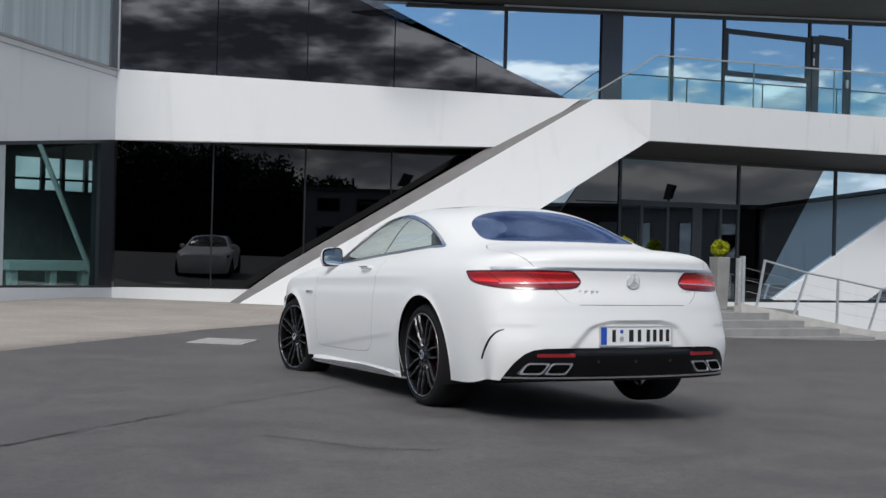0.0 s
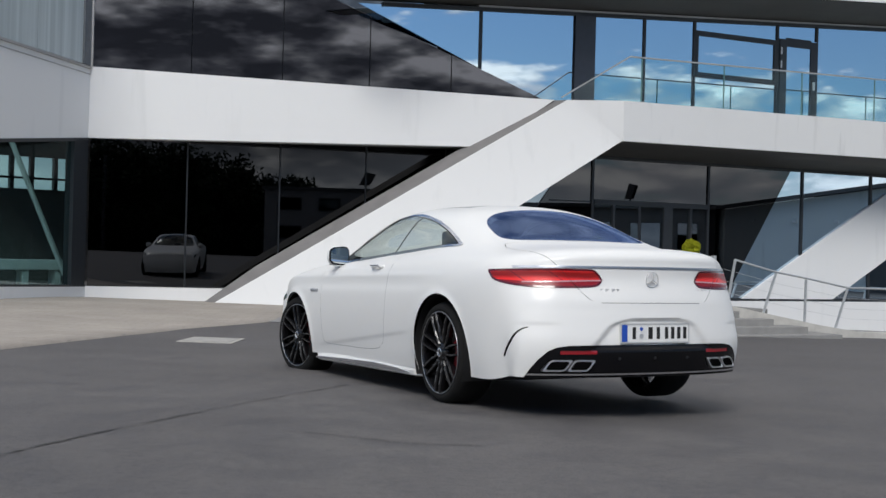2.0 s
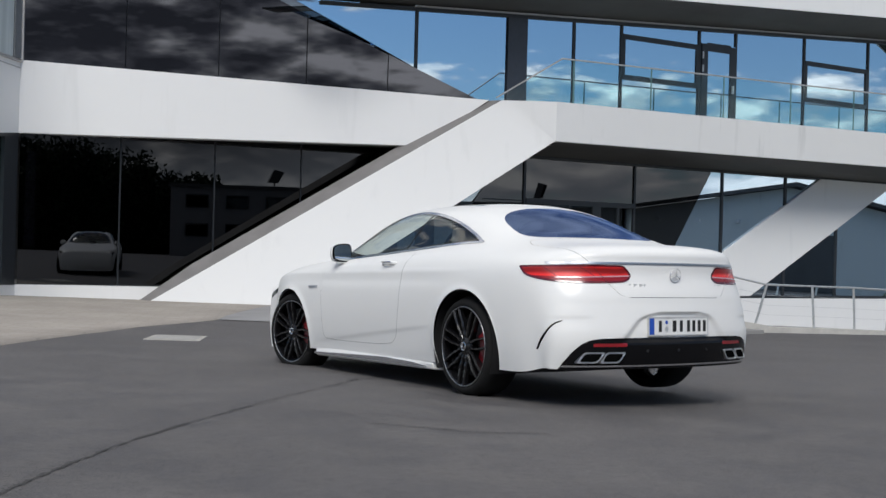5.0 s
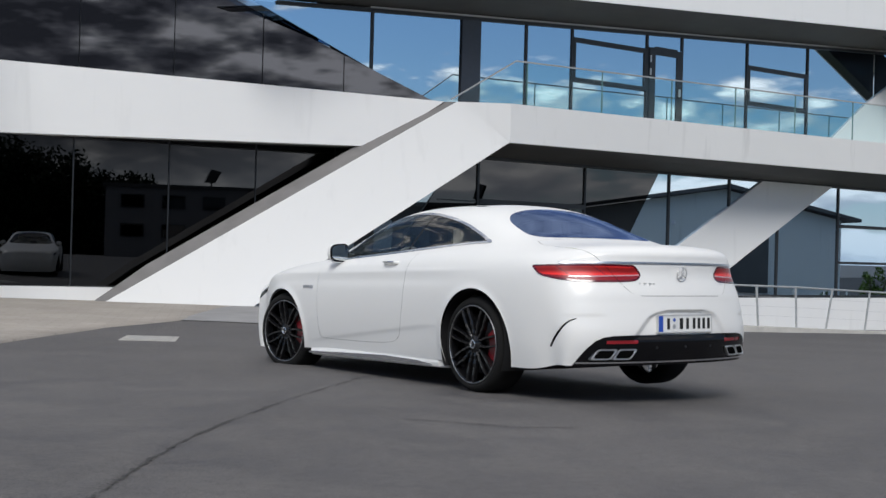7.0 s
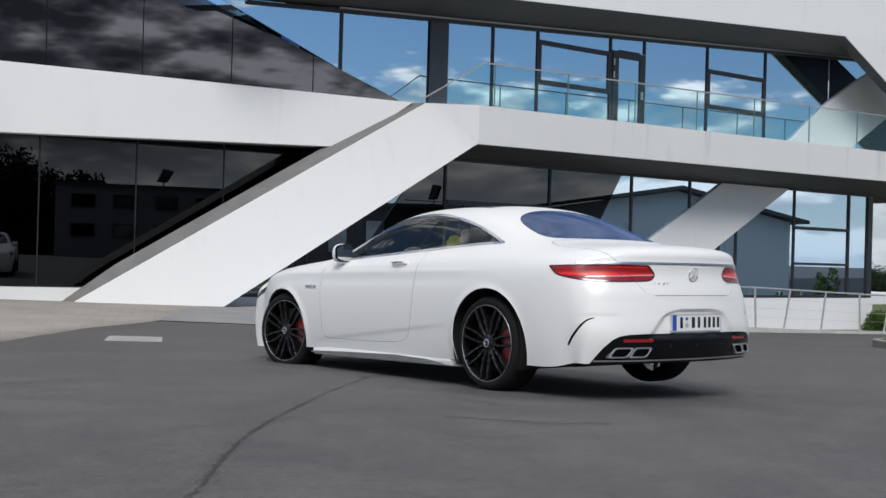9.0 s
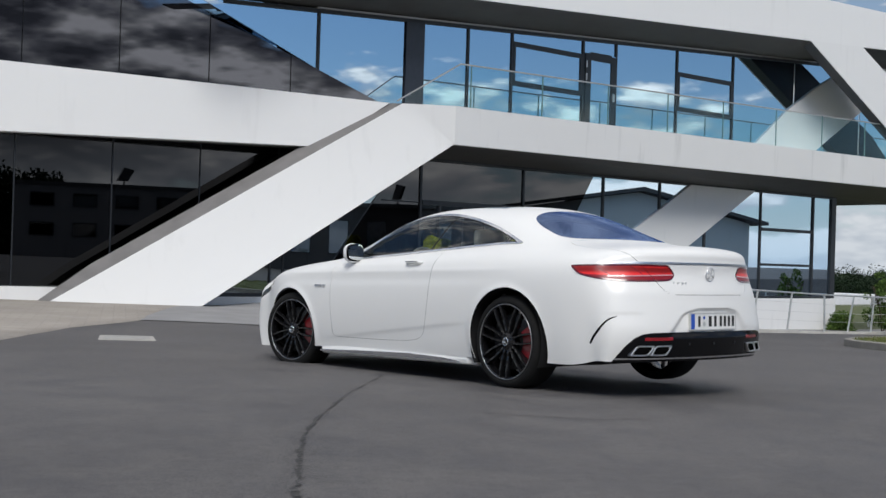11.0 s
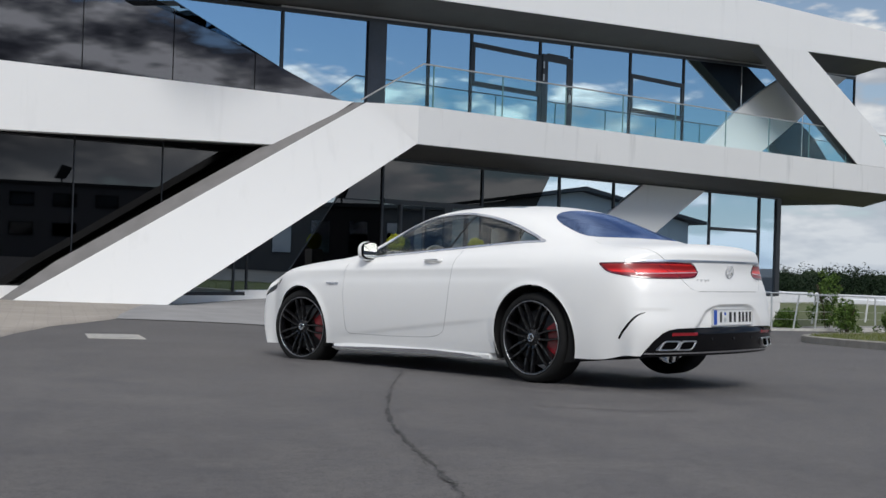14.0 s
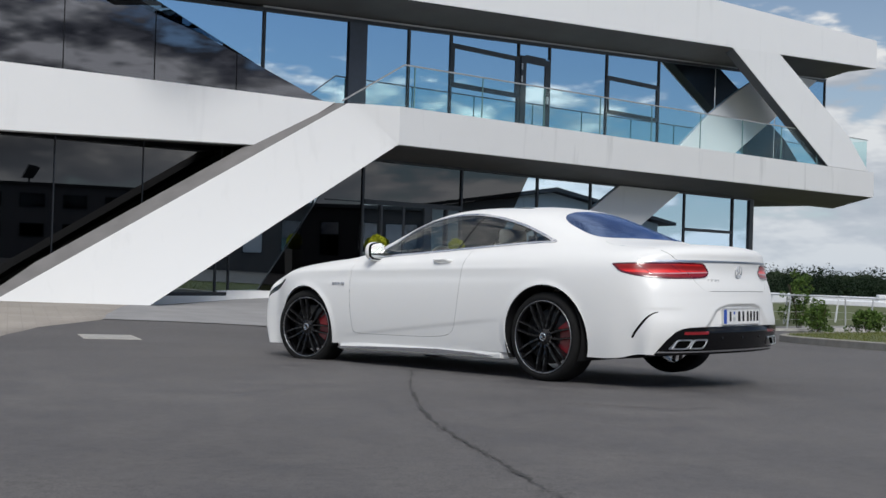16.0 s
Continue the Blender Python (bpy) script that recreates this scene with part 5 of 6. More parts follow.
for i in range(15):
    xs = BOOT_X if i == 0 else LID_X if i == 1 else NOSE_X if i == 14 else (STATIONS[i - 1],) * 6
    TOPROWS.append([(x, ys[i], zs[i]) for x, (ys, zs) in zip(xs, COLUMNS)])
HALF_W = [0.884, 0.922, 0.940, 0.946, 0.946, 0.944, 0.941, 0.939, 0.938, 0.939, 0.941, 0.944, 0.940, 0.902, 0.815]
SIDE_Z = (0.21, 0.37, 0.55, 0.72, 0.875)
INSET = (0.055, 0.022, 0.004, 0.0, 0.014)
SIDEROWS = []
for i, (r, w) in enumerate(zip(TOPROWS, HALF_W)):
    z = list(SIDE_Z)
    if i == 0:
        z = [0.245, 0.42, 0.59, 0.735, 0.875]
    if i >= 13:
        z = [0.17, 0.33, 0.50, 0.63, 0.73] if i == 14 else [0.18, 0.35, 0.53, 0.69, 0.82]
    SIDEROWS.append([(r[0][0] - (0.02 if i == 0 else 0), w - e, zz) for e, zz in zip(INSET, z)])
# end patches: offset of each column from the centre, x of each level
COL_Y = [None, 0.82, 0.71, 0.575, 0.315, 0.0]
REAR_OFF = [None, 0.240, 0.150, 0.086, 0.022, 0.0]
REAR_X = (-1.155, -1.205, -1.190, -1.178, -1.140)
REAR_YS = (1.03, 1.04, 1.02, 0.985, 0.935)
REAR_Z = (0.245, 0.42, 0.59, 0.735, 0.875)
FRONT_X = (3.82, 3.87, 3.87, 3.84, 3.79)
FRONT_OFF = [None, 0.155, 0.10, 0.06, 0.016, 0.0]
FRONT_Z = (0.17, 0.33, 0.50, 0.63, 0.74)
REAR = [[(REAR_X[k] + REAR_OFF[c], COL_Y[c] * REAR_YS[k], REAR_Z[k] + 0.0) for k in range(5)] for c in range(1, 6)]
FRONT = [[(FRONT_X[k] - FRONT_OFF[c], COL_Y[c] * 0.99, FRONT_Z[k]) for k in range(5)] for c in range(1, 6)]


def cage():
    """Box-like cage, both halves, as vertices and quads."""
    index, verts, faces = {}, [], []

    def v(p, sgn):
        key = (round(p[0], 4), round(p[1] * sgn, 4) + 0.0, round(p[2], 4))
        if key not in index:
            index[key] = len(verts)
            verts.append((p[0], p[1] * sgn, p[2]))
        return index[key]

    for sgn in (1, -1):
        def quad(a, b, c, d):
            q = [v(a, sgn), v(b, sgn), v(c, sgn), v(d, sgn)]
            faces.append(q if sgn > 0 else q[::-1])
        for i in range(len(TOPROWS) - 1):
            a, b = TOPROWS[i], TOPROWS[i + 1]
            for c in range(5):
                quad(a[c], a[c + 1], b[c + 1], b[c])
            sa, sb = SIDEROWS[i] + [a[0]], SIDEROWS[i + 1] + [b[0]]
            for k in range(5):
                quad(sa[k], sa[k + 1], sb[k + 1], sb[k])
        for patch, edge, side, flip in ((REAR, TOPROWS[0], SIDEROWS[0], 0), (FRONT, TOPROWS[-1], SIDEROWS[-1], 1)):
            cols = [side + [edge[0]]] + [patch[c] + [edge[c + 1]] for c in range(5)]
            for c in range(5):
                for k in range(5):
                    q = (cols[c][k], cols[c + 1][k], cols[c + 1][k + 1], cols[c][k + 1])
                    quad(*(q if not flip else q[::-1]))
    return verts, faces


def subdivided(verts, faces, levels):
    me = bpy.data.meshes.new("skin")
    me.from_pydata(verts, [], faces)
    ob = new("skin", me)
    md = ob.modifiers.new("s", "SUBSURF")
    md.levels = md.render_levels = levels
    dg = bpy.context.evaluated_depsgraph_get()
    ev = ob.evaluated_get(dg).to_mesh()
    ev.calc_loop_triangles()
    co = np.empty(len(ev.vertices) * 3)
    ev.vertices.foreach_get("co", co)
    tri = np.empty(len(ev.loop_triangles) * 3, dtype=np.int64)
    ev.loop_triangles.foreach_get("vertices", tri)
    ob.evaluated_get(dg).to_mesh_clear()
    bpy.data.objects.remove(ob)
    bpy.data.meshes.remove(me)
    return co.reshape(-1, 3), tri.reshape(-1, 3)


cv, cf = cage()
goal = np.array(cv)
goal[:, 1] *= 1.015
now = goal.copy()
for _ in range(2):                       # let the smooth skin pass through the cage points
    got, _t = subdivided([tuple(p) for p in now], cf, 2)
    now += 0.6 * (goal - got[:len(goal)])
SV, SF = subdivided([tuple(p) for p in now], cf, 4)


def sstep(a, b, t):
    t = np.clip((t - a) / (b - a), 0, 1)
    return t * t * (3 - 2 * t)


def sculpt(P):
    """Creases and hollows pressed into the smooth skin."""
    x, y, z = P[:, 0].copy(), P[:, 1].copy(), P[:, 2].copy()
    ay, sg = np.abs(y), np.sign(y)
    side = sstep(0.80, 0.88, ay)
    # rising sill crease between the wheels, hollow beneath it
    zc = 0.315 + (2.2 - x) * 0.098
    span = sstep(0.30, 0.75, x) * (1 - sstep(2.15, 2.5, x))
    d = zc - z
    hollow = sstep(-0.006, 0.03, d) * (1 - sstep(0.05, 0.20, d))
    y -= sg * side * span * 0.005 * hollow
    # shoulder line
    zs = 0.885
    span = sstep(-0.3, 0.5, x) * (1 - sstep(2.7, 3.2, x))
    y += sg * side * span * 0.004 * np.exp(-((z - zs) / 0.022) ** 2)
    y -= sg * side * span * 0.0035 * np.exp(-((z - zs + 0.07) / 0.035) ** 2)
    # rear wheel haunch and arch lips
    for cx, cr in ((0.0, 0.388), (2.93, 0.380)):
        r = np.hypot(x - cx, z - 0.355)
        y += sg * side * 0.012 * np.exp(-((r - cr) / 0.035) ** 2) * (z > 0.2)
    # number plate recess
    rear = x < -0.95
    half = np.interp(z, [0.42, 0.47, 0.52, 0.56, 0.585, 0.60, 0.612], [0.47, 0.425, 0.38, 0.34, 0.29, 0.21, -0.10])
    w = sstep(-0.015, 0.06, half - ay) * sstep(0.40, 0.44, z)
    x += np.where(rear, 0.022 * w, 0)
    # boot lid: hollow beneath the lip
    w = np.exp(-((z - 0.955) / 0.022) ** 2) * (1 - sstep(0.62, 0.78, ay))
    x += np.where(rear, 0.004 * w, 0)
    # bumper ledge
    w = np.exp(-((z - 0.665) / 0.03) ** 2)
    x += np.where(rear, 0.0015 * w, 0)
    # crease running on from the bumper slit
    q = (P[:, 0] + 0.62) * -0.67 + (ay - 0.85) * -0.743
    w = sstep(-0.012, 0.004, 0.574 - z) * (1 - sstep(0.02, 0.10, 0.574 - z)) * sstep(0.12, 0.26, q) * (1 - sstep(0.38, 0.52, q))
    x += np.where(x < -0.6, 0.0035 * w, 0)
    y -= sg * np.where(x < -0.6, 0.002 * w, 0)
    return np.stack([x, y, z], 1)


SV = sculpt(SV)


def vertex_normals(V, F):
    n = np.cross(V[F[:, 1]] - V[F[:, 0]], V[F[:, 2]] - V[F[:, 0]])
    out = np.zeros_like(V)
    for k in range(3):
        np.add.at(out, F[:, k], n)
    return out / np.maximum(np.linalg.norm(out, axis=1, keepdims=True), 1e-12)


SN_ = vertex_normals(SV, SF)
if (SN_ * (SV - np.array([1.3, 0, 0.7]))).sum() < 0:
    SF = SF[:, ::-1].copy()
    SN_ = -SN_
LAB = np.zeros(len(SF), dtype=np.int64)


def carve(field, label, only=(0,)):
    """Cut the skin along field = 0; triangles inside that carry one of the labels take the new one."""
    global SV, SN_, SF, LAB
    f = field(SV)
    f = np.where(np.abs(f) < 2e-4, 2e-4, f)
    s = f > 0
    cnt = s[SF].sum(1)
    may = np.isin(LAB, only)
    mixed_ = (cnt > 0) & (cnt < 3) & may
    # neighbours of a cut that keep another label are split as well, so that no crack opens
    mixed_ = (cnt > 0) & (cnt < 3)
    whole = ~mixed_
    F0, L0 = SF[whole], LAB[whole].copy()
    L0[(cnt[whole] == 3) & np.isin(L0, only)] = label
    M, ML, MC = SF[mixed_], LAB[mixed_], cnt[mixed_]
    if len(M) == 0:
        SF, LAB = F0, L0
        return
    odd = np.where((MC == 1)[:, None], s[M], ~s[M]).argmax(1)
    idx = np.arange(len(M))
    a, b, c = M[idx, odd], M[idx, (odd + 1) % 3], M[idx, (odd + 2) % 3]
    e = np.concatenate([np.stack([a, b], 1), np.stack([a, c], 1)])
    es = np.sort(e, axis=1)
    uq, inv = np.unique(es[:, 0] * (10 ** 8) + es[:, 1], return_inverse=True)
    p, q = uq // 10 ** 8, uq % 10 ** 8
    t = (f[p] / (f[p] - f[q]))[:, None]
    nv = SV[p] + t * (SV[q] - SV[p])
    nn = SN_[p] + t * (SN_[q] - SN_[p])
    nn /= np.linalg.norm(nn, axis=1, keepdims=True)
    base = len(SV)
    SV, SN_ = np.concatenate([SV, nv]), np.concatenate([SN_, nn])
    ab, ac = base + inv[:len(M)], base + inv[len(M):]
    t1, t2, t3 = np.stack([a, ab, ac], 1), np.stack([ab, b, c], 1), np.stack([ab, c, ac], 1)
    pos_a = MC == 1
    ok = np.isin(ML, only)
    la = np.where(pos_a & ok, label, ML)
    lb = np.where(~pos_a & ok, label, ML)
    SF = np.concatenate([F0, t1, t2, t3])
    LAB = np.concatenate([L0, la, lb, lb])


def rounded(pts, n=8, closed=True):
    """A smooth curve through points."""
    P = [np.array(p, float) for p in pts]
    m = len(P)
    out = []
    for i in range(m if closed else m - 1):
        p0, p1, p2, p3 = (P[(i - 1) % m], P[i], P[(i + 1) % m], P[(i + 2) % m]) if closed else (P[max(i - 1, 0)], P[i], P[i + 1], P[min(i + 2, m - 1)])
        for k in range(n):
            t = k / n
            out.append(0.5 * (2 * p1 + (p2 - p0) * t + (2 * p0 - 5 * p1 + 4 * p2 - p3) * t * t + (3 * p1 - p0 - 3 * p2 + p3) * t ** 3))
    if not closed:
        out.append(P[-1])
    return np.array(out)


def line_dist(Q, poly, closed):
    best = np.full(len(Q), 1e9)
    m = len(poly)
    for i in range(m if closed else m - 1):
        a, b = poly[i], poly[(i + 1) % m]
        d = b - a
        t = np.clip(((Q - a) @ d) / max(d @ d, 1e-12), 0, 1)
        best = np.minimum(best, np.linalg.norm(Q - a - t[:, None] * d, axis=1))
    return best


def inside(Q, poly):
    r = np.zeros(len(Q), bool)
    m = len(poly)
    for i in range(m):
        (x1, y1), (x2, y2) = poly[i], poly[(i + 1) % m]
        c = (y1 > Q[:, 1]) != (y2 > Q[:, 1])
        with np.errstate(divide="ignore", invalid="ignore"):
            r ^= c & (Q[:, 0] < (x2 - x1) * (Q[:, 1] - y1) / (y2 - y1) + x1)
    return r


def area(poly, pick, mask, grow=0.0):
    """Field of an outline; pick gives the plane coordinates, mask where on the skin it counts."""
    def f(P):
        ok = mask(P)
        out = np.full(len(P), -0.2)
        Q = pick(P[ok])
        d = line_dist(Q, poly, True)
        out[ok] = np.where(inside(Q, poly), d, -d) + grow
        return out
    return f


def stroke(poly, pick, mask, half):
    def f(P):
        ok = mask(P)
        out = np.full(len(P), -0.2)
        out[ok] = half - line_dist(pick(P[ok]), poly, False)
        return out
    return f


XZ = lambda P: P[:, (0, 2)]
_e = np.array([-0.46, -0.51]) / math.hypot(0.46, 0.51)
UZ = lambda P: np.stack([(P[:, 0] + 0.62) * _e[0] + (np.abs(P[:, 1]) - 0.85) * _e[1], P[:, 2]], 1)
glass_zone = lambda P: (P[:, 2] > 0.96) & (np.abs(P[:, 1]) > 0.5)
rear_zone = lambda P: P[:, 0] < -0.45
flank = lambda P: (np.abs(P[:, 1]) > 0.7) & (P[:, 2] < 1.06) & (P[:, 0] > -0.6) & (P[:, 0] < 3.4)

GONE, SIDEGLASS, SIDETRIM, REARGLASS, SCREEN, SUNROOF, TAIL, STRIP, GAP, DIFF, REFL, SLIT, TAILCLEAR, PILLAR, SEAL, HEAD, BLADE, TAILCORE = range(1, 19)

def refine(near, reach, times):
    """Halve the skin's triangles near a line."""
    global SV, SN_, SF, LAB
    for _ in range(times):
        f = near(SV)
        e = np.linalg.norm(SV[SF[:, 0]] - SV[SF[:, 1]], axis=1)
        hit_ = (f[SF].max(1) > -reach - e)
        F, L = SF[hit_], LAB[hit_]
        if not len(F):
            return
        ed = np.sort(np.concatenate([F[:, (0, 1)], F[:, (1, 2)], F[:, (2, 0)]]), axis=1)
        uq, inv = np.unique(ed[:, 0] * (10 ** 8) + ed[:, 1], return_inverse=True)
        p, q = uq // 10 ** 8, uq % 10 ** 8
        base = len(SV)
        nn = SN_[p] + SN_[q]
        SV = np.concatenate([SV, (SV[p] + SV[q]) / 2])
        SN_ = np.concatenate([SN_, nn / np.linalg.norm(nn, axis=1, keepdims=True)])
        k = len(F)
        ab, bc, ca = base + inv[:k], base + inv[k:2 * k], base + inv[2 * k:]
        A, B, C = F[:, 0], F[:, 1], F[:, 2]
        SF = np.concatenate([SF[~hit_], np.stack([A, ab, ca], 1), np.stack([ab, B, bc], 1), np.stack([ca, bc, C], 1), np.stack([ab, bc, ca], 1)])
        LAB = np.concatenate([LAB[~hit_], L, L, L, L])


def shut(field, half, inner, only=(0,)):
    """A narrow gap along field = 0, and the panel inside it."""
    carve(lambda P: field(P) + half, GAP, only)
    carve(lambda P: field(P) - half, inner, (GAP,))


DOORP, BOOTP = 30, 31
carve(lambda P: np.where(np.abs(P[:, 1]) > 0.5, 0.405 - np.hypot(P[:, 0] + 0.028, P[:, 2] - 0.348), -0.2), GONE)
carve(lambda P: np.where(np.abs(P[:, 1]) > 0.5, 0.392 - np.hypot(P[:, 0] - 2.935, P[:, 2] - 0.350), -0.2), GONE)
# doors and boot lid
DOOR = np.concatenate([rounded([(2.22, 1.02), (2.26, 0.90), (2.275, 0.65), (2.27, 0.42), (2.245, 0.325), (2.1, 0.308), (1.5, 0.305), (1.15, 0.315), (1.02, 0.345), (0.955, 0.42), (0.90, 0.62), (0.86, 0.9), (0.84, 1.03)], 6, False), np.array([(0.84, 1.2), (2.22, 1.2)])])
shut(area(DOOR, XZ, flank), 0.0013, DOORP)


def boot_field(P):
    ay = np.abs(P[:, 1])
    hw = np.interp(P[:, 2], [0.69, 0.706, 0.712, 0.723, 0.767, 0.859, 0.92, 0.971, 1.02, 1.06, 1.10], [0.36, 0.385, 0.42, 0.449, 0.494, 0.568, 0.617, 0.656, 0.70, 0.69, 0.62])
    f = np.minimum(np.minimum(hw - ay, (P[:, 2] - 0.706) * 1.0), -0.385 - P[:, 0])
    return np.clip(f, -0.2, 0.2)


shut(boot_field, 0.0017, BOOTP)
WIN = rounded([(2.09, 1.0), (1.86, 1.128), (1.66, 1.240), (1.45, 1.318), (1.25, 1.350), (1.05, 1.358), (0.88, 1.346), (0.70, 1.318), (0.52, 1.279), (0.34, 1.226), (0.17, 1.162), (0.05, 1.113), (-0.005, 1.092), (0.04, 1.086), (0.2, 1.084), (0.5, 1.070), (1.14, 1.037), (1.7, 1.010)])
carve(area(WIN, XZ, glass_zone, 0.004), SIDETRIM, (0, DOORP, GAP))
carve(area(WIN, XZ, glass_zone, -0.013), SEAL, (SIDETRIM,))
carve(area(WIN, XZ, glass_zone, -0.019), SIDEGLASS, (SEAL,))
_pl = stroke(np.array([(0.83, 1.37), (1.04, 1.03)]), XZ, glass_zone, 0.009)
refine(_pl, 0.01, 2)
carve(_pl, PILLAR, (SIDEGLASS,))
_rw = [(-0.372, 0.0), (-0.366, 0.28), (-0.345, 0.46), (-0.30, 0.555), (-0.22, 0.59), (-0.08, 0.575), (0.05, 0.54), (0.14, 0.47), (0.19, 0.36), (0.215, 0.2), (0.222, 0.0)]
RW = rounded(_rw + [(x, -y) for x, y in _rw[-2:0:-1]])
carve(area(RW, lambda P: P[:, (0, 1)], lambda P: (P[:, 2] > 1.03) & (P[:, 0] < 0.6)), REARGLASS)
_ws = [(2.42, 0.0), (2.39, 0.3), (2.30, 0.55), (2.16, 0.69), (2.02, 0.675), (1.82, 0.615), (1.62, 0.56), (1.52, 0.42), (1.49, 0.0)]
WS = rounded(_ws + [(x, -y) for x, y in _ws[-2:0:-1]])
carve(area(WS, lambda P: P[:, (0, 1)], lambda P: (P[:, 2] > 0.98) & (P[:, 0] > 1.2)), SCREEN, (0, DOORP))
_sr = [(0.55, 0.0), (0.56, 0.34), (0.62, 0.42), (1.28, 0.44), (1.34, 0.36), (1.36, 0.0)]
SR = rounded(_sr + [(x, -y) for x, y in _sr[-2:0:-1]])
carve(area(SR, lambda P: P[:, (0, 1)], lambda P: P[:, 2] > 1.3), SUNROOF)
# tail lamps and chrome strip
LAMP = rounded([(-0.020, 0.911), (0.03, 0.914), (0.4, 0.917), (0.60, 0.915), (0.648, 0.912), (0.668, 0.896), (0.694, 0.858), (0.694, 0.834), (0.668, 0.808), (0.60, 0.799), (0.44, 0.796), (0.30, 0.799), (0.17, 0.812), (0.07, 0.832), (0.018, 0.852), (-0.010, 0.882), (-0.024, 0.903)], 6)
refine(area(LAMP, UZ, rear_zone), 0.0, 1)
carve(area(LAMP, UZ, rear_zone), TAIL, (0, BOOTP))
carve(area(LAMP, UZ, rear_zone, -0.013), TAILCORE, (TAIL,))
TAILLOW = 19
carve(lambda P: np.where(P[:, 0] < -0.45, np.interp(UZ(P)[:, 0], [0.0, 0.2, 0.45, 0.7], [0.852, 0.840, 0.838, 0.846]) - P[:, 2], -0.2), TAILLOW, (TAILCORE,))
for _u in (0.12, 0.36):
    _rib = stroke(np.array([(_u, 0.915), (_u + 0.11, 0.842)]), UZ, rear_zone, 0.0025)
    carve(_rib, TAIL, (TAILCORE,))
_st = stroke(np.array([(0.22, 0.834), (0.40, 0.836), (0.685, 0.845)]), UZ, rear_zone, 0.0045)
refine(_st, 0.005, 1)
carve(_st, TAILCLEAR, (TAIL, TAILCORE, TAILLOW))
_cs = lambda P: np.where((P[:, 0] < -0.45) & (np.abs(P[:, 1]) < 0.838), 0.0075 - np.abs(P[:, 2] - 0.9275), -0.2)
refine(_cs, 0.004, 1)
carve(_cs, STRIP, (0, BOOTP, GAP))
carve(area(rounded([(3.30, 0.80), (3.45, 0.79), (3.62, 0.70), (3.70, 0.60), (3.66, 0.64), (3.45, 0.72)], 6), XZ, lambda P: (np.abs(P[:, 1]) > 0.45) & (P[:, 0] > 3.2)), HEAD)
# black lower bumper, its strip and reflectors
def diff_top(P):
    ay = np.abs(P[:, 1])
    return np.interp(ay, [0.0, 0.48, 0.60, 0.67, 0.72, 0.77, 0.805, 0.83, 0.86, 0.9], [0.445, 0.445, 0.442, 0.432, 0.408, 0.355, 0.29, 0.225, 0.15, 0.10])


carve(lambda P: np.where(P[:, 0] < -0.55, np.clip(diff_top(P) - P[:, 2], -0.2, 0.2), -0.2), DIFF)
_bl = lambda P: np.where((P[:, 0] < -0.5) & (np.abs(P[:, 1]) < 0.84), 0.0055 - np.abs(P[:, 2] - 0.268), -0.2)
refine(_bl, 0.004, 2)
carve(_bl, BLADE, (DIFF,))
_rf = lambda P: np.where(P[:, 0] < -0.8, np.minimum(0.012 - np.abs(P[:, 2] - 0.402), 0.115 - np.abs(np.abs(P[:, 1]) - 0.535)), -0.2)
refine(_rf, 0.004, 1)
carve(_rf, REFL, (DIFF,))


def slit_field(P):
    ok = rear_zone(P) & (P[:, 2] < 0.62)
    out = np.full(len(P), -0.2)
    Q = UZ(P[ok])
    d = line_dist(Q, rounded([(0.104, 0.372), (0.122, 0.415), (0.15, 0.461), (0.185, 0.508), (0.225, 0.540), (0.27, 0.556)], 5, False), False)
    out[ok] = np.interp(Q[:, 0], [0.10, 0.15, 0.27], [0.007, 0.0085, 0.003]) - d
    return out


refine(slit_field, 0.004, 2)
carve(slit_field, SLIT)


def skin_part(name, labels, mat, label="", sink=0.0, parent=None, where=None):
    sel = np.isin(LAB, labels)
    if where is not None:
        sel &= where(SV[SF].mean(1))
    F = SF[sel]
    if not len(F):
        return None
    used, inv = np.unique(F, return_inverse=True)
    V = SV[used] - sink * SN_[used]
    me = bpy.data.meshes.new(name)
    me.from_pydata([tuple(p) for p in V], [], [tuple(t) for t in inv.reshape(-1, 3)])
    me.polygons.foreach_set("use_smooth", [True] * len(me.polygons))
    me.normals_split_custom_set_from_vertices([tuple(n) for n in SN_[used]])
    me.materials.append(mat)
    ob = new(name, me)
    ob.parent = parent or car
    return tagged(ob, label)


left = lambda C: C[:, 1] > 0
right = lambda C: C[:, 1] <= 0
body = skin_part("body", (0,), M_PAINT, "glossy white paintwork")
door_l = skin_part("door", (DOORP,), M_PAINT, where=left)
door_r = skin_part("door", (DOORP,), M_PAINT, where=right)
boot_lid = skin_part("boot_lid", (BOOTP,), M_PAINT)
skin_part("shut_line", (GAP,), M_GAP, "dark gap round the boot lid", 0.004, parent=boot_lid, where=lambda C: C[:, 0] < -0.3)
skin_part("shut_line", (GAP,), M_GAP, "dark gap round the door", 0.004, parent=door_l, where=lambda C: (C[:, 0] >= -0.3) & (C[:, 1] > 0))
skin_part("shut_line", (GAP,), M_GAP, "dark gap round the door", 0.004, parent=door_r, where=lambda C: (C[:, 0] >= -0.3) & (C[:, 1] <= 0))
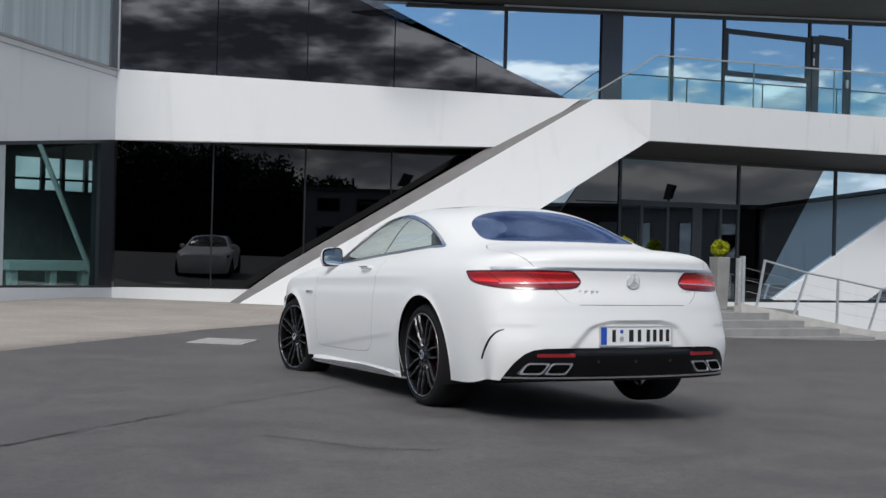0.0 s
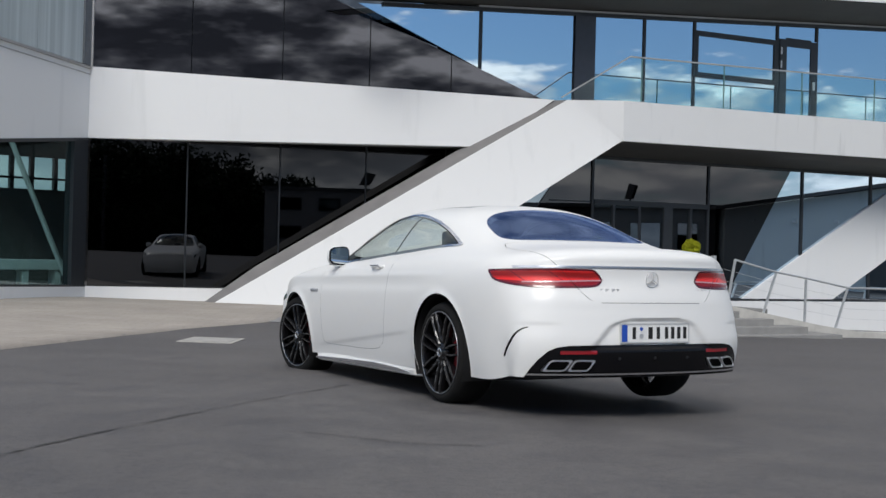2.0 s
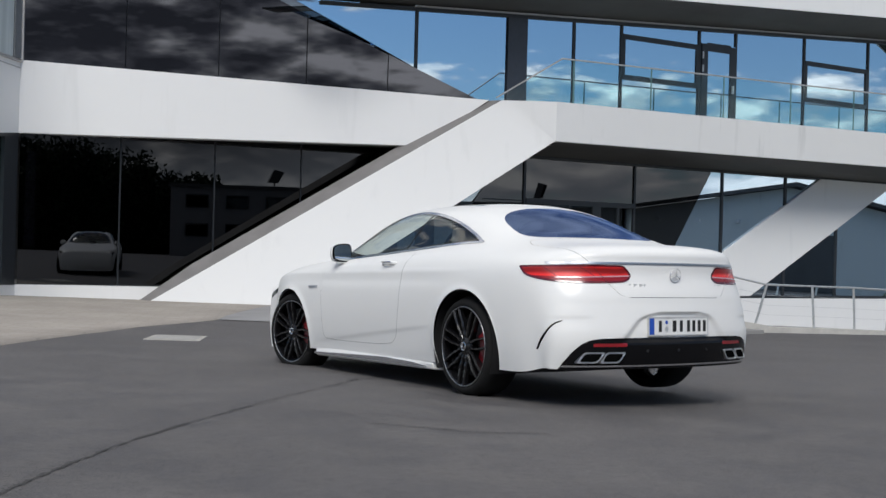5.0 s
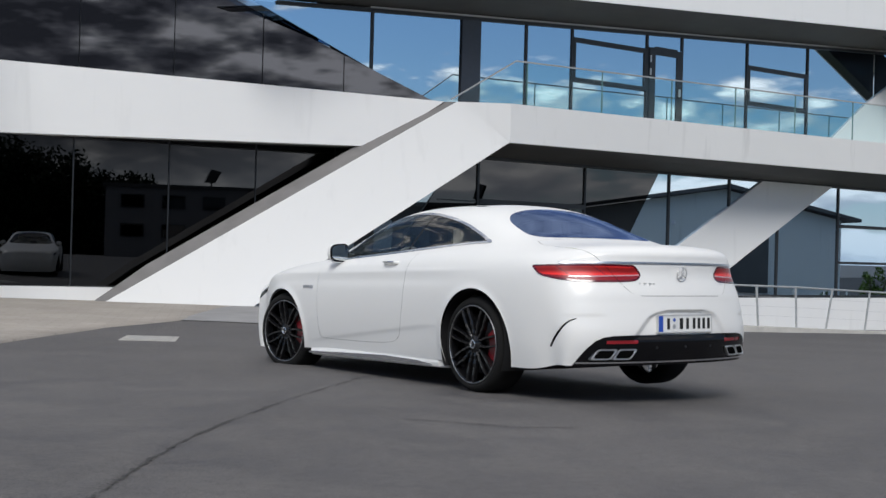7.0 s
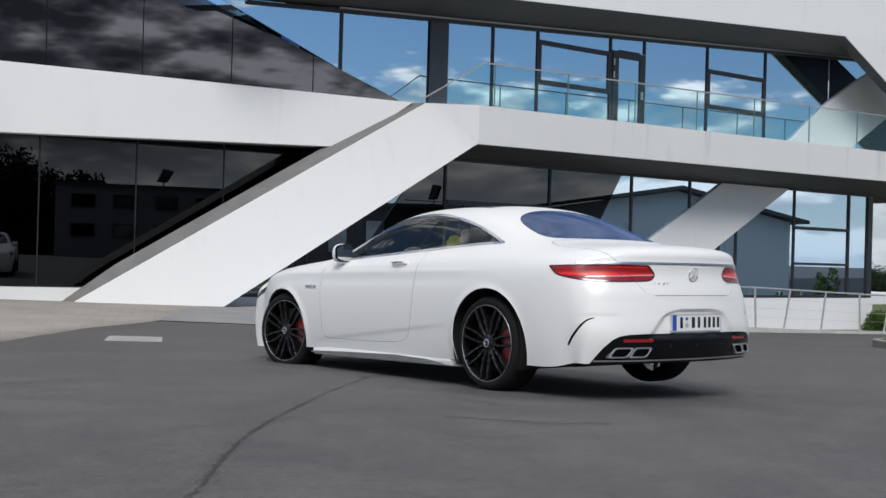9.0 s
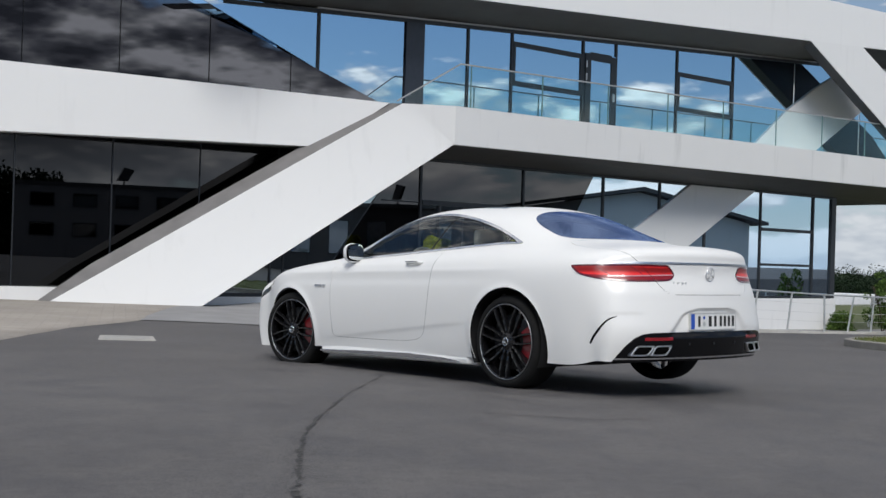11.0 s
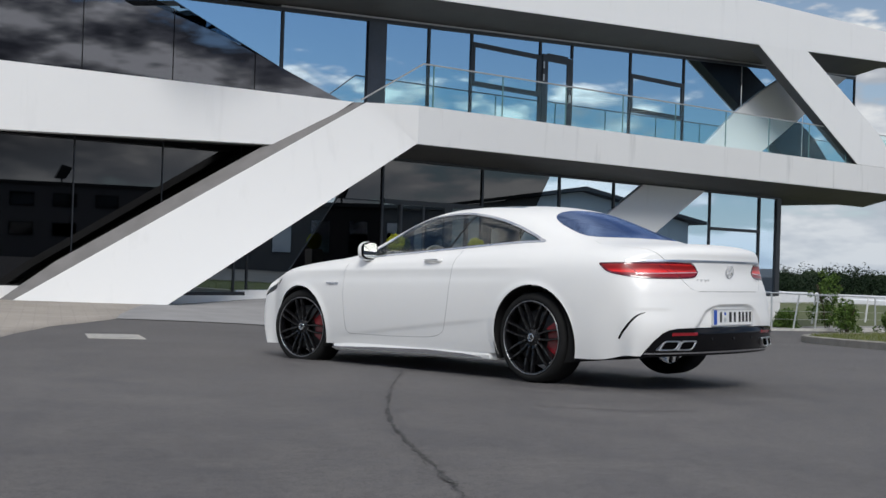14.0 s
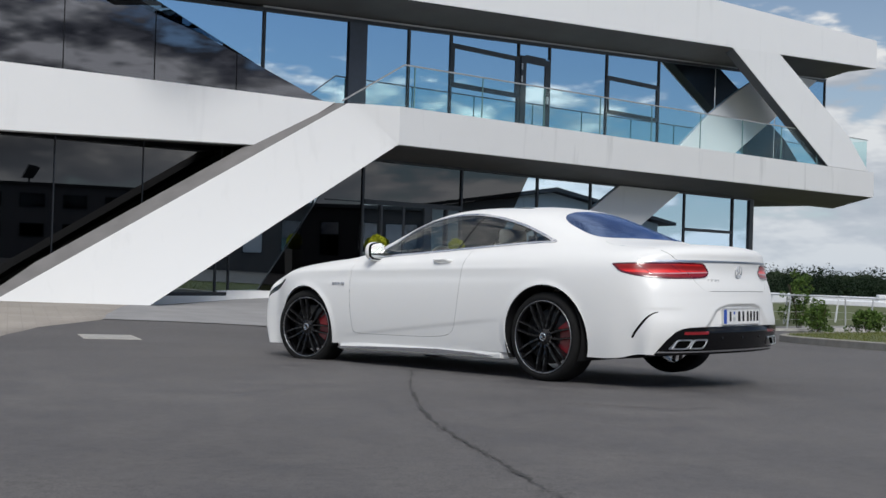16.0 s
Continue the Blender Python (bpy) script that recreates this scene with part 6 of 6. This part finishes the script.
for sd in (left, right):
    skin_part("side_window", (SIDEGLASS,), M_CARGLASS, "clear side glass", where=sd)
    skin_part("window_seal", (SEAL, PILLAR), M_PLASTIC, "black rubber seal", where=sd)
    skin_part("window_trim", (SIDETRIM,), M_BRIGHT, "bright window trim", -0.003, where=sd)
    lamp = skin_part("tail_lamp", (TAIL,), M_TAILEDGE, "red tail lamp with a dark edge", -0.003, where=sd)
    skin_part("lamp_lens", (TAILCORE,), M_TAIL, "bright red lens", -0.003, parent=lamp, where=sd)
    skin_part("lower_lens", (TAILLOW,), M_TAILLOW, "dark red lower lens", -0.003, parent=lamp, where=sd)
    skin_part("light_strip", (TAILCLEAR,), M_TAIL_CLEAR, "", -0.004, parent=lamp, where=sd)
    skin_part("reflector", (REFL,), M_REFL, "red reflector", -0.002, where=sd)
    skin_part("bumper_slit", (SLIT,), M_BLACK, "black bumper slit", 0.012, where=sd)
    skin_part("head_lamp", (HEAD,), M_CARGLASS, "clear head lamp", where=sd)
skin_part("rear_window", (REARGLASS,), M_CARREAR, "tinted rear window")
windscreen = skin_part("windscreen", (SCREEN,), M_CARGLASS)
skin_part("sunroof", (SUNROOF,), M_BLACK, "black glass roof panel")
skin_part("chrome_strip", (STRIP,), M_SATIN, "chrome boot strip", -0.004)
diffuser = skin_part("rear_diffuser", (DIFF,), M_BLACK, "gloss black lower bumper", -0.006)
skin_part("blade", (BLADE,), M_CHROME, "chrome blade", -0.012, parent=diffuser)


def ring_path(cx, cz, r, a0, a1, n):
    return [(cx + r * math.cos(lerp(a0, a1, i / n)), cz + r * math.sin(lerp(a0, a1, i / n))) for i in range(n + 1)]


# wheel housings and floor
for cx, cr in ((0.0, 0.386), (2.93, 0.378)):
    for sg in (1, -1):
        arc = ring_path(cx, 0.355, cr, radians(-28), radians(208), 40)
        verts, faces = [], []
        for x, z in arc:
            verts += [(x, sg * 0.94, z), (x, sg * 0.50, z)]
        for i in range(len(arc) - 1):
            faces.append((2 * i, 2 * i + 1, 2 * i + 3, 2 * i + 2))
        wall = [2 * i + 1 for i in range(len(arc))]
        faces.append(tuple(wall))
        raw("wheel_housing", verts, faces, M_PLASTIC, car, smooth=True)
part("floor_pan", softened(box_bm(0.42, 2.50, -0.84, 0.84, 0.15, 0.225), 0.02), M_PLASTIC, car, "black floor pan between the wheels")
part("underbody", loft([[(x, -0.64, z), (x, 0.64, z), (x, 0.64, 0.42), (x, -0.64, 0.42)] for x, z in ((-1.06, 0.262), (-0.7, 0.205), (-0.3, 0.175), (3.3, 0.16), (3.55, 0.20))]), M_PLASTIC, car, "black underbody")

for sg in (1, -1):
    for x0, x1, y0, y1 in ((-0.78, -0.41, 0.63, 0.85), (-1.02, -0.78, 0.63, 0.74)):
        part("bumper_liner", box_bm(x0, x1, min(sg * y0, sg * y1), max(sg * y0, sg * y1), 0.262, 0.46), M_PLASTIC, car, "black plastic liner inside the bumper corner")

# sills
for sg in (1, -1):
    prof = [(0.78, 0.160), (0.875, 0.150), (0.897, 0.160), (0.904, 0.19), (0.895, 0.232), (0.78, 0.24)]
    lp = []
    for x, k in ((0.415, 0.95), (0.47, 1.0), (1.0, 1.0), (1.8, 1.0), (2.46, 1.0), (2.56, 0.93)):
        lp.append([(x, sg * y * k, z) for y, z in prof])
    sill = part("sill", loft(lp), M_PAINT, car, "white sill")
    bl = []
    for x, h, o in ((0.55, 0.004, 0.905), (0.75, 0.024, 0.913), (1.2, 0.038, 0.917), (1.9, 0.028, 0.917), (2.48, 0.014, 0.913)):
        bl.append([(x, sg * (o - 0.02), 0.168), (x, sg * o, 0.170), (x, sg * o, 0.170 + h), (x, sg * (o - 0.02), 0.174 + h)])
    part("sill_blade", loft(bl), M_CHROME, sill, "bright metal sill insert")


# wheels: lathe tyre, rim with seven forked spokes
def lathe(profile, n, sg, mat_smooth=True):
    loops = []
    for k in range(n):
        a = 2 * math.pi * k / n
        loops.append([(r * math.cos(a), y * sg, r * math.sin(a)) for r, y in profile])
    verts, faces = [], []
    m = len(profile)
    for lp in loops:
        verts += lp
    for k in range(n):
        b = ((k + 1) % n) * m
        for i in range(m - 1):
            q = (k * m + i, k * m + i + 1, b + i + 1, b + i)
            faces.append(q if sg > 0 else q[::-1])
    return verts, faces


def bar_on_wheel(r0, a0, r1, a1, y0, y1, w0, w1, depth):
    """A tapering spoke from polar place 0 to 1 on the wheel's face."""
    p0 = Vector((r0 * math.cos(a0), y0, r0 * math.sin(a0)))
    p1 = Vector((r1 * math.cos(a1), y1, r1 * math.sin(a1)))
    t = (p1 - p0).normalized()
    s = t.cross(Vector((0, 1, 0))).normalized()
    lo = []
    for p, w in ((p0, w0), ((p0 + p1) / 2 + Vector((0, 0.004, 0)), (w0 + w1) / 2), (p1, w1)):
        lo.append([p - s * w, p - s * w * 0.55 + Vector((0, 0.010, 0)), p + s * w * 0.55 + Vector((0, 0.010, 0)), p + s * w, p + s * w * 0.8 - Vector((0, depth, 0)), p - s * w * 0.8 - Vector((0, depth, 0))])
    return lo


def joined(list_of_lofts, flip=1):
    bm = bmesh.new()
    for loops in list_of_lofts:
        vs = [[bm.verts.new((p[0], p[1] * flip, p[2])) for p in lp] for lp in loops]
        n = len(loops[0])
        for a, b in zip(vs, vs[1:]):
            for i in range(n):
                bm.faces.new((a[i], a[(i + 1) % n], b[(i + 1) % n], b[i]))
        bm.faces.new(vs[0][::-1])
        bm.faces.new(vs[-1])
    return bm


def wheel(x, y, sg, turn=0.0, spin=0.0, hub_z=0.348, grow=1.0):
    """Wheel under the car; y is its outer face."""
    w = raw("wheel", *lathe([(0.283, -0.004), (0.296, 0.003), (0.312, 0.002), (0.332 * grow, -0.010), (0.3455 * grow, -0.036), (0.3495 * grow, -0.07), (0.3495 * grow, -0.20), (0.3455 * grow, -0.236), (0.325, -0.265), (0.283, -0.27)], 72, sg), M_RUBBER, car, "wide low-profile tyre on a black alloy", smooth=True)
    w.matrix_basis = pose(x, y * sg, hub_z, 0, 0, turn) @ pose(0, 0, 0, 0, spin, 0)
    raw("rim", *lathe([(0.268, -0.008), (0.277, 0.0), (0.284, -0.003), (0.284, -0.25), (0.272, -0.25), (0.264, -0.10), (0.262, -0.03), (0.268, -0.008)], 72, sg), M_RIM, w, "black alloy rim", smooth=True)
    raw("rim_edge", *lathe([(0.2765, 0.001), (0.2785, 0.004), (0.2815, 0.003), (0.2835, -0.001), (0.2765, 0.001)], 72, sg), M_RIMEDGE, w, "bright turned rim edge", smooth=True)
    for k in range(7):
        a = 2 * math.pi * (k + 0.25) / 7
        parts_ = []
        for e in (-1, 1):
            parts_.append(bar_on_wheel(0.056, a + e * 0.30, 0.112, a + e * 0.235, -0.026, -0.020, 0.0125, 0.0100, 0.034))
            parts_.append(bar_on_wheel(0.110, a + e * 0.238, 0.168, a + e * 0.200, -0.020, -0.012, 0.0110, 0.0100, 0.034))
            parts_.append(bar_on_wheel(0.166, a + e * 0.201, 0.274, a + e * 0.122, -0.012, -0.005, 0.0100, 0.0090, 0.030))
        part("spoke", joined(parts_, sg), M_RIM, w)
    raw("hub", *lathe([(0.0, -0.002), (0.030, -0.002), (0.034, -0.008), (0.062, -0.014), (0.075, -0.03), (0.075, -0.08)], 40, sg), M_RIM, w, smooth=True)
    cap = raw("hub_cap", *lathe([(0.024, 0.0), (0.028, 0.003), (0.031, 0.0)], 32, sg), M_CHROME, w, "chrome hub emblem", smooth=True)
    part("emblem_bar", joined([bar_on_wheel(0.0, radians(q), 0.026, radians(q), 0.0, 0.0, 0.004, 0.0015, 0.004) for q in (90, 210, 330)], sg), M_CHROME, cap)
    for k in range(5):
        a = 2 * math.pi * k / 5
        part("wheel_bolt", joined([[[(0.053 * math.cos(a) + 0.008 * math.cos(b), yy, 0.053 * math.sin(a) + 0.008 * math.sin(b)) for b in [i * math.pi / 3 for i in range(6)]] for yy in (-0.02, -0.006)]], sg), M_PLASTIC, w)
    raw("brake_disc", *lathe([(0.07, -0.085), (0.208, -0.085), (0.211, -0.09), (0.211, -0.115), (0.07, -0.115)], 48, sg), M_DISC, w, "steel brake disc", smooth=True)
    # caliper sits behind the hub
    cal = []
    for t in np.linspace(radians(-32), radians(32), 7):
        r0, r1 = 0.135, 0.245
        cal.append([(rr * math.cos(t + math.pi) * (1 if x < 1 else 1), yy, rr * math.sin(t + math.pi)) for rr, yy in ((r0, -0.055), (r1 - 0.02, -0.05), (r1, -0.06), (r1, -0.14), (r0, -0.14))])
    c = part("caliper", joined([cal], sg), M_RED, w, "red brake caliper")
    c.matrix_basis = pose(0, 0, 0, 0, -spin, 0)
    return w


wheel(0.0, 0.932, 1, spin=-5.7)
wheel(2.93, 0.935, 1, turn=11.0, spin=-18, grow=1.02)
wheel(-0.02, 0.992, -1, spin=40, grow=1.02)
wheel(2.93, 0.930, -1, turn=10.0, spin=5)

# exhaust tips
def surf_x(y, z):
    """Rear skin's x at a place on it."""
    q = np.hypot(SV[:, 1] - y, SV[:, 2] - z) + np.where(SV[:, 0] < -0.7, 0, 9)
    k = np.argsort(q)[:6]
    return float(SV[k, 0].mean())


def tip(yc, zc, w, h, slant):
    """Parallelogram pipe end with a thin bright rim, flush with the bumper; a near-black plug stands in for the shaded
    bore.
    """
    xa, xb = surf_x(yc - w / 2, zc), surf_x(yc + w / 2, zc)
    def outline(g, x):
        pts = []
        for sy, sz in ((-1, -1), (1, -1), (1, 1), (-1, 1)):
            for da in range(4):
                a = math.atan2(sz, sy) - math.pi / 4 + da * math.pi / 6
                r = 0.016
                zz = sz * (h / 2 - r - g) + r * math.sin(a)
                yy = slant * zz + sy * (w / 2 - r - g) + r * math.cos(a)
                pts.append((lerp(xa, xb, yy / w + 0.5) - 0.026 + x, yc + yy, zc + zz))
        return pts
    t = part("exhaust_tip", loft([outline(0.0, 0.05), outline(0.0, 0.004), outline(0.002, 0.0), outline(0.009, 0.0), outline(0.011, 0.004)], cap=False), M_TIP, car, "chrome exhaust tip", smooth=False)
    # shallow plug just behind the rim, coloured like a deep dark bore
    part("tip_bore", loft([outline(0.0105, 0.004), outline(0.014, 0.008)]), M_VOID, t)


for sg in (1, -1):
    tip(sg * 0.662, 0.320, 0.132, 0.072, sg * -0.75)
    tip(sg * 0.520, 0.320, 0.132, 0.072, sg * -0.75)
for y0 in (0.27, 0.01, -0.25):
    near = (np.abs(SV[:, 1] - y0) < 0.04) & (np.abs(SV[:, 2] - 0.362) < 0.04) & (SV[:, 0] < -0.9)
    xs_ = float(SV[near, 0].mean())
    part("parking_sensor", tube_bm([(xs_ + 0.012, y0, 0.362), (xs_ - 0.010, y0, 0.362)], 0.010, 10), M_PLASTIC, diffuser, "round parking sensor")

# number plate: white with blue end, characters as bars
plate = part("number_plate", softened(box_bm(-1.186, -1.160, -0.26, 0.26, 0.462, 0.574), 0.003), M_PLATE, car, "white number plate with blue end band")
part("blue_band", box_bm(-1.188, -1.1855, 0.215, 0.257, 0.465, 0.571), M_PLATEBLUE, plate)
part("plate_frame", joined([[[(-1.189, y0, z0), (-1.189, y1, z0), (-1.178, y1, z0), (-1.178, y0, z0)], [(-1.189, y0, z1), (-1.189, y1, z1), (-1.178, y1, z1), (-1.178, y0, z1)]] for y0, y1, z0, z1 in ((-0.266, 0.266, 0.572, 0.580), (-0.266, 0.266, 0.456, 0.464), (0.258, 0.266, 0.464, 0.572), (-0.266, -0.258, 0.464, 0.572))]), M_BADGE, plate)
for y0, w in ((0.165, 0.040), (0.040, 0.050), (-0.020, 0.040), (-0.085, 0.040), (-0.133, 0.040), (-0.181, 0.040), (-0.229, 0.040)):
    part("character_bar", box_bm(-1.188, -1.1855, y0 - w * 0.36, y0 + w * 0.36 - 0.004, 0.482, 0.556), M_INK, plate)
part("plate_seal", tube_bm([(-1.186, 0.108, 0.50), (-1.1885, 0.108, 0.50)], 0.016, 12), M_STEEL, plate)
part("plate_seal", tube_bm([(-1.186, 0.108, 0.545), (-1.1885, 0.108, 0.545)], 0.012, 12), M_PLATEBLUE, plate)

# boot emblem (plain ring with three bars) and badge bars
emb = raw("emblem_ring", *lathe([(0.0435, 0.0), (0.046, 0.005), (0.0485, 0.0), (0.046, -0.003), (0.0435, 0.0)], 40, 1), M_TIP, car, "chrome ring emblem", smooth=True)
emb.matrix_basis = pose(-1.166, 0.012, 0.853, 0, 0, 90) @ pose(0, 0, 0, -8, 0, 0)
part("emblem_bar", joined([bar_on_wheel(0.0, radians(q), 0.045, radians(q), 0.0, 0.0, 0.0042, 0.0012, 0.003) for q in (90, 210, 330)]), M_TIP, emb)
for y0, w in ((0.365, 0.03), (0.33, 0.035), (0.29, 0.03), (0.26, 0.02), (-0.385, 0.022), (-0.425, 0.024), (-0.453, 0.024)):
    near = (np.abs(SV[:, 1] - y0) < 0.03) & (np.abs(SV[:, 2] - 0.783) < 0.03) & (SV[:, 0] < -0.9)
    xs_ = float(SV[near, 0].mean())
    part("badge_bar", box_bm(xs_ - 0.002, xs_ + 0.012, y0 - w * 0.4, y0 + w * 0.4, 0.772, 0.795), M_BADGE, car)
for x0, w in ((2.42, 0.035), (2.38, 0.035), (2.34, 0.03), (2.29, 0.05)):
    part("badge_bar", box_bm(x0 - w * 0.4 + 0.08, x0 + w * 0.4 + 0.08, 0.948, 0.9625, 0.752, 0.774), M_SATIN, car)

# door handles and mirrors
for sg, dr in ((1, door_l), (-1, door_r)):
    hb = joined([[[(1.215 - t * 0.215, sg * (0.913 + 0.030 * math.sin(math.pi * t) ** 0.5 + 0.010 * q[0]), 0.951 + 0.0125 * q[1]) for q in [(math.cos(b), math.sin(b)) for b in [i * math.pi / 4 for i in range(8)]]] for t in np.linspace(0, 1, 9)]])
    part("door_handle", hb, M_PAINT, dr, "body-coloured door handle", smooth=True)
    part("handle_strip", tube_bm([(1.19, sg * 0.949, 0.961), (1.11, sg * 0.9545, 0.961), (1.03, sg * 0.949, 0.961)], 0.004, 6), M_CHROME, dr)


def mirror(sg):
    def shell(cx, cy, cz, ax, ay, az, n=14, m=20, front=True):
        loops = []
        for i in range(1, n):
            th = math.pi * i / n
            loops.append([(cx - ax * math.cos(th) * (1.0 if math.cos(th) > 0 else 1.0), cy + ay * math.copysign(abs(math.sin(th) * math.cos(p)) ** 0.8, math.cos(p)), cz + az * math.copysign(abs(math.sin(th) * math.sin(p)) ** 0.8, math.sin(p))) for p in [2 * math.pi * k / m for k in range(m)]])
        return loft(loops)
    bm = shell(1.985, sg * 0.908, 1.048, 0.060, 0.097, 0.086)
    bmesh.ops.bisect_plane(bm, geom=list(bm.verts) + list(bm.edges) + list(bm.faces), plane_co=(1.958, 0, 0), plane_no=(-1, 0, 0), clear_outer=True)
    hs = part("door_mirror", bm, M_PAINT, car, "white door mirror with a black face frame", smooth=True)

    def face(ky, kz, x):
        out = []
        for k in range(28):
            p = 2 * math.pi * k / 28
            cy, cz = math.copysign(abs(math.cos(p)) ** 0.55, math.cos(p)), math.copysign(abs(math.sin(p)) ** 0.55, math.sin(p))
            out.append((x, sg * (0.911 + ky * cy), 1.052 + kz * cz * (1.0 - 0.12 * cy)))
        return out
    part("mirror_edge", joined([[face(0.083, 0.070, 1.975), face(0.090, 0.077, 1.958), face(0.088, 0.075, 1.946), face(0.082, 0.068, 1.944)]]), M_BLACK, hs, "black face frame")
    part("mirror_trim", tube_bm([(x, sg * (0.911 + 0.087 * c), 1.052 - 0.081 + 0.012 * c * c) for x, c in ((1.962, -0.9), (1.958, -0.4), (1.956, 0.0), (1.958, 0.4), (1.962, 0.9))], 0.007, 6), M_CHROME, hs)
    part("mirror_glass", joined([[face(0.080, 0.066, 1.9435), face(0.080, 0.066, 1.940)]]), plain("mirror_silver" if sg > 0 else "mirror_silver_b", (0.66, 0.69, 0.68), 0.03, metal=1.0, vary=0.03), hs, "silvered mirror glass")
    part("mirror_foot", joined([[[(2.00 + dx, sg * y, z) for dx, z in ((-0.04, z0), (0.05, z0), (0.045, z0 + 0.03), (-0.03, z0 + 0.03))] for y, z0 in ((0.80, 0.965), (0.86, 0.968), (0.91, 0.985))]]), M_BLACK, hs)


mirror(1)
mirror(-1)

# cabin
part("cabin_floor", softened(box_bm(-0.2, 2.3, -0.72, 0.72, 0.24, 0.34), 0.02), M_CABIN, car)
part("dashboard", softened(box_bm(1.72, 2.25, -0.72, 0.72, 0.62, 0.955), 0.05, 3), M_CABIN, car, "black dashboard")
part("parcel_shelf", softened(box_bm(-0.35, 0.12, -0.62, 0.62, 0.85, 1.045), 0.03, 2), M_CABIN, car)
for sg in (1, -1):
    part("door_card", softened(box_bm(0.15, 2.2, min(sg * 0.74, sg * 0.80), max(sg * 0.74, sg * 0.80), 0.34, 0.985), 0.015), M_CABIN, car)


def seat(x, y, rear=False):
    k = 0.86 if rear else 1.0
    def cushion(loops, name, parent, lab=""):
        bm = loft(loops)
        return part(name, bm, M_CREAM, parent, lab, smooth=True)
    def oval(cx, cz, hx, hz, yy):
        return [(cx + hx * math.copysign(abs(math.cos(a)) ** 0.6, math.cos(a)), yy, cz + hz * math.copysign(abs(math.sin(a)) ** 0.6, math.sin(a))) for a in [2 * math.pi * i / 20 for i in range(20)]]
    s = cushion([oval(x, 0.50, 0.26 * e, 0.09 * e, y + d) for d, e in ((-0.25, 0.7), (-0.22, 1.0), (0.0, 0.93), (0.22, 1.0), (0.25, 0.7))], "seat", car, "cream leather seat")
    b = cushion([[(px - (pz - 0.5) * 0.32, py, pz) for px, py, pz in oval(x - 0.24, 0.80, 0.07 * e, 0.30 * k * (0.9 + 0.1 * e), y + d)] for d, e in ((-0.25, 0.6), (-0.21, 1.0), (0.0, 0.8), (0.21, 1.0), (0.25, 0.6))], "backrest", s)
    h = cushion([oval(x - 0.44, 1.145 if not rear else 1.07, 0.055 * e, 0.085 * (0.8 + 0.2 * e), y + d) for d, e in ((-0.14, 0.6), (-0.11, 1.0), (0.11, 1.0), (0.14, 0.6))], "headrest", s)


for yy in (0.36, -0.36):
    seat(1.25, yy)
    seat(0.42, yy, True)
wheel_path = [(1.62 + 0.06 * math.sin(a), 0.36 + 0.18 * math.cos(a), 0.93 + 0.165 * math.sin(a)) for a in [2 * math.pi * i / 28 for i in range(29)]]
sw = part("steering_wheel", tube_bm(wheel_path, 0.016, 8), M_CREAM, car, "leather steering wheel", smooth=True)
part("steering_hub", softened(box_bm(1.61, 1.68, 0.28, 0.44, 0.87, 0.97), 0.015, 2), M_CABIN, sw)

CF = Vector((-1.214, 2.684, -0.109)).normalized()
CL = Vector((0, 0, 1)).cross(CF).normalized()
CU = CF.cross(CL)
_m = Matrix((CF, CL, CU)).transposed().to_4x4()
_m.translation = (0.728, 8.1225, -0.0145)
car.matrix_world = _m
